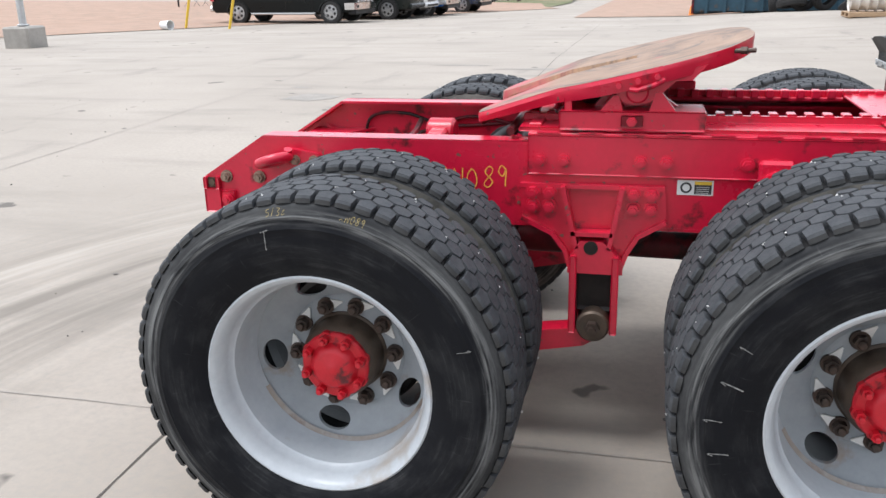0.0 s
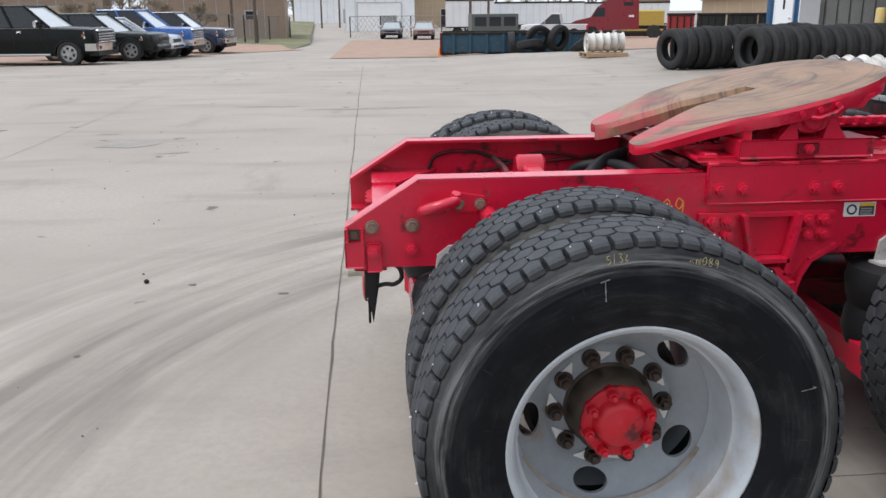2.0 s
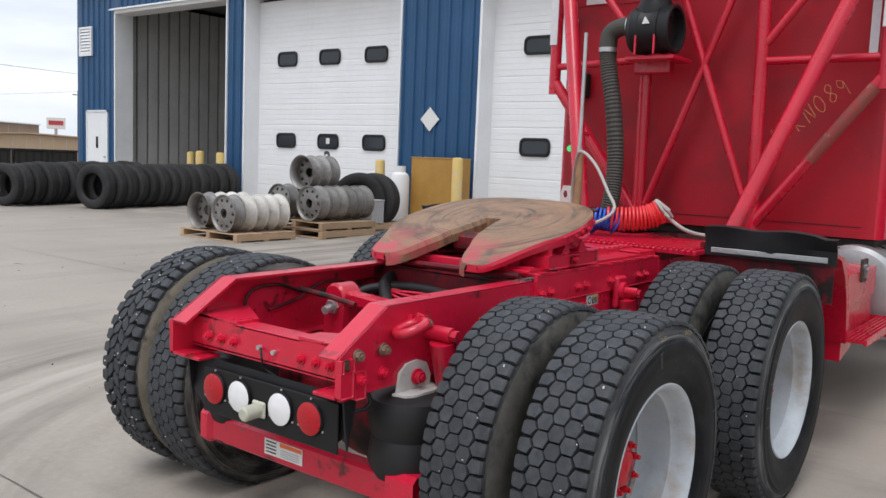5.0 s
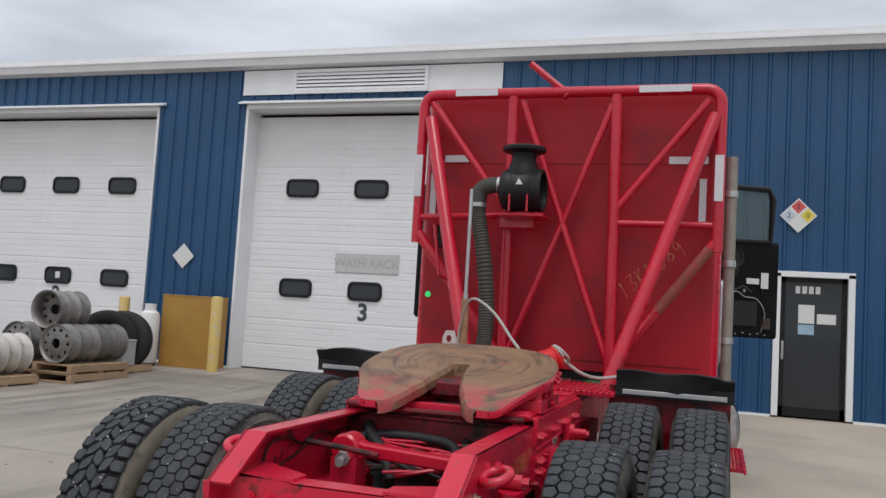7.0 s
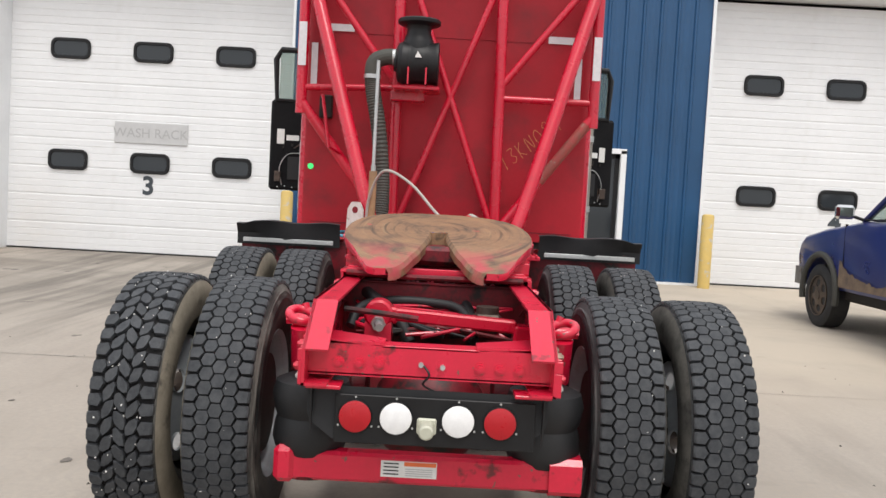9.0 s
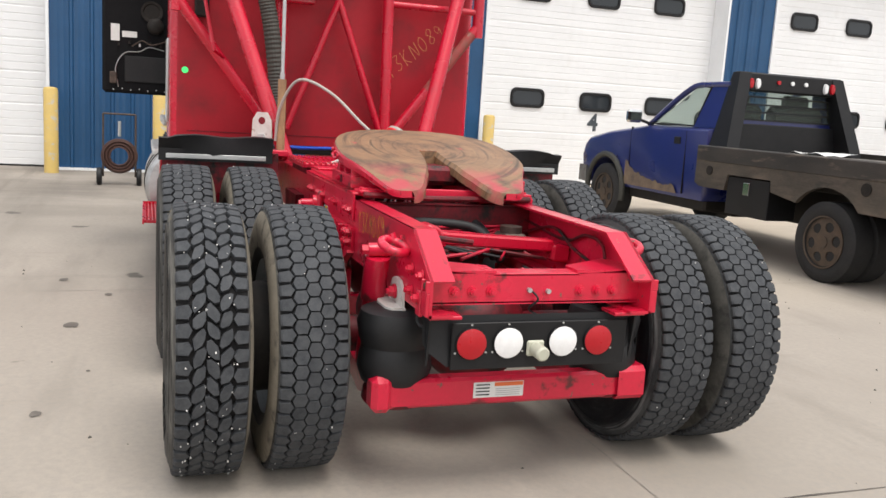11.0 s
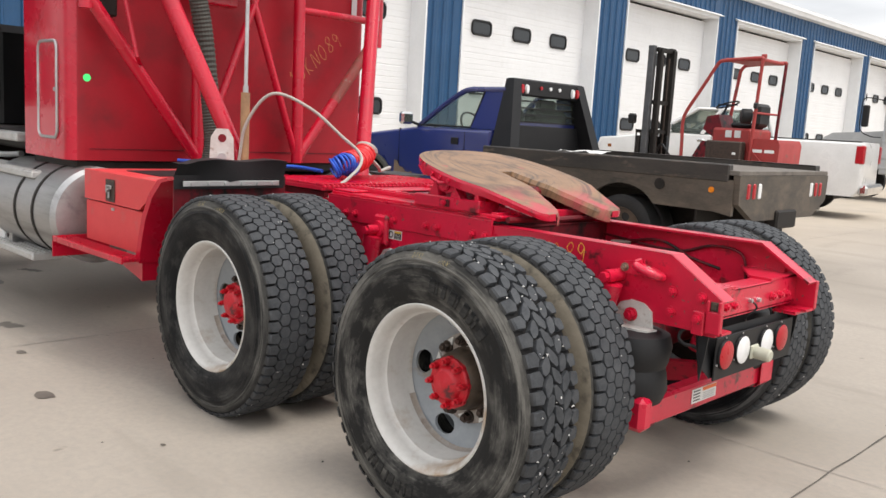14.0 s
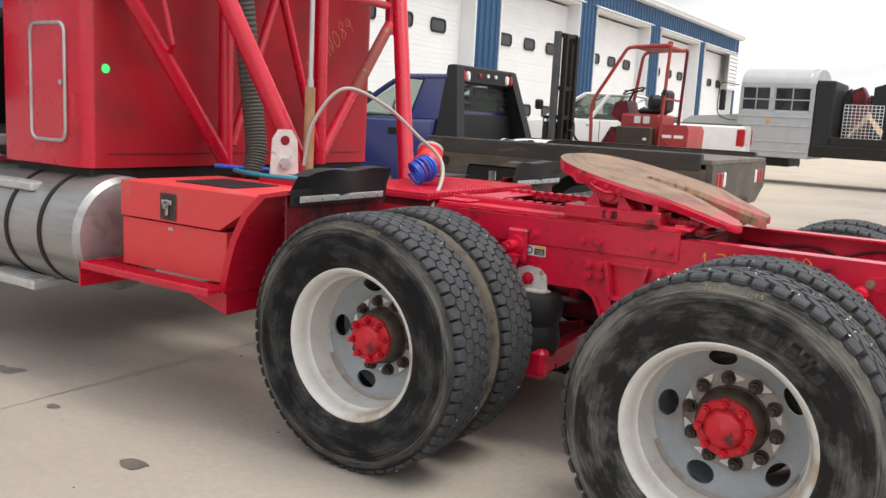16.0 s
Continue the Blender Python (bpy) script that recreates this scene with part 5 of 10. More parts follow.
def build_rails():
    for s in (1, -1):
        y = s * RAIL
        b = B().prism(rail_outline(-0.685, 6.6), y, y - s * 0.011, "y")
        # flanges, turned inwards
        for a, c in (((-0.46, 1.005), (6.6, 1.005)), ((-0.685, 0.862), (-0.46, 1.005)), ((-0.685, 0.735), (6.6, 0.735))):
            dx, dz = c[0] - a[0], c[1] - a[1]
            ln = math.hypot(dx, dz)
            ox, oz = -dz / ln * 0.010, dx / ln * 0.010
            if a[1] < 0.74:
                ox, oz = 0, 0.010
            else:
                ox, oz = -ox, -oz
                if oz > 0:
                    ox, oz = -ox, -oz
            b.prism([a, c, (c[0] + ox, c[1] + oz), (a[0] + ox, a[1] + oz)], y + s * 0.001, y - s * 0.088, "y")
        part("frame_rail", b, RED_WORN, TRUCK, "worn red steel channel rail", smooth=30)
        # doubling angle along the fifth wheel, with bolts
        a = B().box(0.432, 1.62, y, y + s * 0.012, 0.908, 1.028, 0.003)
        a.box(0.432, 1.62, y + s * 0.012, y - s * 0.09, 1.024, 1.036, 0.003)
        for k in range(9):
            a.box(0.46 + k * 0.128, 0.53 + k * 0.128, y - s * 0.01, y + s * 0.016, 1.0345, 1.0385)
        part("mounting_angle", a, RED_WORN, TRUCK)
        for k in range(8):
            for xx in ((0.47 + 0.305 * (k // 2)) + 0.075 * (k % 2),):
                part("rail_bolt", BOLT, RED_WORN, TRUCK, m=Matrix.Translation((xx, y + s * 0.012, 0.952)) @ pose(0, 0, 0, 0, 0, 0 if s > 0 else 180))


BOLT = to_mesh("rail_bolt", B().cyl((0, 0, 0), (0, 0.005, 0), 0.0215, 14).cyl((0, 0.005, 0), (0, 0.020, 0), 0.0160, 6).cyl((0, 0.020, 0), (0, 0.027, 0), 0.0085, 8), RED_WORN)
BOLT_STEEL = BOLT.copy()
BOLT_STEEL.materials[0] = STEELB
build_rails()


def bolt(p, axis, mtl=None, size=1.0, parent=None):
    r = {"y": (0, 0, 0), "-y": (0, 0, 180), "-x": (0, 0, 90), "x": (0, 0, -90), "z": (90, 0, 0)}[axis]
    part("bolt", BOLT_STEEL if mtl else BOLT, RED_WORN, parent or TRUCK, m=Matrix.Translation(p) @ pose(0, 0, 0, *r) @ Matrix.Scale(size, 4))


def build_hangers():
    """Cast suspension hanger between the drive axles, on each rail."""
    for s in (1, -1):
        y = s * RAIL
        b = B()
        b.prism([(0.60, 0.705), (0.672, 0.705), (0.735, 0.64), (0.735, 0.60), (0.565, 0.60), (0.565, 0.64)], y, y + s * 0.05, "y")
        hanger = part("hanger", b, RED_WORN, TRUCK, "cast red suspension hanger bolted to the rail")
        for name, poly in (("wing", [(0.41, 0.876), (0.56, 0.876), (0.573, 0.735), (0.60, 0.70), (0.575, 0.60), (0.555, 0.665), (0.515, 0.715), (0.415, 0.765)]),
                           ("wing", [(0.71, 0.876), (0.85, 0.876), (0.86, 0.765), (0.775, 0.715), (0.745, 0.665), (0.722, 0.60), (0.672, 0.70), (0.70, 0.735)])):
            part(name, B().prism(poly, y, y + s * 0.016, "y"), RED_WORN, hanger)
        for a, c, out in (((0.545, 0.876), (0.590, 0.68), 0.05), ((0.725, 0.876), (0.690, 0.68), 0.05), ((0.415, 0.770), (0.515, 0.720), 0.034), ((0.515, 0.720), (0.556, 0.665), 0.036), ((0.556, 0.665), (0.575, 0.60), 0.04), ((0.858, 0.770), (0.775, 0.720), 0.034), ((0.775, 0.720), (0.744, 0.665), 0.036), ((0.744, 0.665), (0.722, 0.60), 0.04), ((0.41, 0.872), (0.85, 0.872), 0.022), ((0.572, 0.728), (0.70, 0.728), 0.05)):
            dx, dz = c[0] - a[0], c[1] - a[1]
            ln = math.hypot(dx, dz)
            ox, oz = -dz / ln * 0.007, dx / ln * 0.007
            part("rib", B().prism([(a[0] + ox, a[1] + oz), (c[0] + ox, c[1] + oz), (c[0] - ox, c[1] - oz), (a[0] - ox, a[1] - oz)], y + s * 0.004, y + s * out, "y"), RED_WORN, hanger)
        # dark disc on the neck stands in for the shade of an open hole
        part("neck_hole", B().cyl((0.636, y + s * 0.048, 0.685), (0.636, y + s * 0.052, 0.685), 0.022, 20), DARK, hanger)
        # lower leg: two cheeks and a back
        for q in (0.572, 0.702):
            part("cheek", B().box(q, q + 0.022, y - s * 0.03, y + s * 0.06, 0.40, 0.66, 0.004), RED_WORN, hanger)
        part("leg_back", B().box(0.594, 0.702, y - s * 0.03, y - s * 0.018, 0.40, 0.66), RED_WORN, hanger)
        for bx in (0.450, 0.502, 0.758, 0.812):
            for bz in (0.808, 0.853):
                bolt((bx, y + s * 0.016, bz), "y" if s > 0 else "-y", size=1.15)
        part("spring_eye", B().cyl((0.65, y - s * 0.03, 0.43), (0.65, y + s * 0.075, 0.43), 0.052, 24, c=0.006), HUBST, TRUCK, "bare steel pivot washer")
        part("pivot_nut", B().cyl((0.65, y + s * 0.075, 0.43), (0.65, y + s * 0.10, 0.43), 0.024, 6).cyl((0.65, y + s * 0.1, 0.43), (0.65, y + s * 0.115, 0.43), 0.013, 10), NUT, TRUCK)
        part("bushing", B().box(0.59, 0.71, y - s * 0.03, y + s * 0.02, 0.47, 0.60, 0.01), DARK, TRUCK)
        # trailing arm to the rear axle
        part("trailing_arm", B().prism([(0.60, 0.41), (0.70, 0.40), (0.62, 0.35), (0.05, 0.24), (-0.38, 0.34), (-0.38, 0.42), (0.05, 0.34)], y - s * 0.03, y + s * 0.045, "y"), RED_WORN, TRUCK)
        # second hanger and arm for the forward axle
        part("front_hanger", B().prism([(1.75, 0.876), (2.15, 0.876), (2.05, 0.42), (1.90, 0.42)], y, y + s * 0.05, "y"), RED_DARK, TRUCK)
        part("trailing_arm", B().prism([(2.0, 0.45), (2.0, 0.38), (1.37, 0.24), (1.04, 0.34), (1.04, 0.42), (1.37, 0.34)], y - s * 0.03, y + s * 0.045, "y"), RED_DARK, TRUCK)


build_hangers()


def build_axles():
    for x in (AX_R, AX_F):
        b = B().cyl((x, -0.62, 0.505), (x, 0.62, 0.505), 0.075, 20)
        b.ball((x, 0.0, 0.505), 0.24, 24, 14, sx=0.85, sy=1.0, sz=0.95)
        b.cyl((x, 0, 0.52), (x + 0.34, 0, 0.56), 0.15, 20, r2=0.08)
        part("drive_axle", b, RED_DARK, TRUCK, "grimy, shade-darkened red drive axle housing")
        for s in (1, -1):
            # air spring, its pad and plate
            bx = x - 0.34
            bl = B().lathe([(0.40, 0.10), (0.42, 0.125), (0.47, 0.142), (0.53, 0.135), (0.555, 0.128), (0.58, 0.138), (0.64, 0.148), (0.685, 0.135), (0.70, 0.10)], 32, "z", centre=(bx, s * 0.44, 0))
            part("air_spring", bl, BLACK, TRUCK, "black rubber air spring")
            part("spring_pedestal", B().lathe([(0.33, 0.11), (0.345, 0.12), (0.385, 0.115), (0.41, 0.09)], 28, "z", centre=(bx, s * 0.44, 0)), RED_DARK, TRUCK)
            g = B().prism([(bx - 0.075, 0.70), (bx + 0.095, 0.70), (bx + 0.10, 0.745), (bx + 0.075, 0.79), (bx + 0.03, 0.806), (bx - 0.03, 0.80), (bx - 0.065, 0.772)], s * 0.434, s * 0.444, "y")
            g.prism([(bx - 0.09, s * 0.434), (bx + 0.12, s * 0.434), (bx + 0.10, s * 0.49), (bx + 0.05, s * 0.505), (bx - 0.05, s * 0.50), (bx - 0.08, s * 0.485)], 0.698, 0.708, "z")
            part("mount_plate", g, PRIMER, TRUCK, "scuffed pale air spring bracket")
            bolt((bx + 0.02, s * 0.446, 0.75), "y" if s > 0 else "-y", size=1.3)
            # shock absorber
            sh = B().cyl((x - 0.12, s * 0.50, 0.42), (x - 0.20, s * 0.50, 0.70), 0.038, 16).cyl((x - 0.20, s * 0.50, 0.70), (x - 0.25, s * 0.50, 0.87), 0.048, 16)
            part("shock_absorber", sh, RED_WORN, TRUCK)
            st = B().cyl((x - 0.25, s * 0.43, 0.895), (x - 0.25, s * 0.54, 0.895), 0.026, 14).cyl((x - 0.25, s * 0.54, 0.895), (x - 0.25, s * 0.565, 0.895), 0.02, 6)
            part("shock_pin", st, RED_WORN, TRUCK)
            part("brake_chamber", B().lathe([(0, 0.06), (0.01, 0.085), (0.07, 0.092), (0.075, 0.1), (0.09, 0.1), (0.095, 0.09), (0.17, 0.085), (0.18, 0.06)], 24, "y", centre=(x + 0.20, s * 0.36 - 0.09, 0.55)), RED_DARK, TRUCK)
        # beam across behind the axle carrying the springs
        b = B().box(x - 0.46, x - 0.385, -0.53, 0.53, 0.335, 0.445, 0.012)
        for s in (1, -1):
            b.box(x - 0.475, x - 0.37, s * 0.475, s * 0.555, 0.325, 0.462, 0.02)
        part("cross_beam", b, RED_WORN, TRUCK, "red square steel beam linking the spring arms")


build_axles()


def build_tail():
    """End crossmember, lamp plate and tow hooks."""
    x = -0.60
    web = [(0.425, 0.765), (0.425, 0.885), (0.16, 0.868), (-0.16, 0.868), (-0.425, 0.885), (-0.425, 0.765)]
    b = B().prism(web, x, x + 0.010, "x")
    b.prism([(-0.425, 0.760), (0.425, 0.760), (0.425, 0.770), (-0.425, 0.770)], x, x + 0.09, "x")
    b.box(x, x + 0.09, -0.17, 0.17, 0.862, 0.872, 0.002)
    for s in (1, -1):
        b.prism([(x, s * 0.16), (x, s * 0.42), (x + 0.26, s * 0.42), (x + 0.1, s * 0.16)], 0.872, 0.882, "z")
        b.prism([(x + 0.002, 0.78), (x + 0.002, 0.87), (x + 0.2, 0.79)], s * 0.30, s * 0.308, "y")
    part("end_crossmember", b, RED_WORN, TRUCK, "red folded steel end crossmember")
    for y in (0.315, 0.245, 0.175, -0.175, -0.245, -0.31):
        bolt((x, y, 0.808), "-x", size=0.95)
    for y, z in ((0.03, 0.812), (-0.045, 0.807)):
        part("marker_stud", B().cyl((x, y, z), (x - 0.014, y, z), 0.009, 10), GALV, TRUCK)
    part("wire_tail", B().tube(curve_pts([(x - 0.006, 0.02, 0.81), (x - 0.02, 0.0, 0.78), (x + 0.01, 0.02, 0.74), (x + 0.03, -0.03, 0.71)]), 0.004, 6), BLACK, TRUCK)
    # second crossmember ahead, bent strut
    part("cross_brace", B().tube([(-0.12, 0.36, 0.93), (-0.10, 0.20, 0.915), (-0.10, 0.06, 0.90)], 0.012, 8), RED_DARK, TRUCK)
    rod = part("torque_rod", B().box(-0.035, 0.035, -0.345, 0.20, 0.0, 0.052, 0.008).box(-0.05, 0.05, -0.42, -0.335, -0.04, 0.035, 0.01), RED, TRUCK, "red transverse torque rod", m=Matrix.Translation((0.0, 0, 0.868)) @ pose(0, 0, 0, 3.2, 0, 0))
    part("rod_eye", B().cyl((-0.055, 0.228, 0.022), (0.055, 0.228, 0.022), 0.060, 24, c=0.010).box(-0.034, 0.034, 0.15, 0.20, -0.012, 0.055, 0.008), RED, rod)
    part("rod_bolt", B().cyl((-0.115, 0.215, -0.022), (-0.05, 0.225, -0.010), 0.017, 10).cyl((-0.075, 0.222, -0.014), (-0.055, 0.225, -0.010), 0.030, 6), GALV, rod, "bare steel rod bolt")
    part("rod_bracket", B().prism([(-0.06, 0.70), (0.06, 0.70), (0.05, 0.87), (-0.05, 0.87)], 0.17, 0.28, "y"), RED_WORN, TRUCK)
    # rail end lugs
    for s in (1, -1):
        b = B().box(-0.686, -0.628, s * 0.43, s * 0.444, 0.738, 0.822, 0.004)
        b.box(-0.622, -0.574, s * 0.43, s * 0.446, 0.725, 0.815, 0.004)
        b.box(-0.686, -0.674, s * 0.43, s * 0.447, 0.82, 0.862, 0.003).box(-0.640, -0.628, s * 0.43, s * 0.447, 0.82, 0.862, 0.003)
        b.box(-0.66, -0.56, s * 0.30, s * 0.42, 0.722, 0.735, 0.003)
        part("rail_end_plate", b, RED_WORN, TRUCK)
        part("rust_clip", B().box(-0.674, -0.640, s * 0.431, s * 0.437, 0.824, 0.858, 0.002).cyl((-0.657, s * 0.436, 0.842), (-0.657, s * 0.444, 0.842), 0.012, 6), HUBST, TRUCK, "rusty clip in the notch of the rail end")
        for bx, bz, bare in ((-0.602, 0.864, True), (-0.480, 0.866, True), (-0.598, 0.787, None), (-0.482, 0.790, None)):
            bolt((bx, s * (0.434 if bx > -0.55 or bz > 0.8 else 0.446), bz), "y" if s > 0 else "-y", bare and s < 0)
        # tow hook: a closed eye lying nearly flat, out from the rail
        pts = [(-0.402 + 0.050 * math.cos(a), s * (0.482 + 0.046 * math.sin(a)), 0.934 + 0.014 * math.cos(a) + 0.010 * math.sin(a)) for a in [2 * math.pi * k / 24 for k in range(24)]]
        hook = part("tow_hook", B().tube(pts, 0.0165, 12, loop=True).tube([(-0.362, s * 0.445, 0.925), (-0.356, s * 0.470, 0.945), (-0.350, s * 0.480, 0.972)], 0.014, 10), RED_WORN, TRUCK, "red painted steel tow hook")
        part("hook_plate", B().prism([(-0.375, 0.905), (-0.355, 0.968), (-0.262, 0.952), (-0.245, 0.932), (-0.255, 0.908)], s * 0.432, s * 0.448, "y"), RED_WORN, hook)
        for bx in (-0.340, -0.275):
            bolt((bx, s * 0.448, 0.930), "y" if s > 0 else "-y", s < 0 or bx > -0.3, size=0.8, parent=hook)
    # lamp plate on two hangers, rubber skirt behind
    lp = part("lamp_plate", B().box(-0.622, -0.614, -0.375, 0.32, 0.53, 0.70, 0.003), BLACKP, TRUCK, "black steel lamp plate")
    sk = [[(x, y, z) for y in (-0.42, -0.34, -0.2, 0.0, 0.2, 0.34, 0.42)] for x, z in ((-0.585, 0.72), (-0.598, 0.63), (-0.608, 0.54))]
    sk[2] = [(x, y * 0.97, z + (0.06 if abs(y) > 0.38 else 0)) for x, y, z in sk[2]]
    b = B().sheet(sk)
    part("rubber_skirt", b, BLACK, TRUCK, "torn black rubber skirt")
    for s in (1, -1):
        part("rubber_flap", B().prism([(-0.632, 0.736), (-0.580, 0.736), (-0.586, 0.67), (-0.606, 0.545), (-0.620, 0.63)], s * 0.40, s * 0.408, "y"), BLACK, TRUCK, "torn triangular rubber flap")
        part("cable_loop", B().tube(curve_pts([(-0.545, s * 0.40, 0.74), (-0.520, s * 0.41, 0.72), (-0.517, s * 0.415, 0.69), (-0.540, s * 0.41, 0.672), (-0.565, s * 0.405, 0.672), (-0.590, s * 0.40, 0.665)], 6), 0.007, 8), BLACK, TRUCK)
    for y, lens, nm in ((0.248, LENSR, "red_tail_lamp"), (0.107, LENSW, "white_reversing_lamp"), (-0.108, LENSW, "white_reversing_lamp"), (-0.253, LENSR, "red_tail_lamp")):
        c = (-0.622, y, 0.626)
        lamp = part(nm, B().lathe([(0, 0.059), (-0.006, 0.059), (-0.010, 0.057), (-0.011, 0.054)], 32, "x", centre=c), BLACKP, lp)
        part("lens", B().lathe([(-0.006, 0.0565), (-0.012, 0.055), (-0.017, 0.040), (-0.019, 0.001)], 32, "x", centre=c), lens, lamp)
        for a in (90, 210, 330):
            part("screw", B().cyl((-0.620, y + 0.067 * math.cos(radians(a)), 0.626 + 0.067 * math.sin(radians(a))), (-0.626, y + 0.067 * math.cos(radians(a)), 0.626 + 0.067 * math.sin(radians(a))), 0.004, 8), GALV, lamp)
    pl = part("plug_socket", B().cyl((-0.62, 0.0, 0.602), (-0.70, 0.0, 0.598), 0.026, 20, c=0.006).box(-0.635, -0.622, -0.034, 0.034, 0.574, 0.632, 0.006), mat("pale_socket_plastic", (0.50, 0.50, 0.40), (0.42, 0.42, 0.34), rough=0.5), lp, "pale trailer plug socket with its cap shut")
    # warning label on the beam
    lab = part("warning_label", B().box(-0.4635, -0.461, -0.045, 0.16, 0.365, 0.425), LABELW, TRUCK, "white warning label with an orange heading")
    part("heading_bar", B().box(-0.4645, -0.4632, -0.042, 0.075, 0.408, 0.423), ORANGEP, lab)
    for k in range(4):
        part("text_bar", B().box(-0.4645, -0.4632, 0.095, 0.15, 0.374 + k * 0.013, 0.379 + k * 0.013), INK, lab)
        part("text_bar", B().box(-0.4645, -0.4632, -0.03, 0.07, 0.372 + k * 0.008, 0.3745 + k * 0.008), GREYSIGN, lab)


build_tail()


def build_fifth_wheel():
    """Tilted horseshoe plate on a slider, with rusty greasy top."""
    prof = lambda x: 1.305 - 0.235 * (1.10 - x) if x > 0.52 else 1.169 - 0.36 * (0.52 - x)
    side = [(0.245, 0.225, 0.275), (0.253, 0.200, 0.300), (0.270, 0.180, 0.318), (0.300, 0.160, 0.332), (0.345, 0.140, 0.350), (0.40, 0.122, 0.370), (0.46, 0.095, 0.395), (0.52, 0.080, 0.425), (0.58, 0.066, 0.447), (0.64, 0.055, 0.458), (0.70, 0.048, 0.462), (0.745, 0.046, 0.461)]
    solid = [(0.79, 0.458), (0.85, 0.448), (0.91, 0.428), (0.97, 0.395), (1.02, 0.350), (1.06, 0.285), (1.09, 0.20), (1.105, 0.10)]
    b, u = B(), B()
    for s in (1, -1):
        top = [[(x, s * (a + (c - a) * k / 8), prof(x)) for k in range(9)] for x, a, c in side]
        b.sheet(top)
        # bevelled inner lip of the jaw slot
        lip = [[(x, s * a, prof(x)), (x, s * (a - 0.012), prof(x) - 0.02), (x, s * (a - 0.012), prof(x) - 0.055)] for x, a, c in side]
        b.sheet(lip)
    pts = [(x, w) for x, w in solid]
    rows = [[(side[-1][0], side[-1][2] * (k / 8 - 1) if k < 8 else side[-1][2] * (k - 8) / 8, prof(side[-1][0])) for k in range(17)]]
    for x, w in pts:
        rows.append([(x, w * (k - 8) / 8, prof(x)) for k in range(17)])
    b.sheet(rows)
    b.box(0.742, 0.748, -0.047, 0.047, prof(0.745) - 0.07, prof(0.745) - 0.001)
    fw = part("fifth_wheel_plate", b, PLATE, TRUCK, "worn rusty fifth wheel plate with greasy rings", smooth=20)
    # red rim skirt all round, deep below the edge
    outline = [(x, c) for x, a, c in side] + pts
    for s in (1, -1):
        dep = lambda x: 0.050 if x > 0.9 else 0.032 + 0.018 * min(1, max(0, (x - 0.25) / 0.4))
        u.sheet([[(x, s * w, prof(x) - 0.001) for x, w in outline], [(x, s * (w + 0.004), prof(x) - 0.014) for x, w in outline], [(x, s * (w - 0.004), prof(x) - dep(x)) for x, w in outline], [(x, s * (w - 0.03), prof(x) - dep(x)) for x, w in outline]])
        x, a, c = side[0]
        u.add([(x, s * a, prof(x)), (x, s * c, prof(x)), (x, s * c, prof(x) - 0.03), (x, s * a, prof(x) - 0.03)], [(0, 1, 2, 3)])
        u.sheet([[(x, s * (a + 0.0), prof(x) - 0.03) for x, a, c in side], [(x, s * c, prof(x) - 0.03) for x, a, c in side]])
        # cast ear hanging to the pivot pin
        ear = [(0.645, prof(0.645) - 0.035), (0.95, prof(0.95) - 0.03), (0.91, prof(0.91) - 0.066), (0.865, 1.192), (0.835, 1.165), (0.812, 1.142), (0.785, 1.127), (0.752, 1.121), (0.72, 1.126), (0.70, 1.14), (0.69, 1.157)]
        u.prism(ear, s * 0.395, s * 0.425, "y")
        for k in range(3):
            u.cyl((0.70 + 0.055 * k, s * 0.42, prof(0.70 + 0.055 * k) - 0.028), (0.70 + 0.055 * k, s * 0.472, prof(0.70 + 0.055 * k) - 0.028), 0.009, 8)
        u.tube([(0.735, s * 0.455, prof(0.735) - 0.048), (0.755, s * 0.468, prof(0.76) - 0.055), (0.80, s * 0.468, prof(0.80) - 0.05), (0.83, s * 0.45, prof(0.83) - 0.042)], 0.008, 8)
    part("plate_casting", u, RED_WORN, fw, "red cast skirt of the fifth wheel", smooth=30)
    for s in (1, -1):
        part("pivot_boss", B().cyl((0.755, s * 0.38, 1.16), (0.755, s * 0.440, 1.16), 0.033, 20, c=0.006), RED_WORN, fw)
        br = B().box(0.525, 0.955, s * 0.29, s * 0.435, 1.046, 1.104, 0.005)
        br.prism([(0.62, 1.10), (0.88, 1.10), (0.80, 1.16), (0.67, 1.16)], s * 0.30, s * 0.33, "y")
        br.prism([(0.645, 1.10), (0.715, 1.10), (0.702, 1.150), (0.685, 1.150)], s * 0.38, s * 0.43, "y")
        br.prism([(0.79, 1.10), (0.87, 1.10), (0.825, 1.160), (0.808, 1.160)], s * 0.38, s * 0.43, "y")
        br.box(0.54, 0.563, s * 0.30, s * 0.43, 1.10, 1.150, 0.003)
        part("slider_foot", br, RED_WORN, fw, "red slider foot of the fifth wheel")
        part("foot_bolt", BOLT, RED_WORN, fw, m=Matrix.Translation((0.742, s * 0.436, 1.075)) @ pose(0, 0, 0, 0, 0, 0 if s > 0 else 180))
        part("foot_lock", B().box(0.71, 0.775, s * 0.434, s * 0.442, 1.058, 1.092, 0.003), RED_DARK, fw)
        # toothed slide rail
        tr = B().box(0.40, 1.62, s * 0.26, s * 0.42, 1.036, 1.050, 0.003)
        for k in range(23):
            xx = 0.42 + k * 0.052
            tr.box(xx, xx + 0.027, s * 0.245, s * 0.285, 1.048, 1.078, 0.003)
        tr.box(0.40, 1.62, s * 0.285, s * 0.298, 1.05, 1.072, 0.002)
        part("slide_rail", tr, RED_WORN, fw, "red toothed slide rail")
    part("slide_crossplate", B().box(1.46, 1.62, -0.41, 0.41, 1.052, 1.062, 0.003), RED_WORN, fw)
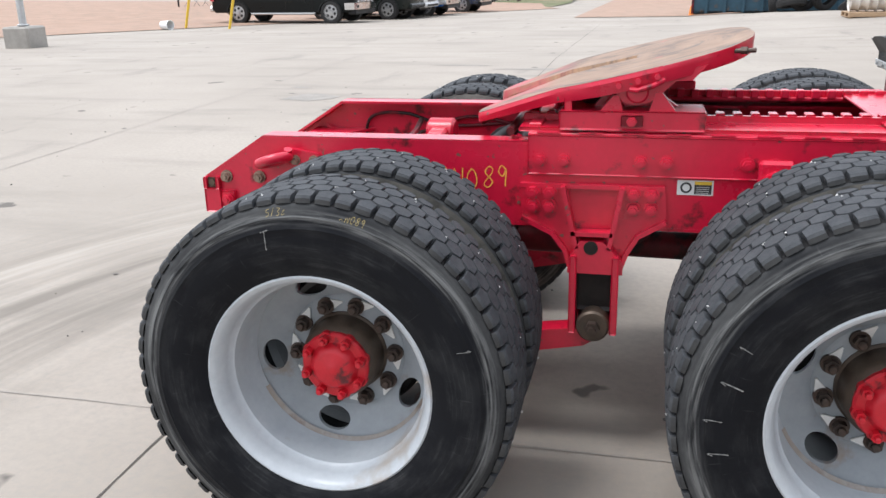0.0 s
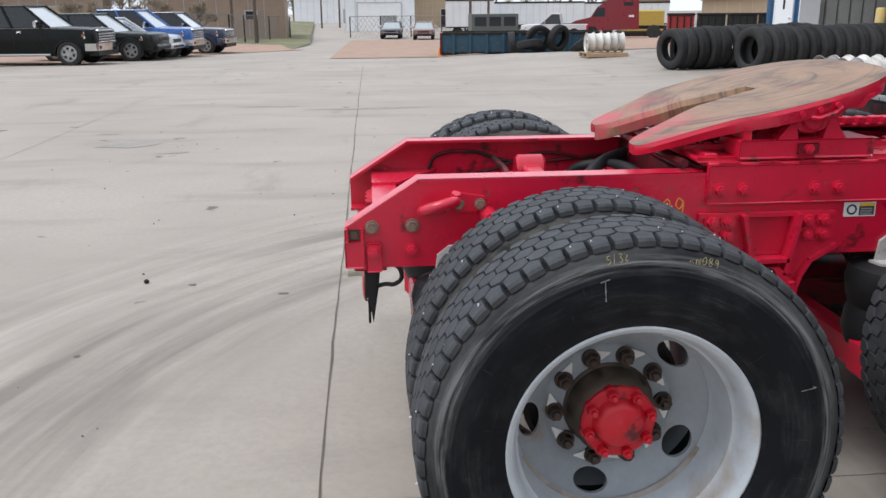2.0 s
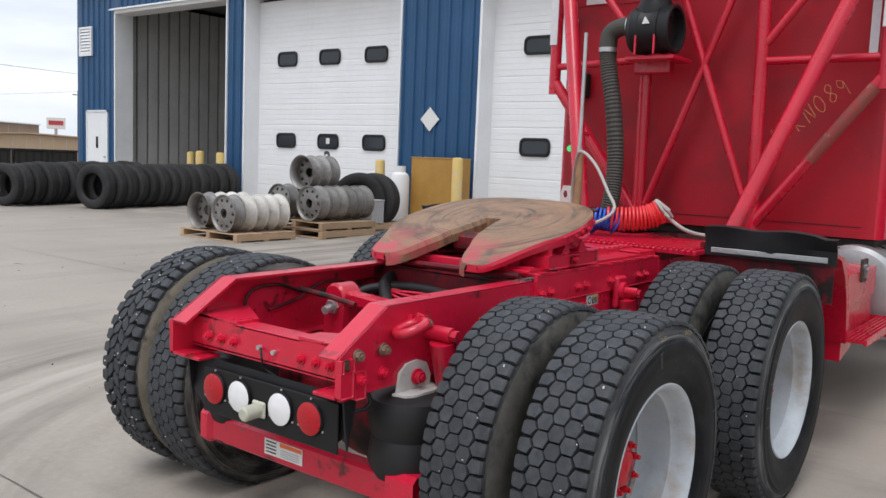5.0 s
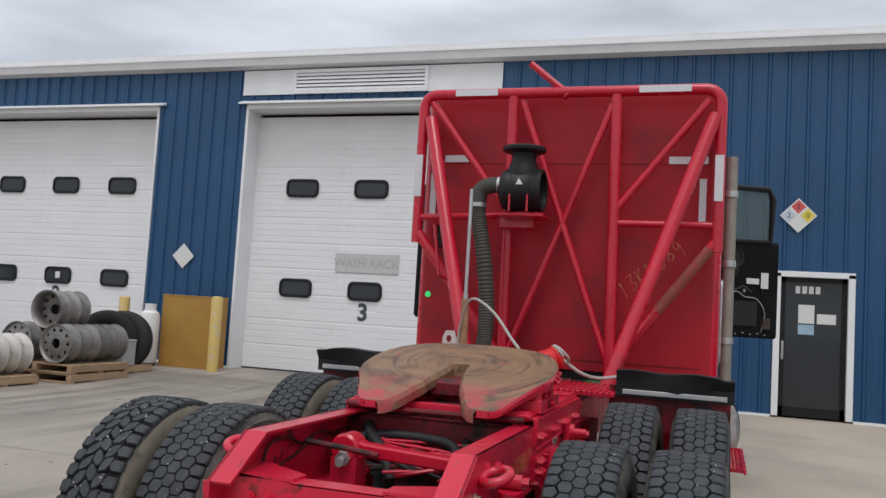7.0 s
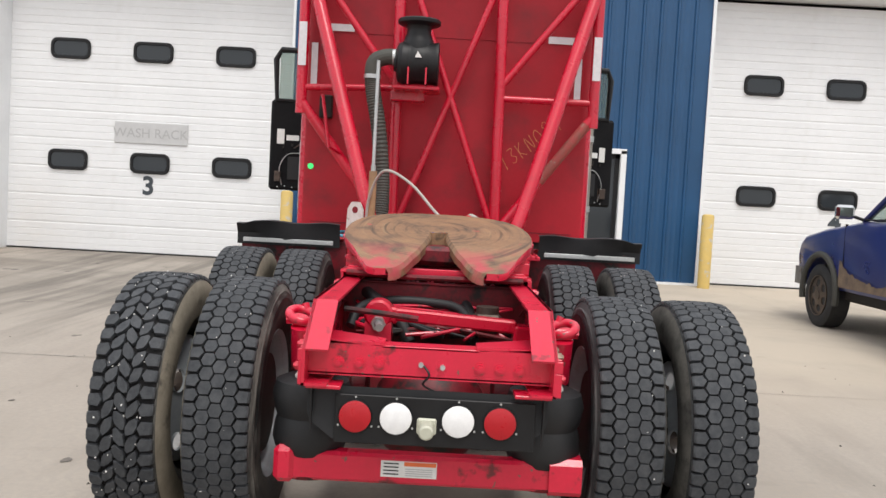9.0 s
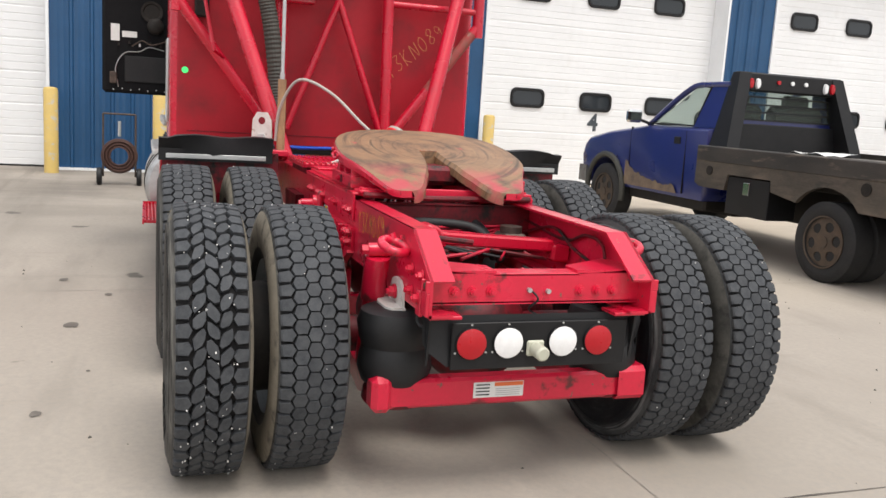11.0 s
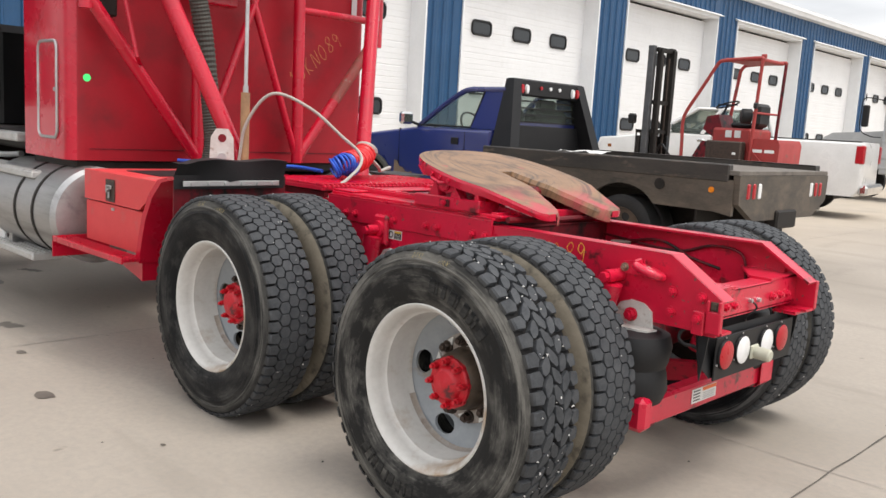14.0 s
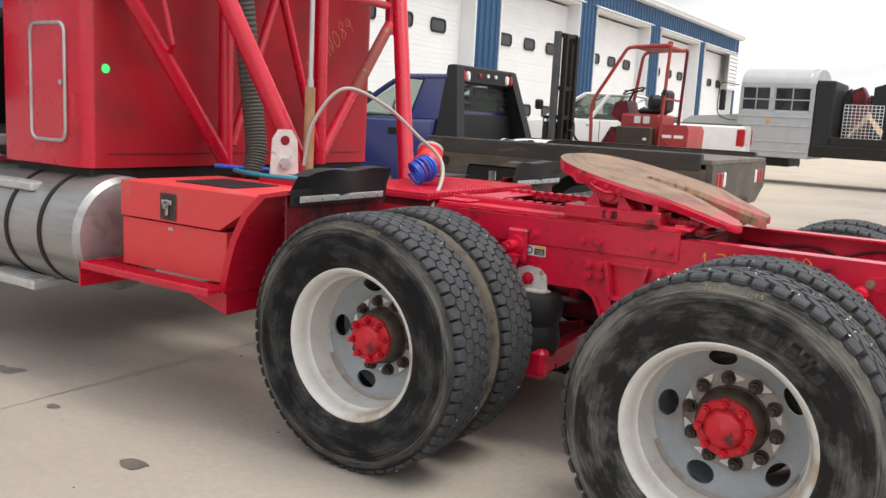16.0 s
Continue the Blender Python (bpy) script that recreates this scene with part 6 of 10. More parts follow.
    part("slide_crossplate", B().box(0.43, 0.47, -0.41, 0.41, 1.02, 1.06, 0.003), RED_WORN, fw)
    part("lock_cylinder", B().cyl((0.66, -0.25, 1.09), (0.66, 0.25, 1.09), 0.03, 14).box(0.56, 0.85, -0.10, 0.10, 1.07, 1.16, 0.02), RED_DARK, fw)
    part("release_rod", B().tube([(1.00, -0.33, 1.268), (1.055, -0.345, 1.272), (1.085, -0.355, 1.274)], 0.007, 10).cyl((1.045, -0.342, 1.272), (1.063, -0.348, 1.273), 0.012, 6), NUT, fw, "greasy steel release rod")
    part("tape", B().sheet([[(0.31, 0.317, prof(0.31) - 0.012), (0.42, 0.376, prof(0.42) - 0.012)], [(0.31, 0.315, prof(0.31) - 0.042), (0.42, 0.374, prof(0.42) - 0.042)]]), TAPE, fw)
    part("drip_sheet", B().tube([(0.37, -0.40, 1.03), (0.36, 0.1, 1.025), (0.37, 0.41, 1.035)], 0.014, 8), RED_DARK, fw)


build_fifth_wheel()


def build_innards():
    """Lines, hoses and tanks between the rails."""
    for k in range(14):
        y0 = random.uniform(-0.3, 0.3)
        pts = [(0.95, y0, 0.95), (0.75, y0 + random.uniform(-0.1, 0.1), 0.86 + random.uniform(-0.03, 0.06)), (0.45, random.uniform(-0.25, 0.25), 0.83 + random.uniform(-0.04, 0.05)), (0.2, random.uniform(-0.35, 0.35), 0.84), (0.05 + 0.1 * random.random(), random.uniform(-0.38, 0.38), 0.80)]
        part("air_line", B().tube(curve_pts(pts, 8), random.choice((0.006, 0.008, 0.008, 0.011)), 8), random.choice((RED_WORN, RED_WORN, RED_DARK, BLACK)), TRUCK)
    part("air_hose", B().tube(curve_pts([(0.95, 0.3, 0.93), (0.6, 0.36, 0.95), (0.33, 0.28, 0.93), (0.2, 0.16, 0.86), (0.15, 0.1, 0.76)], 8), 0.028, 12), BLACK, TRUCK, "thick black air hose")
    part("air_hose", B().tube(curve_pts([(0.9, -0.05, 0.93), (0.6, -0.1, 0.95), (0.35, -0.16, 0.88), (0.22, -0.18, 0.78)], 8), 0.026, 12), BLACK, TRUCK, "thick black air hose")
    for k in range(10):
        q = random.uniform(-0.28, 0.30)
        pts = [(0.42 + random.uniform(-0.05, 0.25), 0.36 * random.choice((1, -1)), 0.90), (0.30, q, 0.86 + random.uniform(-0.03, 0.05)), (0.22 + random.uniform(-0.08, 0.08), -q * 0.6, 0.87), (0.30 + random.uniform(-0.1, 0.1), -q, 0.83)]
        part("air_line", B().tube(curve_pts(pts, 8), 0.0065, 8), RED_WORN, TRUCK)
    part("air_hose", B().tube(curve_pts([(0.15, 0.36, 0.82), (0.22, 0.33, 0.89), (0.33, 0.22, 0.915), (0.36, 0.05, 0.915), (0.33, -0.10, 0.90), (0.24, -0.16, 0.85), (0.15, -0.18, 0.78)], 8), 0.022, 12), BLACK, TRUCK, "thick black air hose")
    for s in (1, -1):
        part("brake_line", B().tube(curve_pts([(0.4, s * 0.405, 0.93), (0.0, s * 0.41, 0.90), (-0.2, s * 0.40, 0.95), (-0.35, s * 0.40, 0.93), (-0.38, s * 0.405, 0.80)], 8), 0.007, 8), RED_DARK, TRUCK)
        part("brake_line", B().tube(curve_pts([(0.45, s * 0.40, 0.86), (0.1, s * 0.40, 0.94), (-0.1, s * 0.40, 0.88), (-0.25, s * 0.40, 0.85)], 8), 0.007, 8), RED_DARK, TRUCK)
    part("air_tank", B().lathe([(-0.32, 0.02), (-0.30, 0.09), (-0.26, 0.12), (0.26, 0.12), (0.30, 0.09), (0.32, 0.02)], 24, "y", centre=(0.72, 0, 0.74)), RED_DARK, TRUCK, "dark red air tank across the frame")
    part("relay_valve", B().box(0.12, 0.26, -0.30, -0.17, 0.82, 0.90, 0.02).cyl((0.19, -0.235, 0.9), (0.19, -0.235, 0.93), 0.05, 16), NUT, TRUCK, "greasy brown steel relay valve")
    part("relay_valve", B().box(0.5, 0.6, 0.02, 0.14, 0.86, 0.93, 0.02), RED_DARK, TRUCK)
    # crossmembers in darker red, which paints in the shade between the rails
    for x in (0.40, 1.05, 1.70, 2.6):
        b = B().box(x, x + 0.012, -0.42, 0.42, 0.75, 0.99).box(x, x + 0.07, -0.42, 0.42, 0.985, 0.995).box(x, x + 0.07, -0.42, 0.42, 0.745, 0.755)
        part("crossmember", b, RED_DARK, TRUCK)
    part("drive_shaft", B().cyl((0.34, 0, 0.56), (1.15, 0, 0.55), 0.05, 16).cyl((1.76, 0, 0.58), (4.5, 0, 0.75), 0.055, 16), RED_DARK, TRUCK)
    # bump stop bracket in the rails, tail-hung strips
    for s in (1, -1):
        part("gusset", B().prism([(-0.55, 0.75), (-0.30, 0.75), (-0.55, 0.90)], s * 0.40, s * 0.408, "y"), RED_WORN, TRUCK)
        ax = s * (RAIL + 0.01)
        part("frame_stud", B().cyl((1.16, ax, 0.90), (1.16, ax + s * 0.11, 0.90), 0.022, 12).cyl((1.16, ax + s * 0.02, 0.90), (1.16, ax + s * 0.05, 0.90), 0.042, 14).box(1.11, 1.21, min(ax, ax + s * 0.03), max(ax, ax + s * 0.03), 0.82, 0.97, 0.01), RED_WORN, TRUCK)
        # stickers on the rail
        x0 = 0.885 if s < 0 else 1.03
        st = part("sticker", B().box(x0, x0 + 0.105, ax - s * 0.0095, ax - s * 0.0078, 0.853, 0.899), LABELW, TRUCK, "white sticker with a black ring and yellow panel")
        yy = ax - s * 0.0072
        flip = 1 if s < 0 else -1
        cx = x0 + (0.026 if s < 0 else 0.079)
        part("ring", B().lathe([(0, 0.017), (s * 0.0006, 0.017), (s * 0.0006, 0.011), (0, 0.011)], 24, "y", centre=(cx, yy, 0.876), closed=True), INK, st)
        bx = x0 + (0.050 if s < 0 else 0.004)
        part("panel", B().box(bx, bx + 0.05, yy, yy + s * 0.0006, 0.857, 0.895), INK, st)
        part("heading", B().box(bx, bx + 0.05, yy + s * 0.0005, yy + s * 0.001, 0.886, 0.896), YELLOW, st)
        for k in range(4):
            part("text_bar", B().box(bx + 0.005, bx + 0.043, yy + s * 0.0005, yy + s * 0.001, 0.860 + 0.006 * k, 0.8612 + 0.006 * k), LABELW, st)
        m = Matrix.Translation((0.20, s * (RAIL + 0.0015), 0.925)) @ pose(0, 0, 0, 90, 0, 0 if s < 0 else 180)
        scrawl("13KN089", 0.068 if s < 0 else 0.088, 0.0042, CHALK, TRUCK, m @ Matrix.Translation((0.01, -0.04, 0) if s < 0 else (0.07, 0.012, 0)) @ pose(0, 0, 0, 0, 0, 4), seed=4)


build_innards()


def build_deck():
    b = B().box(1.66, 2.25, -0.62, 0.46, 1.045, 1.072, 0.004)
    part("deck_plate", b, RED_WORN, TRUCK, "red ribbed deck plate behind the cab")
    for k in range(34):
        y = -0.605 + k * 0.0318
        part("deck_rib", B().box(1.655, 2.255, y, y + 0.014, 1.060, 1.082, 0.003), RED, TRUCK)
    part("deck_support", B().box(1.68, 2.22, -0.43, 0.43, 1.0, 1.046), RED_DARK, TRUCK)


build_deck()


def arched_coil(way, r, turns, tube_r, material, label):
    """A coiled hose wound about a bent centre line."""
    line = curve_pts(way, 40)
    pts, n = [], int(turns * 16)
    for i in range(n + 1):
        u = i / n * (len(line) - 2)
        k = int(u)
        d = (line[k + 1] - line[k]).normalized()
        c = line[k].lerp(line[k + 1], u - k)
        side = d.cross(Vector((0, 0, 1))).normalized()
        up = side.cross(d)
        a = 2 * math.pi * turns * i / n
        rr = r * (1 + 0.05 * math.sin(a * 0.37))
        pts.append(c + side * (rr * math.cos(a)) + up * (rr * math.sin(a)))
    part("coiled_air_hose", B().tube(pts, tube_r, 8), material, TRUCK, label)


arched_coil([(1.97, 0.04, 1.178), (2.03, -0.07, 1.182), (2.08, -0.16, 1.20), (2.115, -0.22, 1.235)], 0.064, 15, 0.0082, COILR, "red coiled air hose arching up off the deck")
arched_coil([(2.117, -0.224, 1.238), (2.125, -0.236, 1.25), (2.13, -0.245, 1.262)], 0.064, 1.6, 0.0095, HOSEW, "pale spring-guarded end of the coiled hose")
arched_coil([(2.00, -0.01, 1.150), (1.955, 0.05, 1.175), (1.935, 0.11, 1.170), (1.955, 0.16, 1.140)], 0.056, 12, 0.0078, COILB, "blue coiled air hose bunched up on the deck")
part("air_hose", B().tube(curve_pts([(2.40, 0.52, 1.16), (2.36, 0.50, 1.38), (2.25, 0.40, 1.56), (2.12, 0.22, 1.49), (2.0, 0.06, 1.33), (1.93, -0.02, 1.24), (1.86, 0.03, 1.17), (1.76, 0.20, 1.10), (1.70, 0.34, 1.05), (1.66, 0.42, 0.98)], 8), 0.0095, 10), HOSEW, TRUCK, "looped braided grey air hose")
part("air_hose", B().tube(curve_pts([(2.12, -0.24, 1.22), (2.14, -0.36, 1.14), (2.24, -0.46, 1.11), (2.3, -0.60, 1.13)], 8), 0.011, 10), HOSEW, TRUCK)
part("air_hose", B().tube(curve_pts([(2.95, 0.62, 1.12), (2.6, 0.35, 1.11), (2.45, 0.1, 1.12), (2.2, 0.05, 1.11)], 8), 0.012, 10), COILB, TRUCK)
part("air_hose", B().tube(curve_pts([(2.9, 0.5, 1.10), (2.7, 0.7, 1.115), (2.45, 0.75, 1.11), (2.2, 0.6, 1.10)], 8), 0.012, 10), mat("teal_air_hose", (0.02, 0.22, 0.30), (0.015, 0.16, 0.24), rough=0.4, bump=0), TRUCK)
# hose stand and lifting bracket
part("hose_stand", B().cyl((2.40, 0.485, 1.06), (2.40, 0.485, 1.56), 0.027, 14), mat("tan_stained_tube", (0.42, 0.26, 0.13), (0.25, 0.15, 0.08), rough=0.6, scale=9), TRUCK, "tan stained hose stand tube")
part("stand_rod", B().cyl((2.40, 0.485, 1.55), (2.40, 0.485, 2.32), 0.012, 10).cyl((2.40, 0.485, 1.54), (2.40, 0.485, 1.60), 0.017, 10), GALV, TRUCK)
b_ = B().prism([(-0.075, 0.0), (0.075, 0.0), (0.065, 0.20), (0.035, 0.25), (-0.035, 0.25), (-0.065, 0.20)], -0.007, 0.007, "y")
_lb = pose(2.46, 0.60, 1.09, 0, 0, 60)
part("lifting_bracket", b_, PRIMER, TRUCK, "pale steel lifting bracket with a hole", m=_lb)
# no opening is cut: a dark disc paints the hole's shade
part("bracket_hole", B().cyl((0, 0.006, 0.195), (0, 0.009, 0.195), 0.024, 20), RED_DARK, TRUCK, m=_lb)
part("bracket_nut", B().cyl((0.0, 0.006, 0.08), (0.0, 0.03, 0.08), 0.03, 6), GALV, TRUCK, m=_lb)
part("bracket_base", B().box(2.33, 2.58, 0.44, 0.66, 1.06, 1.10, 0.006), RED_WORN, TRUCK)


def build_cab():
    """Sleeper box, its tube-braced back panel, doors, steps and tanks."""
    hw, z0, z1 = 1.165, 1.09, 3.18
    prof = []
    r = 0.10
    for cx, cy, a0 in ((3.28 + r, hw - r, 90), (3.28 + r, -hw + r, 180)):
        for i in range(7):
            a = radians(a0 + 90 * i / 6)
            prof.append((cx + r * math.cos(a), cy + r * math.sin(a)))
    prof = [(4.02, hw)] + prof + [(4.02, -hw)]
    body = B().prism(prof, z0, z1, "z")
    cab = part("sleeper", body, (RED, RED_BACK_SHADE), TRUCK, "glossy red flat-backed sleeper box", smooth=50)
    # faces turned to -x get the red with shade painted in
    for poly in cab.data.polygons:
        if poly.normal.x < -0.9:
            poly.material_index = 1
    part("lower_sill", B().box(3.32, 4.0, -hw + 0.05, hw - 0.05, 1.02, 1.092, 0.01), DARK, cab)
    for z in (1.16,):
        part("panel_seam", B().box(3.276, 3.2795, -hw + 0.12, hw - 0.12, z, z + 0.006), RED_DARK, cab)
    # side locker door with a chrome edge
    for s in (1, -1):
        y = s * hw
        rr = round_rect(0.30, 0.60, 0.05)
        outer = [(3.605 + a, 1.52 + c) for a, c in rr]
        ring = [(x, y + s * 0.008, z) for x, z in outer]
        part("locker_trim", B().tube(ring, 0.010, 8, loop=True), GALV, cab, "bright metal edge of a locker door")
        part("locker_door", B().prism([(3.605 + a * 0.95, 1.52 + c * 0.97) for a, c in rr], y + s * 0.001, y + s * 0.006, "y"), RED, cab)
        part("locker_latch", B().cyl((3.49, y + s * 0.006, 1.52), (3.49, y + s * 0.014, 1.52), 0.014, 14), GALV, cab)
    part("dot_sticker", B().cyl((3.279, 1.06, 1.60), (3.276, 1.06, 1.60), 0.024, 24), GREEN, cab, "round bright green sticker with added glow")
    # tube frame on the back
    X = 3.12
    ring = [(X, 1.13, 1.10)] + [(X, 1.02 + 0.11 * math.cos(a), 3.07 + 0.11 * math.sin(a)) for a in [radians(15 * i) for i in range(7)]]
    ring += [(X, -1.02 + 0.11 * math.cos(a), 3.07 + 0.11 * math.sin(a)) for a in [radians(90 + 15 * i) for i in range(7)]] + [(X, -1.13, 2.0)]
    ring[0] = (X, 1.13, 2.0)
    rack = part("headache_rack", B().tube(ring, 0.042, 14), RED, TRUCK, "red tube-framed cab guard behind the sleeper")
    part("guard_sheet", B().box(3.274, 3.285, -1.06, 1.06, 2.66, 3.13), RED_BACK_SHADE, rack)
    tubes = [((X, 0.39, 1.10), (X, 0.40, 3.15), 0.042), ((X, -0.415, 1.10), (X, -0.385, 3.15), 0.042),
             ((X, 0.33, 3.12), (X, -0.40, 1.16), 0.026), ((X, -0.36, 3.08), (X, 0.34, 1.22), 0.026),
             ((X, 1.12, 2.20), (X, 0.40, 2.23), 0.026), ((X, -0.42, 2.19), (X, -1.12, 2.19), 0.026),
             ((X, 1.06, 3.12), (X, 0.42, 2.28), 0.028), ((X, -1.05, 3.10), (X, -0.42, 2.30), 0.028),
             ((X, 1.12, 2.08), (X, 0.39, 1.12), 0.040), ((X, -1.12, 2.07), (X, -0.42, 1.14), 0.038),
             ((X - 0.02, 1.06, 2.98), (2.42, 0.44, 1.04), 0.050), ((X - 0.02, -1.09, 2.98), (2.46, -0.485, 1.04), 0.050)]
    for p, q, rad in tubes:
        part("guard_tube", B().cyl(p, q, rad, 16), RED, rack)
    part("worn_patch", B().cyl((X, -1.085, 2.0235), (X, -0.74, 1.5651), 0.0392, 16), mat("scuffed_bare_tube", (0.34, 0.035, 0.035), (0.20, 0.075, 0.055), rough=0.6, scale=14, fine=80, bump=0.2, spots=(0.26, 0.19, 0.15), spot_at=(0.58, 0.68), spot_scale=16), rack)
    part("guard_stub", B().cyl((X, 0.0, 3.18), (X, 0.28, 3.41), 0.026, 12).cyl((X, -0.02, 3.15), (X, 0.03, 3.20), 0.038, 12), RED, rack)
    for y0, y1, za, zb, xx in ((1.10, 1.16, 2.36, 2.69, X - 0.0445), (-1.16, -1.10, 2.36, 2.69, X - 0.0445), (0.76, 0.98, 2.67, 2.725, 3.2735), (-1.05, -0.77, 2.66, 2.715, 3.2735), (1.04, 1.09, 2.23, 2.57, 3.2735), (-1.045, -0.995, 2.20, 2.55, 3.2735), (0.52, 0.86, 3.155, 3.205, X - 0.0445), (-0.92, -0.55, 3.155, 3.205, X - 0.0445)):
        part("reflective_strip", B().box(xx - 0.004, xx, y0, y1, za, zb), TAPE, rack, "silver reflective tape")
    scrawl("13KN089", 0.118, 0.0045, CHALK_RACK, rack, Matrix.Translation((3.277, -0.67, 1.88)) @ pose(0, 0, 0, 90, 0, -90) @ pose(0, 0, 0, 0, 0, 40))
    part("light_box", B().box(3.2, 3.27, 0.90, 1.0, 1.98, 2.16, 0.01), DARK, rack)
    part("hand_rail", B().tube([(3.2, 0.98, 2.15), (3.02, 0.95, 2.13), (2.98, 0.88, 1.74), (3.1, 0.80, 1.70)], 0.013, 8), RED, rack)
    # air cleaner with its elbow and hose
    cy, cx = 0.235, 2.86
    drum = [(0.13, 0.02), (0.13, 0.128), (0.082, 0.132), (0.076, 0.146), (0.082, 0.157), (0.10, 0.158), (0.115, 0.152), (0.27, 0.152), (0.275, 0.156), (0.345, 0.156), (0.352, 0.150), (0.375, 0.142), (0.388, 0.115), (0.392, 0.075), (0.41, 0.062)]
    ac = part("air_cleaner", B().lathe(drum, 40, "y", centre=(cx, 0, 2.385)), BLACKP, TRUCK, "black drum air cleaner lying on its bracket", smooth=40)
    part("rain_cap", B().lathe([(2.47, 0.120), (2.53, 0.118), (2.56, 0.105), (2.60, 0.090), (2.63, 0.088), (2.652, 0.100), (2.664, 0.146), (2.672, 0.158), (2.692, 0.160), (2.702, 0.152), (2.712, 0.09), (2.716, 0.02)], 36, "z", centre=(cx, cy, 0)), BLACKP, ac, "round black rain cap on a neck", smooth=40)
    for yy in (0.165, 0.295):
        part("mounting_band", B().lathe([(yy - 0.008, 0.1545), (yy - 0.008, 0.1585), (yy + 0.008, 0.1585), (yy + 0.008, 0.1545)], 40, "y", centre=(cx, 0, 2.385), closed=True), BLACKP, ac)
        part("band_tab", B().box(cx - 0.152, cx - 0.140, yy - 0.006, yy + 0.006, 2.214, 2.335), RED, ac)
    part("cleaner_bracket", B().box(2.80, 3.12, cy - 0.17, cy + 0.17, 2.19, 2.215, 0.004).box(3.0, 3.1, cy - 0.06, cy + 0.2, 2.12, 2.2, 0.01), RED, ac)
    part("cleaner_label", B().prism([(0.20, 2.405), (0.25, 2.405), (0.232, 2.45)], cx - 0.160, cx - 0.148, "x"), LABELW, ac)
    hose = curve_pts([(2.86, 0.38, 2.42), (2.86, 0.47, 2.42), (2.86, 0.55, 2.38), (2.86, 0.565, 2.28), (2.86, 0.55, 2.14), (2.86, 0.505, 1.92), (2.86, 0.465, 1.62), (2.84, 0.45, 1.40), (2.81, 0.455, 1.22), (2.79, 0.50, 1.06)], 20)
    rad = [0.060 if i < 60 else 0.0545 + 0.005 * (i % 2) for i in range(len(hose))]
    part("intake_hose", B().tube(hose, rad, 18), HOSEG, TRUCK, "dark grey corrugated intake hose", smooth=0)
    part("hose_clamp", B().lathe([(0, 0.063), (0.02, 0.063)], 20, "y", centre=(2.86, 0.40, 2.42), caps=False), GALV, TRUCK)
    part("hose_clamp", B().lathe([(2.255, 0.063), (2.285, 0.063)], 20, "z", centre=(2.86, 0.565, 0), caps=False), GALV, TRUCK)
    # exhaust stack on the far side
    part("exhaust_pipe", B().cyl((3.85, -1.22, 0.98), (3.85, -1.22, 2.82), 0.046, 16), STACK, TRUCK, "grey steel exhaust stack")
    for z in (1.35, 1.95, 2.5):
        part("stack_clamp", B().cyl((3.85, -1.22, z), (3.85, -1.22, z + 0.05), 0.054, 16), GALV, TRUCK)
    # cab shell ahead of the sleeper, with open doorways
    part("cab_roof", B().box(4.02, 5.15, -1.10, 1.10, 2.95, 3.05, 0.05), RED, TRUCK)
    part("cab_floor", B().box(4.02, 5.3, -1.08, 1.08, 1.10, 1.25, 0.02), DARK, TRUCK)
    part("cab_wall", B().box(4.02, 4.06, -1.09, 1.09, 1.1, 3.0), BLACKP, TRUCK)
    part("dashboard", B().box(4.95, 5.3, -1.05, 1.05, 1.2, 2.0, 0.06), BLACKP, TRUCK)
    for s in (1, -1):
        part("seat", B().box(4.1, 4.6, s * 0.35, s * 0.85, 1.25, 1.6, 0.06).box(4.06, 4.22, s * 0.35, s * 0.85, 1.55, 2.3, 0.06), BLACKP, TRUCK)
        part("pillar", B().box(4.98, 5.1, s * 1.02, s * 1.10, 1.2, 3.0, 0.02), RED, TRUCK)
        # open door standing square to the cab, bare black inner panel
        d = part("cab_door", B().box(4.66, 4.72, s * 1.10, s * 1.68, 1.40, 2.26, 0.025), DOORIN, TRUCK, "open cab door with bare black inner panel and loose wires", m=Matrix.Identity(4) if s > 0 else Matrix.Translation((4.69, -1.10, 0)) @ pose(0, 0, 0, 0, 0, 28) @ Matrix.Translation((-4.69, 1.10, 0)))
        fr = [(4.68, s * 1.13, 2.25), (4.68, s * 1.63, 2.25), (4.68, s * 1.65, 2.64), (4.68, s * 1.60, 2.73), (4.68, s * 1.14, 2.73)]
        part("door_frame", B().tube(fr, 0.03, 8, loop=True), BLACKP, d)
        part("pane", B().box(4.675, 4.681, s * 1.14, s * 1.61, 2.26, 2.71), CARGLASS, d)
        part("label", B().box(4.652, 4.658, s * 1.54, s * 1.61, 1.84, 1.98), LABELW, d)
        part("label", B().box(4.652, 4.658, s * 1.40, s * 1.52, 1.875, 1.925), LABELW, d)
        part("loose_wire", B().tube(curve_pts([(4.65, s * 1.55, 1.45), (4.63, s * 1.57, 1.62), (4.64, s * 1.50, 1.74), (4.64, s * 1.38, 1.76), (4.63, s * 1.30, 1.80), (4.64, s * 1.18, 1.78)], 6), 0.004, 6), GALV, d)
        part("lock_block", B().box(4.63, 4.66, s * 1.56, s * 1.62, 1.48, 1.58, 0.006), NUT, d)
        for k in range(7):
            part("screw", B().cyl((4.66, s * (1.17 + 0.07 * k), 1.43 + 0.01 * (k % 2)), (4.652, s * (1.17 + 0.07 * k), 1.43 + 0.01 * (k % 2)), 0.006, 8), GALV, d)
        part("window_lift", B().ball((4.64, s * 1.25, 1.98), 0.07, 12, 8, sx=0.5), DARK, d)
        part("speaker_hole", B().lathe([(4.655, 0.085), (4.645, 0.09), (4.648, 0.07), (4.658, 0.06)], 24, "x", centre=(0, s * 1.28, 2.10)), DARK, d)
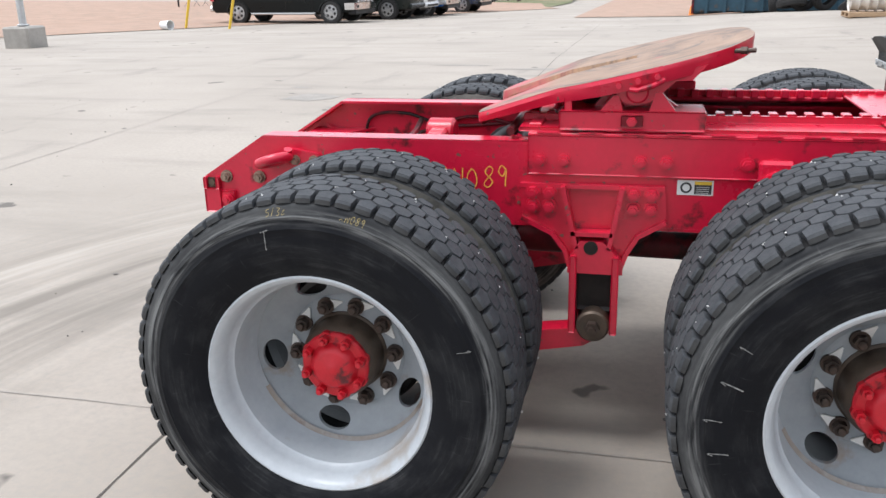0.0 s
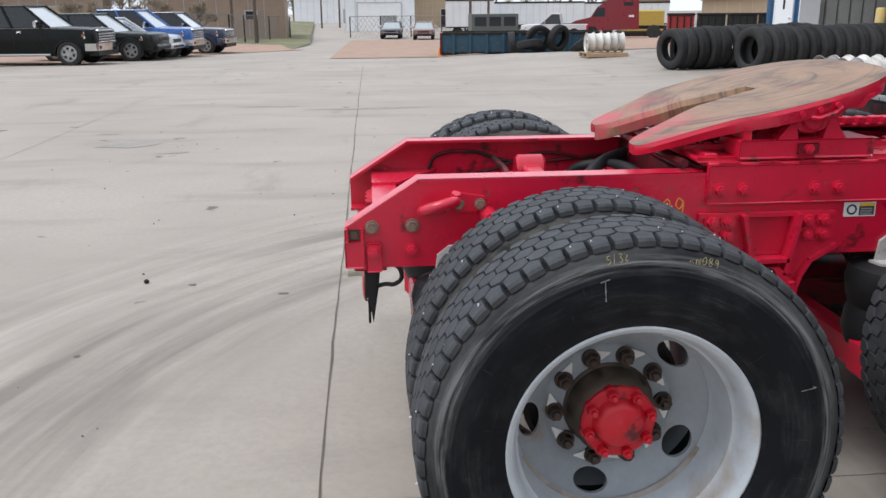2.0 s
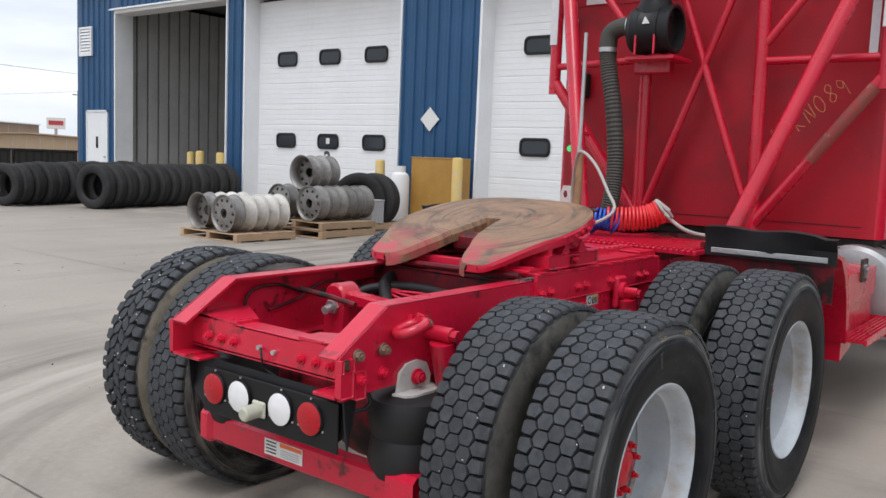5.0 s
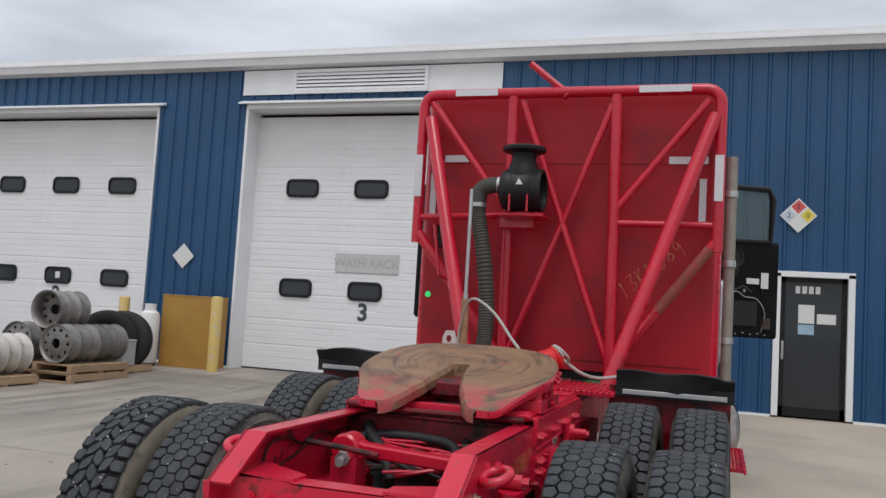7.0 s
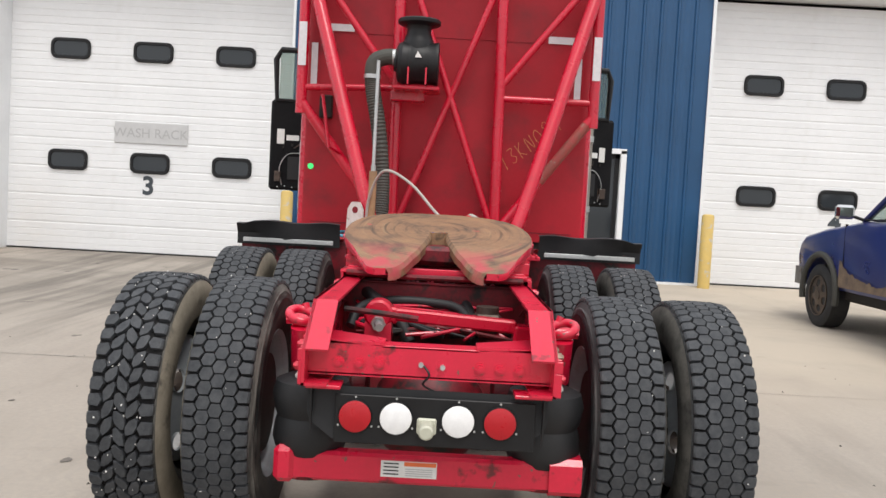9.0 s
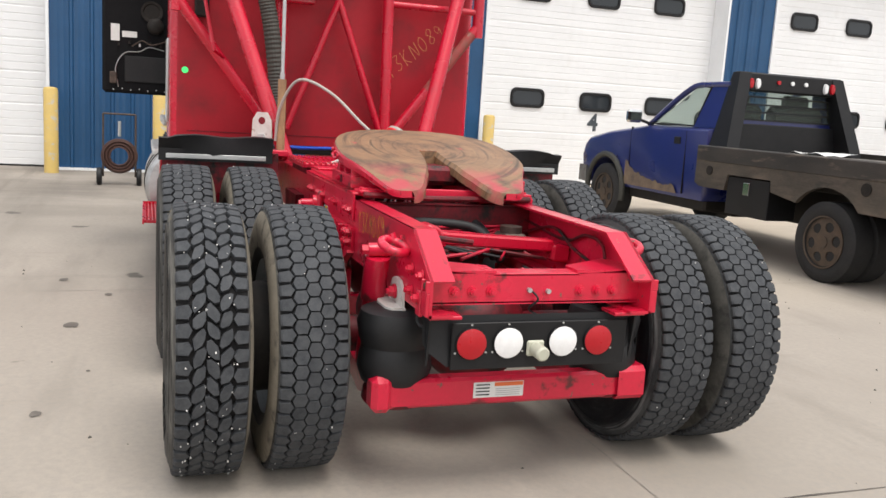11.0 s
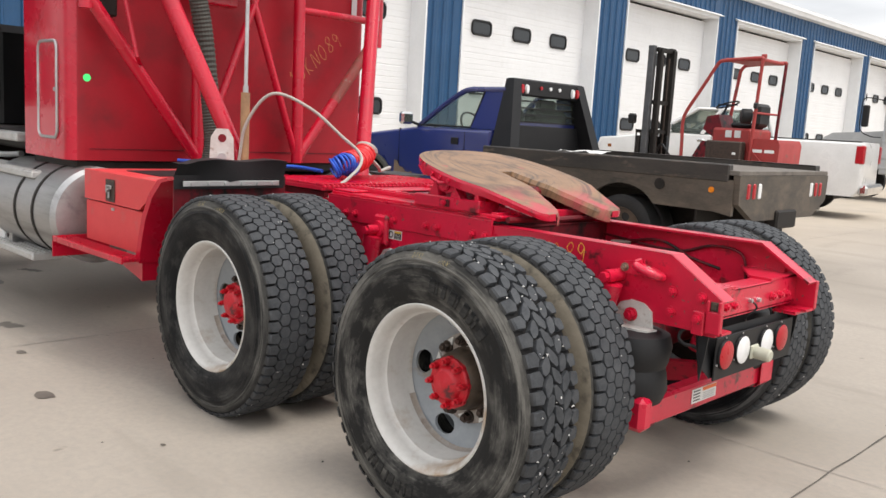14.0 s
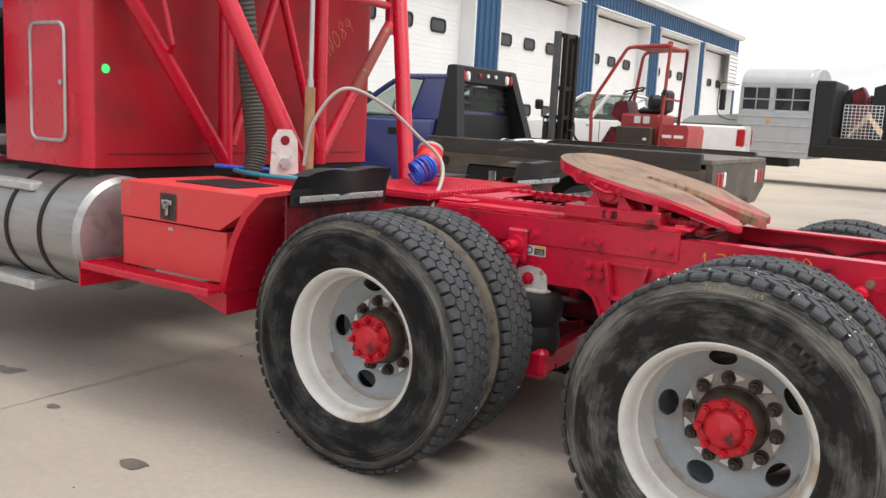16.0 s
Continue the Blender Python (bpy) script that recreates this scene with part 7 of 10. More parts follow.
        part("inner_recess", B().box(4.648, 4.66, s * 1.16, s * 1.50, 1.50, 1.72, 0.01), BLACK, d)
        for k in range(5):
            part("clip", B().box(4.640, 4.656, s * (1.20 + 0.085 * k), s * (1.215 + 0.085 * k), 1.80 + 0.02 * (k % 2), 1.825 + 0.02 * (k % 2)), GALV if k == 2 else DARK, d)
        part("loose_wire", B().tube(curve_pts([(4.64, s * 1.16, 1.86), (4.62, s * 1.28, 1.82), (4.63, s * 1.36, 1.85), (4.62, s * 1.44, 1.80)], 6), 0.006, 6), NUT, d)
        # fender and bonnet side
        part("bonnet_side", B().prism([(5.1, 1.25), (5.1, 1.75), (7.2, 1.5), (7.25, 0.7), (6.9, 0.6), (6.65, 0.95), (6.05, 1.12), (5.6, 0.98), (5.45, 1.05)], s * 0.62, s * 0.95, "y"), DARK, TRUCK)
        # steer wheel
        w = part("wheel", B().cyl((AX_S, s * 0.93, RAD), (AX_S, s * 0.94, RAD), 0.05), DARK, TRUCK)
        m = Matrix.Translation((AX_S, s * 1.03, RAD)) @ (Matrix.Identity(4) if s > 0 else pose(0, 0, 0, 0, 0, 180))
        part("tyre", TYRE_HEX[0][0], RUBBER, w, m=m)
        gr = B()
        for c in (-0.09, -0.045, 0.0, 0.045, 0.09):
            gr.lathe([(c - 0.018, 0.500), (c - 0.018, 0.514), (c + 0.018, 0.514), (c + 0.018, 0.500)], 72, "y", caps=False)
        part("tread", gr, TREAD, w, m=m)
        dsk = disc_with_holes(0.13, 0.285, 0.06, 0.09, 10, 0.225, 0.02, 0.02)
        part("disc", dsk, HUBST, w, "rusty brown steer wheel disc", m=m)
        hb = B().lathe([(0.05, 0.13), (0.10, 0.10), (0.17, 0.085), (0.20, 0.06)], 24, "y")
        for k in range(10):
            a = 2 * math.pi * k / 10
            hb.cyl((0.143 * math.cos(a), 0.06, 0.143 * math.sin(a)), (0.143 * math.cos(a), 0.17, 0.143 * math.sin(a)), 0.017, 8)
        part("hub", hb, HUBST, w, m=m)
        # tank, straps, steps
        ty, tz, tr = s * 1.03, 0.755, 0.30
        part("fuel_tank", B().lathe([(3.13, 0.02), (3.135, 0.20), (3.15, 0.275), (3.18, tr), (4.29, tr), (4.32, 0.27), (4.34, 0.02)], 48, "x", centre=(0, ty, tz)), ALU, TRUCK, "dull brushed aluminium fuel tank")
        for x in (3.44, 3.74):
            part("tank_strap", B().lathe([(x, tr + 0.001), (x, tr + 0.006), (x + 0.03, tr + 0.006), (x + 0.03, tr + 0.001)], 48, "x", centre=(0, ty, tz), closed=True), DARK, TRUCK)
        for z, xa in ((0.995, 3.60), (0.465, 3.60)):
            part("step_board", B().box(xa, 5.06, ty + s * 0.06, ty + s * 0.25, z - 0.045, z, 0.008), STEPM, TRUCK, "ribbed aluminium step board")
            for k in range(5):
                part("step_rib", B().box(xa + 0.01, 5.05, ty + s * (0.075 + 0.037 * k), ty + s * (0.09 + 0.037 * k), z - 0.001, z + 0.007), STEPM, TRUCK)
        part("step_hanger", B().box(4.1, 4.16, ty + s * 0.1, ty + s * 0.2, 0.42, 0.75), ALU, TRUCK)
        part("side_panel", B().box(4.36, 5.02, s * 1.17, s * 1.20, 0.40, 0.95, 0.008), WHITE, TRUCK, "scuffed white panel ahead of the tank")
        # running gear seen under the open door
        part("cab_mount", B().box(5.05, 5.2, s * 0.70, s * 1.05, 0.95, 1.22, 0.03), DARK, TRUCK)
        part("brake_reservoir", B().lathe([(4.45, 0.02), (4.46, 0.09), (4.50, 0.12), (4.98, 0.12), (5.02, 0.09), (5.03, 0.02)], 24, "x", centre=(0, s * 0.92, 0.80)), DARK, TRUCK, "black air reservoir under the cab")
        part("sill_rail", B().box(4.1, 5.35, s * 1.08, s * 1.20, 1.16, 1.22, 0.012), STEPM, TRUCK, "scuffed bare sill under the door opening")
        part("coolant_pipe", B().tube(curve_pts([(5.35, s * 0.98, 1.45), (5.28, s * 1.06, 1.22), (5.10, s * 1.08, 1.08), (4.75, s * 1.10, 1.04), (4.4, s * 1.06, 1.06)], 8), 0.022, 10), GALV, TRUCK)
        part("wire_loom", B().tube(curve_pts([(5.4, s * 0.97, 1.60), (5.32, s * 1.03, 1.36), (5.2, s * 1.06, 1.25), (4.95, s * 1.10, 1.12)], 8), 0.014, 8), BLACK, TRUCK)
        part("steering_box", B().box(5.42, 5.62, s * 0.72, s * 0.98, 1.0, 1.3, 0.03).cyl((5.45, s * 0.98, 1.12), (5.45, s * 1.06, 1.12), 0.05, 14), NUT, TRUCK)


build_cab()


def build_fenders():
    for s in (1, -1):
        # quarter fender ahead of the forward wheels
        arc = [(1.80, 1.10), (1.95, 1.07), (2.05, 0.98), (2.12, 0.86), (2.16, 0.74), (2.19, 0.62)]
        b = B().sheet([[(x, s * 0.60, z) for x, z in arc], [(x, s * 1.245, z) for x, z in arc]])
        b.sheet([[(x + 0.006, s * 0.60, z + 0.004) for x, z in arc], [(x + 0.006, s * 1.245, z + 0.004) for x, z in arc]])
        b.sheet([[(x, s * 1.245, z) for x, z in arc], [(x + 0.03, s * 1.25, z + 0.012) for x, z in arc]])
        f = part("quarter_fender", b, RED, TRUCK, "red curved steel quarter fender")
        part("fender_back", B().box(1.83, 1.84, s * 0.58, s * 1.24, 0.86, 1.11, 0.002), RED_DARK, f)
        n = 14
        top = [1.195 + 0.006 * math.sin(k * 0.9) - (0.012 if k > 11 else 0) for k in range(n)]
        fl = B().sheet([[(1.79 + 0.012 * math.sin(k * 0.7), s * (0.62 + 0.64 * k / (n - 1)), 1.05) for k in range(n)], [(1.785 + 0.02 * math.sin(k * 0.7), s * (0.62 + 0.64 * k / (n - 1)), 1.12) for k in range(n)], [(1.76 + 0.02 * math.sin(k * 0.45), s * (0.62 + 0.64 * k / (n - 1)), top[k]) for k in range(n)], [(1.83 + 0.02 * math.sin(k * 0.45), s * (0.62 + 0.64 * k / (n - 1)), top[k] + 0.004) for k in range(n)]])
        part("rubber_flap", fl, BLACK, f, "black rubber flap with a wavy top edge")
        st = part("clamp_strip", B().box(1.772, 1.778, s * 0.66, s * 1.22, 1.065, 1.092, 0.002), GALV, f, "bare alloy clamping strip")
        for k in range(6):
            part("screw", B().cyl((1.772, s * (0.70 + 0.095 * k), 1.078), (1.766, s * (0.70 + 0.095 * k), 1.078), 0.008, 8), GALV, st)
        # locker box beside the frame
        y1 = s * 1.20
        if s > 0:
            lid = [(2.26, 0.895), (2.95, 0.895), (2.95, 1.065), (2.26 - 0.26, 1.065), (2.02, 1.04), (2.12, 0.98)]
            box = [(2.22, 0.655), (2.95, 0.655), (2.95, 0.885), (2.225, 0.885)]
        else:
            lid = [(2.28, 0.80), (2.95, 0.80), (2.95, 0.965), (2.28, 0.965)]
            box = [(2.22, 0.58), (2.95, 0.58), (2.95, 0.80), (2.24, 0.80)]
        t = part("battery_box", B().prism(box, s * 0.62, y1, "y"), RED_FADED if s > 0 else RED, TRUCK, "faded red side locker with a chrome latch")
        part("lid", B().prism(lid, s * 0.60, y1 + s * 0.012, "y"), RED_FADED if s > 0 else RED, t)
        lt = part("latch", B().box(2.545, 2.655, y1 + s * 0.012, y1 + s * 0.02, 0.905, 1.03, 0.004), NUT, t, "chrome T latch")
        part("latch_handle", B().box(2.565, 2.635, y1 + s * 0.02, y1 + s * 0.03, 0.975, 0.998, 0.004).box(2.59, 2.61, y1 + s * 0.02, y1 + s * 0.03, 0.925, 1.0, 0.004).cyl((2.60, y1 + s * 0.03, 0.97), (2.60, y1 + s * 0.04, 0.97), 0.012, 12), ALU, lt)
        part("catch", B().box(2.58, 2.61, y1, y1 + s * 0.006, 0.855, 0.870), GALV, t)
        part("grip_pad", B().box(2.35, 2.75, s * 0.75, s * 1.05, 1.066, 1.070), BLACK, t)
        # tread step in front of the locker
        g = B()
        for k in range(6):
            g.box(2.18, 3.10, s * (1.215 + 0.022 * k), s * (1.223 + 0.022 * k), 0.635, 0.648)
        for k in range(16):
            g.box(2.20 + 0.058 * k, 2.212 + 0.058 * k, s * 1.21, s * 1.335, 0.628, 0.640)
        g.box(2.18, 3.10, s * 1.335, s * 1.345, 0.622, 0.655, 0.002).box(3.09, 3.10, s * 1.0, s * 1.345, 0.53, 0.655)
        part("step_grating", g, RED, TRUCK, "red expanded metal step")
        part("step_bracket", B().prism([(2.20, 0.62), (2.46, 0.62), (2.42, 0.57), (2.20, 0.52)], s * 1.0, s * 1.22, "y"), RED, TRUCK)


build_fenders()


# ---- things in the yard by the building ----
def bollard(x, y, h, worn=1.0):
    z = height(x, y)
    b = thing("bollard", "chipped yellow concrete-filled steel bollard", "bollard", at=Matrix.Translation((x, y, z)), group="yellow bollards")
    part("post", B().lathe([(-0.02, 0.105), (h - 0.03, 0.105), (h, 0.092), (h + 0.012, 0.05), (h + 0.014, 0.001)], 28, "z"), BOLLY, b)


for _x, _y, _h in ((11.35, -4.62, 1.28), (10.1, 1.12, 1.42), (10.85, 7.85, 1.40), (11.25, 10.25, 1.28), (11.2, 15.7, 1.28), (11.2, 16.55, 1.30), (12.6, 18.9, 1.25), (11.2, 2.7, 1.30)):
    bollard(_x, _y, _h)

_pt = [(0.110, 0.305), (0.132, 0.34), (0.140, 0.39), (0.137, 0.44), (0.128, 0.475), (0.108, 0.500), (0.06, 0.508), (0.058, 0.498), (0.046, 0.498), (0.044, 0.509), (0.006, 0.511)]
SCRAP = to_mesh("scrap_tyre", B().lathe([(t, r) for t, r in _pt] + [(-t, r) for t, r in _pt[::-1]] + [(-0.10, 0.30), (-0.08, 0.42), (0.0, 0.475), (0.08, 0.42), (0.10, 0.30)], 44, "y", closed=True), OLDRUB, 40)


def scrap_tyre(x, y, z, yaw, lean=0.0, s=1.0, label="weathered bald truck tyre standing in a row"):
    ob = part("scrap_tyre", SCRAP, OLDRUB, m=Matrix.Translation((x, y, z)) @ pose(0, 0, 0, lean, random.uniform(0, 360), yaw) @ Matrix.Scale(s, 4))
    tagged(ob, label, "tyre", "scrap tyres")


for k in range(13):
    scrap_tyre(7.95 + 0.272 * k, 15.95 - 0.02 * k, 0.505 + height(7.95 + 0.272 * k, 15.9), 107 + random.uniform(-6, 6), random.uniform(-3, 3), random.uniform(0.96, 1.03))
for k in range(13):
    scrap_tyre(6.75 + 0.272 * k, 17.75, 0.50 + height(6.75 + 0.272 * k, 17.7), 107 + random.uniform(-7, 7), random.uniform(-4, 4), random.uniform(0.94, 1.03))

_rp = [(-0.115, 0.302), (-0.112, 0.308), (-0.104, 0.305), (-0.098, 0.285), (-0.05, 0.272), (0.0, 0.262), (0.06, 0.268), (0.098, 0.285), (0.104, 0.305), (0.112, 0.308), (0.115, 0.302), (0.104, 0.290), (0.09, 0.276), (0.0, 0.254), (-0.09, 0.276), (-0.104, 0.290)]
RIM_BARREL = B().lathe(_rp, 40, "y", closed=True)
_dk = disc_with_holes(0.085, 0.276, 0.098, 0.078, 10, 0.215, 0.026, 0.026)
_dk.lathe([(0.07, 0.082), (0.098, 0.080), (0.098, 0.0855)], 30, "y", caps=False)
for k in range(10):
    _a = 2 * math.pi * k / 10
    _dk.cyl((0.125 * math.cos(_a), 0.090, 0.125 * math.sin(_a)), (0.125 * math.cos(_a), 0.097, 0.125 * math.sin(_a)), 0.012, 8)
RIM_MESHES = {}
for _n, _mt in (("old", RIMOLD), ("white", RIMWH)):
    RIM_MESHES[_n] = (to_mesh("rim_barrel", RIM_BARREL, _mt), to_mesh("rim_disc", _dk, _mt))


def loose_rim(x, y, z, yaw, kind, turn=0.0, flip=False):
    t = thing("wheel_rim", "bare weathered grey steel truck rim on a pallet" if kind == "old" else "chalky white steel truck rim on a pallet", "rim", at=Matrix.Translation((x, y, z)) @ pose(0, 0, 0, 0, 0, yaw + (180 if flip else 0)) @ pose(0, 0, 0, 0, turn, 0), group="loose rims")
    part("barrel", RIM_MESHES[kind][0], RIMOLD, t)
    part("disc", RIM_MESHES[kind][1], RIMOLD, t)


def pallet(x0, y0, lx, ly, z0, yaw=0.0):
    p = thing("pallet", "raw softwood pallet under steel rims", "pallet", at=Matrix.Translation((x0, y0, z0)) @ pose(0, 0, 0, 0, 0, yaw), group="wooden pallets")
    for k in range(7):
        w = lx / 7
        part("deck_board", B().box(k * w + 0.012, (k + 1) * w - 0.012, 0, ly, 0.118, 0.138, 0.002), PALLET, p)
    for k in range(3):
        yy = k * (ly - 0.10) / 2
        part("stringer", B().box(0, lx, yy, yy + 0.09, 0.024, 0.118, 0.003), PALLET, p)
    for k in range(3):
        xx = k * (lx - 0.10) / 2
        part("base_board", B().box(xx, xx + 0.10, 0, ly, 0.0, 0.022, 0.002), PALLET, p)


pallet(6.12, 8.62, 1.25, 1.5, 0.0)
for k in range(4):
    loose_rim(6.30 + 0.235 * k, 9.72, 0.14 + 0.308, 90, "white" if k else "old", 40 * k, flip=(k == 0))
for k in range(5):
    loose_rim(6.27 + 0.235 * k, 9.02, 0.14 + 0.308, 90, "old" if k == 0 else "white", 25 * k)
for k in range(2):
    pallet(7.68, 8.30, 1.35, 1.45, 0.01 + 0.145 * k)
for k in range(6):
    loose_rim(7.80 + 0.225 * k, 8.66, 0.30 + 0.308, 90, "old", 33 * k)
for k in range(3):
    loose_rim(7.75 + 0.235 * k, 9.38, 0.30 + 0.308, 90, "old", 21 * k)
for k in range(3):
    loose_rim(8.02 + 0.225 * k, 9.10, 0.30 + 0.308 + 0.52, 90, "old", 50 * k, flip=True)
scrap_tyre(9.55, 9.22, 0.60, 112, 8, 1.05, "worn truck tyre leaning beside stacked rims")
scrap_tyre(9.85, 9.12, 0.60, 110, 8, 1.05, "worn truck tyre leaning beside stacked rims")
pallet(9.25, 8.65, 0.9, 1.0, 0.05)
_t = thing("cabinet", "small grey steel box on a pallet", "box", at=Matrix.Translation((9.3, 8.66, 0.19)))
part("body", B().box(0, 0.35, 0, 0.32, 0, 0.42, 0.01), GREYSIGN, _t)
part("lid", B().box(-0.01, 0.36, -0.01, 0.33, 0.42, 0.45, 0.008), GREYSIGN, _t)

_t = thing("gas_cylinder", "white upright propane cylinder with a collar", "gas bottle", at=Matrix.Translation((10.85, 9.32, 0.08)))
part("body", B().lathe([(0.06, 0.14), (0.07, 0.165), (0.12, 0.19), (0.95, 0.19), (1.03, 0.165), (1.08, 0.09), (1.09, 0.05)], 28, "z"), WHITE, _t)
part("foot_ring", B().lathe([(0.0, 0.16), (0.08, 0.16), (0.08, 0.15), (0.0, 0.15)], 28, "z", closed=True), NUT, _t)
part("collar", B().lathe([(1.05, 0.11), (1.20, 0.11), (1.20, 0.10), (1.05, 0.10)], 24, "z", closed=True), WHITE, _t)
part("valve", B().cyl((0, 0, 1.08), (0, 0, 1.17), 0.025, 10), NUT, _t)

_t = thing("steel_bin", "ochre painted sheet steel bin against the wall", "bin", at=Matrix.Translation((11.05, 8.05, 0.09)))
part("front", B().box(0.0, 0.012, 0.0, 1.15, 0.0, 1.38, 0.002), OCHRE, _t)
part("side", B().box(0.012, 0.5, 1.138, 1.15, 0.0, 1.38), OCHRE, _t)
part("side", B().box(0.012, 0.5, 0.0, 0.012, 0.0, 1.38), OCHRE, _t)
part("rim", B().tube([(0.0, 0.0, 1.38), (0.0, 1.15, 1.38), (0.5, 1.15, 1.38), (0.5, 0.0, 1.38)], 0.012, 6, loop=True), OCHRE, _t)

# hose reel cart and drums beyond the cab
_t = thing("hose_reel", "wheeled hose reel cart with coiled brown hose", "hose reel", at=Matrix.Translation((9.9, 1.68, height(9.9, 1.68))))
for s in (1, -1):
    part("cart_wheel", B().lathe([(-0.03, 0.06), (-0.035, 0.11), (-0.02, 0.125), (0.02, 0.125), (0.035, 0.11), (0.03, 0.06)], 20, "y", centre=(0, s * 0.27, 0.125)), BLACK, _t)
    part("upright", B().tube([(0.0, s * 0.22, 0.12), (0.05, s * 0.22, 0.7), (0.08, s * 0.22, 1.02)], 0.014, 8), NUT, _t)
part("handle", B().tube([(0.08, 0.22, 1.02), (0.08, -0.22, 1.02)], 0.014, 8), NUT, _t)
for k in range(9):
    part("hose_loop", B().tube([(0.0 + 0.016 * (k % 3 - 1), (0.13 + 0.014 * k) * math.cos(a), 0.42 + (0.13 + 0.014 * k) * math.sin(a)) for a in [2 * math.pi * i / 28 for i in range(28)]], 0.011, 6, loop=True), mat("brown_rubber_hose", (0.07, 0.03, 0.022), rough=0.6, bump=0.1) if k == 0 else bpy.data.materials["brown_rubber_hose"], _t)
part("gauge_post", B().cyl((0.06, 0, 0.7), (0.06, 0, 0.92), 0.022, 10), GALV, _t)
for _i, (_x, _y, _h, _c) in enumerate(((10.35, 0.52, 1.05, (0.02, 0.12, 0.035)), (10.55, -0.1, 1.08, (0.018, 0.10, 0.03)))):
    _t = thing("drum", "dark green steel drum by the wall", "drum", at=Matrix.Translation((_x, _y, height(_x, _y))), group="green drums")
    part("shell", B().lathe([(0, 0.30), (0.02, 0.31), (0.34, 0.305), (0.36, 0.318), (0.38, 0.305), (0.68, 0.305), (0.70, 0.318), (0.72, 0.305), (_h - 0.02, 0.31), (_h, 0.30)], 36, "z"), mat("green_drum_paint", _c, rough=0.4, scale=4, bump=0.05), _t)
_t = thing("locker", "narrow black steel post box beside the drums", "box", at=Matrix.Translation((10.3, 0.92, height(10.3, 0.92))))
part("body", B().box(-0.08, 0.08, -0.08, 0.08, 0, 0.98, 0.01), DARK, _t)


# ---- vehicles ----
def car_paint(name, c, coat=0.6, spec=0.5):
    return mat(name, c, tuple(x * 0.85 for x in c), rough=0.3, scale=2, fine=30, bump=0.0, coat=coat, spec=spec)


# pale base colour stands in for the sky reflected in the windscreen
WINDSCREEN = mat("sky_sheen_windscreen_glass", (0.30, 0.33, 0.33), (0.36, 0.39, 0.39), rough=0.08, bump=0.0, coat=1.0)
CARTYRE = to_mesh("tyre", B().lathe([(-0.10, 0.22), (-0.125, 0.28), (-0.12, 0.34), (-0.10, 0.375), (0.10, 0.375), (0.12, 0.34), (0.125, 0.28), (0.10, 0.22)], 36, "y"), OLDRUB, 40)
CARRIM = disc_with_holes(0.05, 0.235, 0.118, 0.10, 6, 0.15, 0.045, 0.05)
CARRIM.cyl((0, 0.1, 0), (0, 0.125, 0), 0.06, 16).lathe([(0.10, 0.235), (0.122, 0.245), (0.122, 0.23)], 36, "y", caps=False)
CARRIM = to_mesh("rim", CARRIM, ALU)
CHROME = mat("chrome", (0.75, 0.75, 0.75), rough=0.12, metal=1.0, bump=0)
AMBER = mat("amber_lens", (0.8, 0.25, 0.02), rough=0.25, bump=0)
DARKAMBER = mat("smoked_amber_lens", (0.30, 0.10, 0.02), rough=0.25, bump=0)


CARRIM_DARK = CARRIM.copy()
CARRIM_DARK.materials[0] = HUBST


def car_wheel(v, x, y, s, scale=1.0, rim=None):
    w = part("wheel", B().cyl((0, -0.08, 0), (0, -0.07, 0), 0.06), DARK, v, m=Matrix.Translation((x, y, 0.375 * scale)) @ pose(0, 0, 0, 0, 20 * x, 0 if s > 0 else 180) @ Matrix.Scale(scale, 4))
    part("tyre", CARTYRE, OLDRUB, w)
    part("rim", rim or CARRIM, ALU, w)


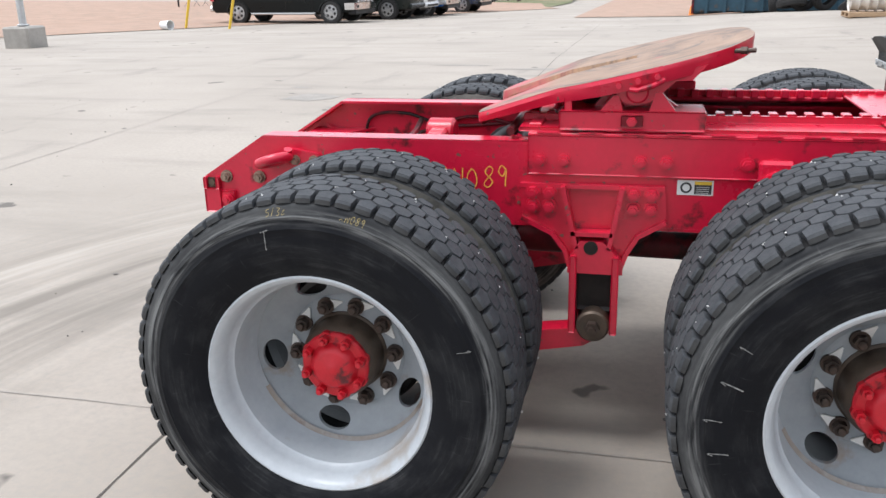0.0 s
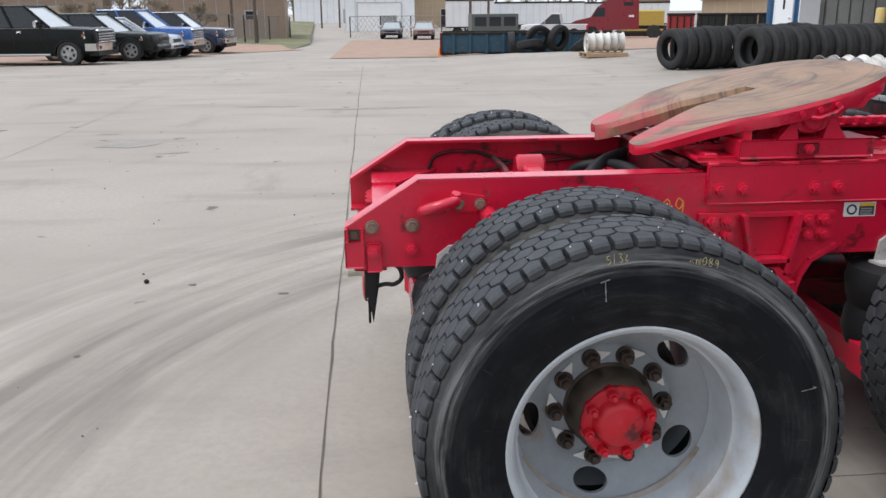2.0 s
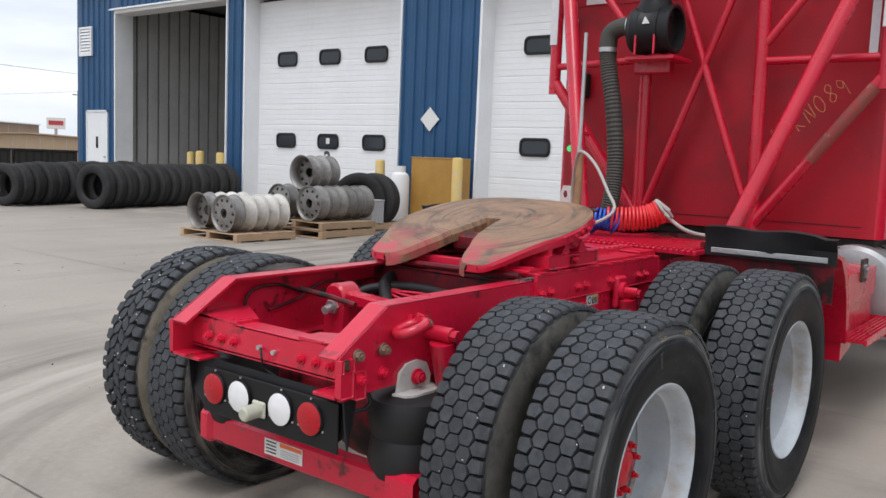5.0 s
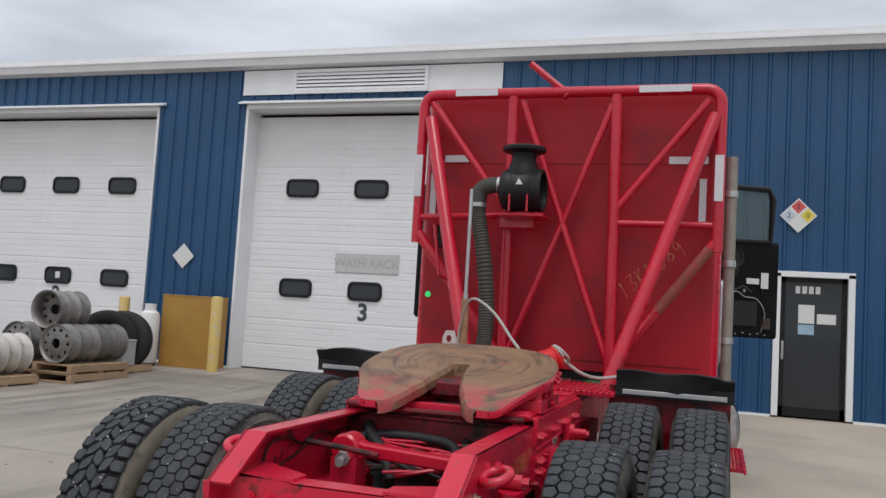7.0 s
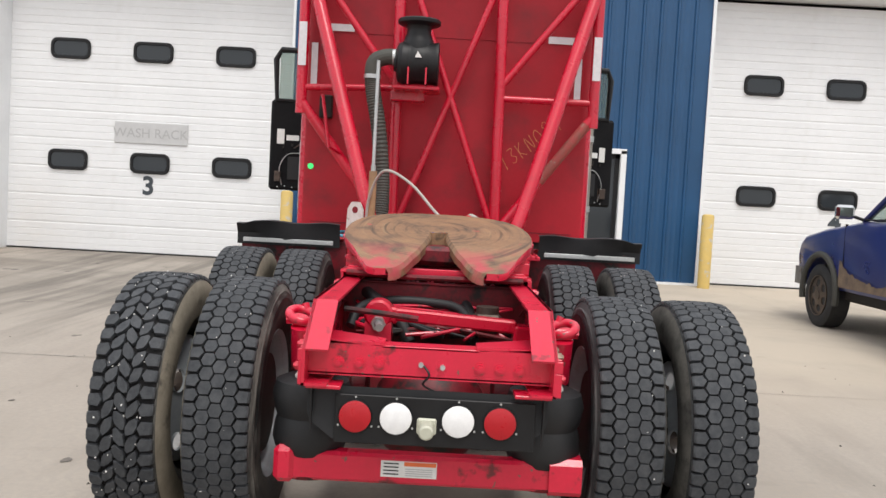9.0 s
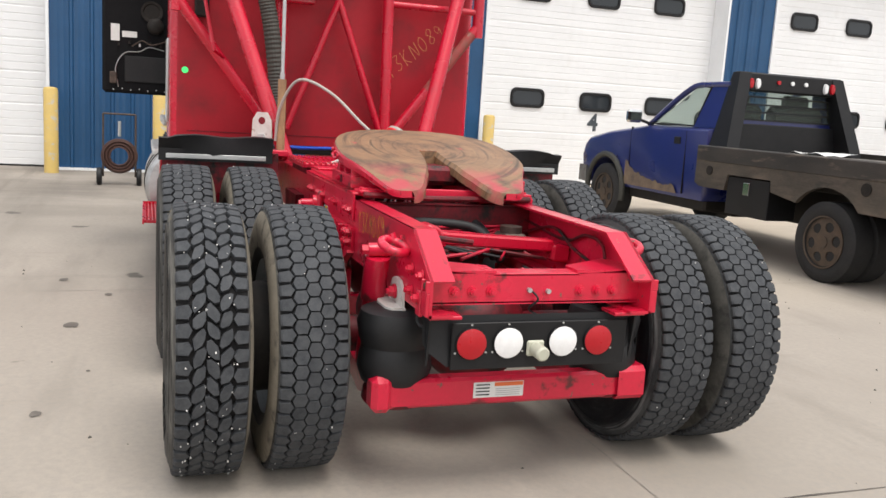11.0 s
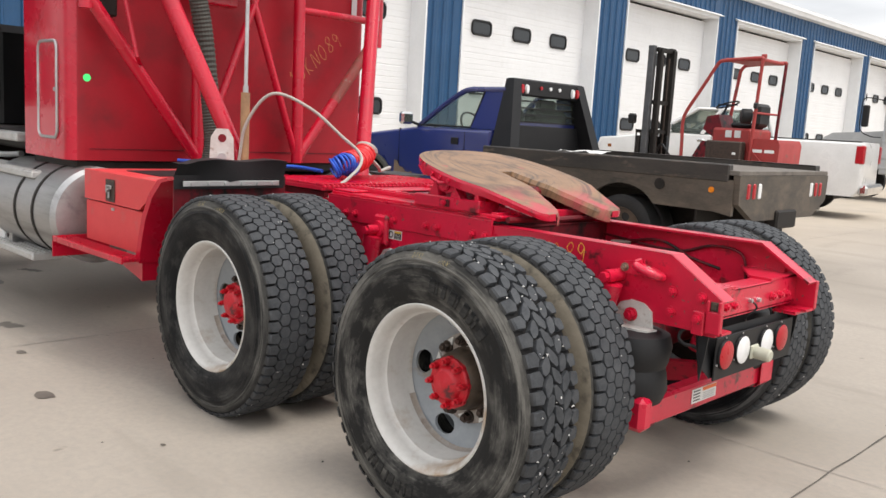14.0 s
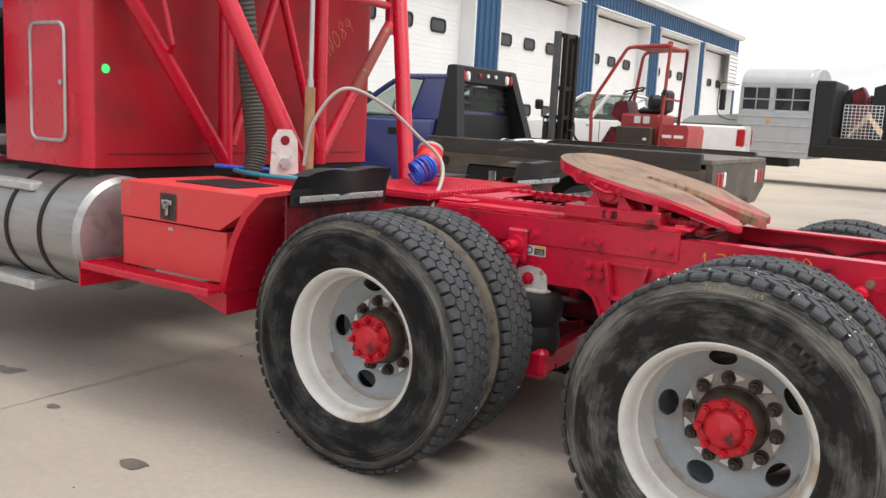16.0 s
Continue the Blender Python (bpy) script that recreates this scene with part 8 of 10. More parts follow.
def greenhouse(v, paint, xs, z0, z1, w0, w1, glass, split=True):
    """Cab top: (front base, front top, rear top, rear base) x positions; glass set into the sides and ends."""
    a, b, c, d = xs
    g = B()
    vs = [(a, -w0, z0), (a, w0, z0), (b, w1, z1), (b, -w1, z1), (c, w1, z1), (c, -w1, z1), (d, w0, z0), (d, -w0, z0)]
    g.add(vs, [(3, 2, 4, 5), (0, 1, 6, 7)])
    r = 0.045
    g.box(min(b, c) - 0.03, max(b, c) + 0.03, -w1 - 0.01, w1 + 0.01, z1 - 0.035, z1 + 0.035, 0.034)
    for s in (1, -1):
        for p, q in (((a, s * w0, z0), (b, s * w1, z1)), ((d, s * w0, z0), (c, s * w1, z1)), (((a + d) / 2, s * w0, z0), ((b + c) / 2, s * w1, z1)))[:3 if split else 2]:
            g.tube([p, q], r, 8)
    part("roof", g, paint, v)
    for s in (1, -1):
        part("side_glass", B().add([(a - 0.05, s * (w0 - 0.01), z0), (d + 0.05, s * (w0 - 0.01), z0), (c + 0.03, s * (w1 - 0.01), z1 - 0.03), (b - 0.03, s * (w1 - 0.01), z1 - 0.03)], [(0, 1, 2, 3)]), glass, v, smooth=0)
    part("windscreen", B().add([(a - 0.01, -w0 + 0.03, z0), (a - 0.01, w0 - 0.03, z0), (b - 0.01, w1 - 0.03, z1 - 0.03), (b - 0.01, -w1 + 0.03, z1 - 0.03)], [(0, 1, 2, 3)]), WINDSCREEN, v, smooth=0)
    part("rear_glass", B().add([(d + 0.01, -w0 + 0.03, z0), (d + 0.01, w0 - 0.03, z0), (c + 0.01, w1 - 0.03, z1 - 0.03), (c + 0.01, -w1 + 0.03, z1 - 0.03)], [(0, 1, 2, 3)]), glass, v, smooth=0)
    for s in (1, -1):
        part("seat", B().box((a + d) / 2 - 0.35, (a + d) / 2 + 0.15, s * 0.2, s * 0.65, z0 - 0.25, z0 + 0.05, 0.05).box((a + d) / 2 - 0.45, (a + d) / 2 - 0.3, s * 0.2, s * 0.65, z0 - 0.2, z0 + 0.35, 0.05), BLACKP, v)
    part("steering_wheel", B().tube([(a - 0.45 + 0.06 * math.sin(t), 0.4 + 0.18 * math.cos(t), z0 + 0.05 + 0.17 * math.sin(t)) for t in [2 * math.pi * i / 20 for i in range(20)]], 0.015, 6, loop=True), BLACKP, v)


def arch_profile(length, front_ov, wb, z0, belt, hood, r, nose, blunt=0.0):
    """Side outline of a body with wheel arches; x runs back from the nose (0) to -length."""
    fx, rx = -front_ov, -front_ov - wb
    pts = [(0.0, z0 + 0.12), (0.02, hood - 0.22), (-0.06, hood - 0.05 + 0.02 * blunt), (-0.35, hood), (nose, max(hood + 0.05, belt - 0.03)), (nose - 0.02, belt), (-length + 0.02, belt), (-length, belt - 0.1), (-length, z0 + 0.15), (-length + 0.1, z0)]
    for cx in (rx, fx):
        pts.append((cx - r, z0))
        for i in range(1, 12):
            a = math.pi * (1 - i / 12)
            pts.append((cx + r * math.cos(a), 0.40 + r * math.sin(a) * 0.97))
        pts.append((cx + r, z0))
    pts.append((-0.12, z0))
    return pts, fx, rx


def car_shell(pts, w, length, corner, shoulder):
    """Body whose corners are rounded in plan and whose flanks fall away at the shoulder and the sill."""
    vs, n = [], len(pts)
    levels = (-1.0, -0.985, -0.93, -0.75, 0.75, 0.93, 0.985, 1.0)
    for f in levels:
        e = {1.0: 1.0, 0.985: 0.62, 0.93: 0.25, 0.75: 0.0}[abs(f)]
        for x, z in pts:
            x2 = x - corner * e * max(0.0, 1 + x / 0.7) if x > -0.7 else x
            x2 = x2 + 0.07 * e if x < -length + 0.25 else x2
            z2 = z - shoulder * e * min(1.0, max(0.0, (z - 0.88) / 0.15))
            pull = 0.035 * max(0.0, (0.75 - z) / 0.35) if abs(f) > 0.9 else 0.0
            vs.append((x2, f * w - math.copysign(pull, f), z2))
    b = B()
    fs = [tuple(range(n)), tuple(range((len(levels) - 1) * n, len(levels) * n))[::-1]]
    fs += [(l * n + i, (l + 1) * n + i, (l + 1) * n + (i + 1) % n, l * n + (i + 1) % n) for l in range(len(levels) - 1) for i in range(n)]
    return b.add(vs, fs)


def pickup(name, label, at, paint, length=5.8, wb=3.65, crew=True, suv=False, hood=1.10, belt=1.15, top=1.90, w=0.98, scale=1.0, cab=None, glass=TINT):
    v = thing(name, label, "car" if suv else "pickup truck", at=at)
    nose = -1.55
    cab_end = cab or (-length + 0.15 if suv else (-4.05 if crew else -3.15))
    pts, fx, rx = arch_profile(length, 0.92, wb, 0.42, belt, hood, 0.46, nose, 0.0 if suv else 1.0)
    part("body", car_shell(pts, w, length, 0.30 if suv else 0.13, 0.05), paint, v, smooth=38)
    for s in (1, -1):
        part("fender_flare", B().tube([(fx + 0.47 * math.cos(a), s * w, 0.40 + 0.45 * math.sin(a)) for a in [math.pi * i / 12 for i in range(13)]], 0.026, 8), paint, v)
        car_wheel(v, fx, s * (w - 0.12), s, scale * 1.11)
        car_wheel(v, rx, s * (w - 0.12), s, scale * 1.11)
        part("fender_flare", B().tube([(rx + 0.47 * math.cos(a), s * w, 0.40 + 0.45 * math.sin(a)) for a in [math.pi * i / 12 for i in range(13)]], 0.026, 8), paint, v)
        back = 0.22 if suv else 0.08
        part("headlight", B().prism([(-0.02 - back, s * (w - 0.34)), (0.015 - back * 0.5, s * (w - 0.36)), (-0.05 - back, s * (w - 0.09)), (-0.26 - back, s * (w + 0.004)), (-0.34 - back, s * (w - 0.04)), (-0.2 - back, s * (w - 0.3))], hood - (0.26 if suv else 0.34), hood - 0.11, "z"), LENSW, v)
        part("indicator", B().box(-0.34 - back, -0.24 - back, s * (w - 0.04), s * (w + 0.006), hood - 0.26, hood - 0.18, 0.01), DARKAMBER, v)
        part("door_handle", B().box(nose - 1.05, nose - 0.90, s * w, s * (w + 0.03), belt - 0.17, belt - 0.12, 0.01), CHROME, v)
        part("door_seam", B().box(nose - 0.12, nose - 0.105, s * (w - 0.005), s * (w + 0.003), 0.5, belt - 0.05), DARK, v)
        part("door_seam", B().box(nose - 1.22, nose - 1.205, s * (w - 0.005), s * (w + 0.003), 0.5, belt - 0.05), DARK, v)
        mr = part("wing_mirror", B().box(nose - 0.35, nose - 0.24, s * (w + 0.05), s * (w + 0.22), belt + 0.0, belt + 0.22, 0.04), CHROME, v)
        part("arm", B().tube([(nose - 0.3, s * (w - 0.05), belt + 0.04), (nose - 0.28, s * (w + 0.1), belt + 0.06)], 0.02, 6), BLACKP, mr)
        part("tail_lamp", B().box(-length - 0.01, -length + 0.16, s * (w - 0.16), s * (w + 0.006), belt - 0.44, belt - 0.07, 0.02), LENSR, v)
    if suv:
        part("grille", B().box(-0.10, 0.03, -0.48, 0.48, hood - 0.30, hood - 0.16, 0.02), BLACKP, v)
        part("front_bumper", B().box(-0.32, 0.07, -w + 0.14, w - 0.14, 0.42, 0.62, 0.06), paint, v)
        part("bumper_intake", B().box(0.0, 0.078, -w + 0.30, w - 0.30, 0.46, 0.56, 0.02), BLACKP, v)
    else:
        gr = part("grille", B().box(-0.06, 0.030, -w + 0.32, w - 0.32, hood - 0.46, hood - 0.08, 0.02), BLACKP, v)
        part("grille_surround", B().box(-0.05, 0.05, -w + 0.29, w - 0.29, hood - 0.12, hood - 0.06, 0.015).box(-0.05, 0.05, -w + 0.29, w - 0.29, hood - 0.49, hood - 0.44, 0.015), CHROME, gr)
        for k in range(3):
            part("grille_bar", B().box(-0.02, 0.048, -w + 0.31, w - 0.31, hood - 0.40 + 0.09 * k, hood - 0.352 + 0.09 * k, 0.008), CHROME, gr)
        bm = part("front_bumper", B().prism([(0.14, -w * 0.7), (0.14, w * 0.7), (0.03, w - 0.02), (-0.34, w + 0.012), (-0.34, w - 0.08), (-0.1, w * 0.7), (-0.1, -w * 0.7), (-0.34, -w + 0.08), (-0.34, -w - 0.012), (0.03, -w + 0.02)], 0.50, 0.74, "z"), CHROME, v)
        for s in (1, -1):
            part("fog_lamp", B().box(0.06, 0.125, s * (w * 0.62), s * (w * 0.80), 0.56, 0.66, 0.01), BLACKP, bm)
        part("valance", B().box(-0.25, 0.06, -w + 0.08, w - 0.08, 0.32, 0.50, 0.03), BLACKP, v)
    part("rear_bumper", B().box(-length - 0.14, -length + 0.05, -w + 0.05, w - 0.05, 0.45, 0.66, 0.05), paint if suv else CHROME, v)
    for s in (1, -1):
        part("step_bar", B().tube([(fx - 0.6, s * (w + 0.05), 0.38), (rx + 0.6, s * (w + 0.05), 0.38)], 0.04, 8), DARK if suv else ALU, v)
    greenhouse(v, paint, (nose + 0.05, nose - 0.80, cab_end + (0.45 if suv else 0.14), cab_end), belt - 0.01, top, w - 0.04, w - 0.20, glass, crew or suv)
    part("cabin_trim", B().box(cab_end + 0.12, nose - 0.25, -w + 0.14, w - 0.14, belt - 0.05, belt + 0.10, 0.04), DARK, v)
    if not suv:
        part("bed_floor", B().box(-length + 0.08, cab_end - 0.05, -w + 0.08, w - 0.08, belt, belt + 0.012), DARK, v)
    part("chassis", B().box(-(wb + 1.6), -0.3, -0.6, 0.6, 0.32, 0.62), DARK, v)
    return v


def at_right(front, heading, w=0.98, ov=0.92):
    """Pose of a vehicle whose right front wheel stands at the given place."""
    h = radians(heading)
    fx, fy = front
    x = fx + ov * math.cos(h) - (w - 0.05) * math.sin(h)
    y = fy + ov * math.sin(h) + (w - 0.05) * math.cos(h)
    return Matrix.Translation((x, y, height(x, y))) @ pose(0, 0, 0, 0, 0, heading)


pickup("pickup_truck", "black crew cab pickup truck parked on dirt", at_right((-10.7, 27.6), -6), car_paint("black_car_paint", (0.004, 0.0055, 0.0055), 0.0, 0.22), length=6.0, wb=3.9, hood=1.24, belt=1.29, top=1.98)
pickup("sport_utility", "dark green sport utility car parked on dirt", at_right((-9.5, 30.8), -6), car_paint("dark_green_car_paint", (0.011, 0.014, 0.012), 0.0, 0.3), length=4.8, wb=2.9, suv=True, hood=1.05, belt=1.08, top=1.75)
pickup("sport_utility", "small white sport utility car parked on dirt", at_right((-9.3, 32.3), -6), car_paint("white_car_paint", (0.6, 0.6, 0.6)), length=4.5, wb=2.7, suv=True, hood=0.95, belt=1.0, top=1.6)
pickup("pickup_truck", "bright blue crew cab pickup truck parked on dirt", at_right((-8.9, 34.6), -6), car_paint("bright_blue_car_paint", (0.02, 0.10, 0.34)), hood=1.22, belt=1.27, top=1.95)
pickup("pickup_truck", "dark blue crew cab pickup truck parked on dirt", at_right((-8.2, 38.8), -6), car_paint("navy_car_paint", (0.018, 0.026, 0.055)), length=5.4, wb=3.3, hood=1.18, belt=1.22, top=1.90)
pickup("white_pickup", "white four wheel drive pickup truck parked on concrete", pose(9.93, -14.77, 0.05, 0, 0, 9), car_paint("white_pickup_paint", (0.74, 0.74, 0.73)), length=5.85, wb=3.71, cab=-3.55, hood=1.36, belt=1.52, top=2.07, scale=1.08, glass=CARGLASS)
NAVY = car_paint("royal_blue_truck_paint", (0.010, 0.018, 0.130))
MUD = mat("dried_tan_mud", (0.23, 0.165, 0.11), (0.10, 0.075, 0.065), rough=0.9, scale=5, fine=50, bump=0.2)


def flatbed_cab(at):
    """Single cab with a raked windscreen, a broad rear pillar and dark wheel-arch lips."""
    v = thing("flatbed_pickup", "royal blue flatbed pickup truck with black bed and headache rack", "pickup truck", at=at)
    w, fx, end, belt = 0.98, -1.03, -3.38, 1.42
    pts = [(-0.24, 0.58), (-0.20, 0.90), (-0.27, 1.10), (-0.42, 1.195), (-1.0, 1.30), (-1.70, 1.385), (-1.97, belt), (end, belt + 0.01), (end, 0.62), (end + 0.08, 0.53), (fx - 0.48, 0.53)]
    pts += [(fx - 0.48 * math.cos(math.pi * k / 12), 0.44 + 0.48 * math.sin(math.pi * k / 12)) for k in range(1, 12)] + [(fx + 0.48, 0.53), (-0.36, 0.53)]
    part("body", car_shell(pts, w, 3.6, 0.16, 0.07), NAVY, v, smooth=38)
    shell = B().box(-3.40, -2.80, -0.78, 0.78, 1.905, 1.965, 0.029)
    shell.add([(-2.70, -0.76, 1.91), (-2.70, 0.76, 1.91), (-2.84, 0.77, 1.962), (-2.84, -0.77, 1.962)], [(0, 1, 2, 3)])
    part("roof", shell, NAVY, v)
    for s in (1, -1):
        part("windscreen_pillar", B().tube(curve_pts([(-1.93, s * 0.90, belt - 0.02), (-2.35, s * 0.845, 1.70), (-2.66, s * 0.79, 1.895), (-2.84, s * 0.775, 1.935)], 4), 0.036, 8), NAVY, v)
        part("roof_rail", B().tube([(-2.80, s * 0.775, 1.93), (-3.40, s * 0.775, 1.935)], 0.036, 8), NAVY, v)
        vs = [(-2.93, s * 0.93, belt - 0.01), (-3.40, s * 0.93, belt - 0.01), (-3.42, s * 0.785, 1.94), (-3.05, s * 0.785, 1.93)]
        vs += [(x, y - s * 0.07, z) for x, y, z in vs]
        part("rear_pillar", B().add(vs, [(0, 1, 2, 3), (7, 6, 5, 4), (0, 4, 5, 1), (1, 5, 6, 2), (2, 6, 7, 3), (3, 7, 4, 0)]), NAVY, v, smooth=0)
        part("side_glass", B().add([(-1.98, s * 0.905, belt), (-2.94, s * 0.905, belt), (-3.05, s * 0.775, 1.91), (-2.70, s * 0.775, 1.91)], [(0, 1, 2, 3)]), CARGLASS, v, smooth=0)
        part("window_trim", B().tube([(-2.00, s * 0.925, belt + 0.005), (-2.95, s * 0.925, belt + 0.005), (-3.055, s * 0.795, 1.905)], 0.012, 6), BLACKP, v)
        arc = [(fx + 0.50 * math.cos(math.pi * k / 14), s * (w + 0.012), 0.44 + 0.51 * math.sin(math.pi * k / 14)) for k in range(-1, 16)]
        part("fender_flare", B().tube(arc, 0.042, 8), HOSEG, v, "dusty grey plastic wheel-arch lip")
        car_wheel(v, fx - 0.02, s * (w - 0.10), s, 1.09, CARRIM_DARK)
        part("headlight", B().prism([(-0.24, s * 0.60), (-0.22, s * 0.86), (-0.36, s * 0.955), (-0.46, s * 0.955), (-0.46, s * 0.60)], 0.88, 1.08, "z"), LENSW, v)
        part("indicator", B().box(-0.50, -0.38, s * 0.95, s * 0.972, 0.92, 1.02, 0.01), DARKAMBER, v)
        part("door_handle", B().box(-2.80, -2.66, s * w, s * (w + 0.014), 1.19, 1.28, 0.012), BLACKP, v)
        for x0 in (-1.62, -2.90):
            part("door_seam", B().box(x0 - 0.007, x0, s * (w - 0.03), s * (w + 0.002), 0.58, belt - 0.06), DARK, v)
        mr = part("wing_mirror", B().box(-1.98, -1.88, s * (w + 0.06), s * (w + 0.28), belt + 0.0, belt + 0.17, 0.03), CHROME, v)
        part("arm", B().tube([(-1.96, s * (w - 0.05), belt), (-1.92, s * (w + 0.1), belt + 0.05)], 0.02, 6), BLACKP, mr)
        rnd = random.Random(8)
        crest = [(-1.54 - 0.06 * k, 0.66 + 0.26 * math.exp(-k / 5.0) + rnd.uniform(-0.025, 0.025)) for k in range(21)]
        mud = [(-2.80, 0.57), (-1.53, 0.57)] + crest
        part("mud_splash", B().add([(x, s * (w + 0.003), z) for x, z in mud], [tuple(range(len(mud)))]), MUD, v, "tan mud dried on the lower door", smooth=0)
        part("seat", B().box(-3.1, -2.55, s * 0.12, s * 0.70, 1.0, 1.25, 0.05).box(-3.22, -3.02, s * 0.12, s * 0.70, 1.2, 1.72, 0.06).box(-3.16, -3.06, s * 0.28, s * 0.54, 1.70, 1.86, 0.04), HOSEG, v)
    part("windscreen", B().add([(-1.96, -0.86, belt), (-1.96, 0.86, belt), (-2.72, 0.75, 1.905), (-2.72, -0.75, 1.905)], [(0, 1, 2, 3)]), CARGLASS, v, smooth=0)
    part("cab_back", B().box(-3.41, -3.36, -0.90, 0.90, belt - 0.02, 1.54, 0.01).box(-3.42, -3.37, -0.80, 0.80, 1.88, 1.95, 0.01), NAVY, v)
    part("rear_glass", B().add([(-3.39, -0.84, 1.53), (-3.39, 0.84, 1.53), (-3.39, 0.76, 1.89), (-3.39, -0.76, 1.89)], [(0, 1, 2, 3)]), CARGLASS, v, smooth=0)
    part("dashboard", B().box(-2.25, -1.98, -0.84, 0.84, belt - 0.10, belt + 0.03, 0.04), BLACKP, v)
    part("steering_wheel", B().tube([(-2.45 + 0.07 * math.sin(t), 0.42 + 0.18 * math.cos(t), belt + 0.06 + 0.16 * math.sin(t)) for t in [2 * math.pi * i / 20 for i in range(20)]], 0.015, 6, loop=True), BLACKP, v)
    part("grille", B().box(-0.26, -0.17, -0.58, 0.58, 0.80, 1.08, 0.02), BLACKP, v)
    part("front_bumper", B().prism([(-0.06, -0.7), (-0.06, 0.7), (-0.16, 0.95), (-0.46, 0.995), (-0.46, 0.90), (-0.2, 0.7), (-0.2, -0.7), (-0.46, -0.90), (-0.46, -0.995), (-0.16, -0.95)], 0.50, 0.74, "z"), RIMOLD, v)
    part("sill", B().box(-3.3, -1.55, -0.90, 0.90, 0.40, 0.55, 0.03), DARK, v)
    part("chassis", B().box(-3.4, -0.4, -0.55, 0.55, 0.36, 0.62), DARK, v)
    return v


FLAT = flatbed_cab(Matrix.Translation((8.67, -5.98, height(8.67, -5.98) - 0.03)))
BEDM = mat("scuffed_rusty_black_steel_bed", (0.030, 0.026, 0.022), (0.105, 0.084, 0.064), rough=0.6, scale=3, fine=40, bump=0.2, spots=(0.13, 0.10, 0.076), spot_at=(0.52, 0.74), spot_scale=3.5, stretch=(0.6, 1, 1.8))
BEDRAIL = mat("worn_black_bed_rail_paint", (0.018, 0.017, 0.016), (0.052, 0.044, 0.037), rough=0.55, scale=4, fine=50, bump=0.2, spots=(0.15, 0.115, 0.085), spot_at=(0.58, 0.72), spot_scale=6, stretch=(0.5, 1, 2.0))
DECKM = mat("dusty_worn_bed_deck", (0.17, 0.15, 0.13), (0.11, 0.095, 0.082), rough=0.8, scale=2.5, fine=30, bump=0.15, spots=(0.05, 0.043, 0.037), spot_at=(0.54, 0.68), spot_scale=3)


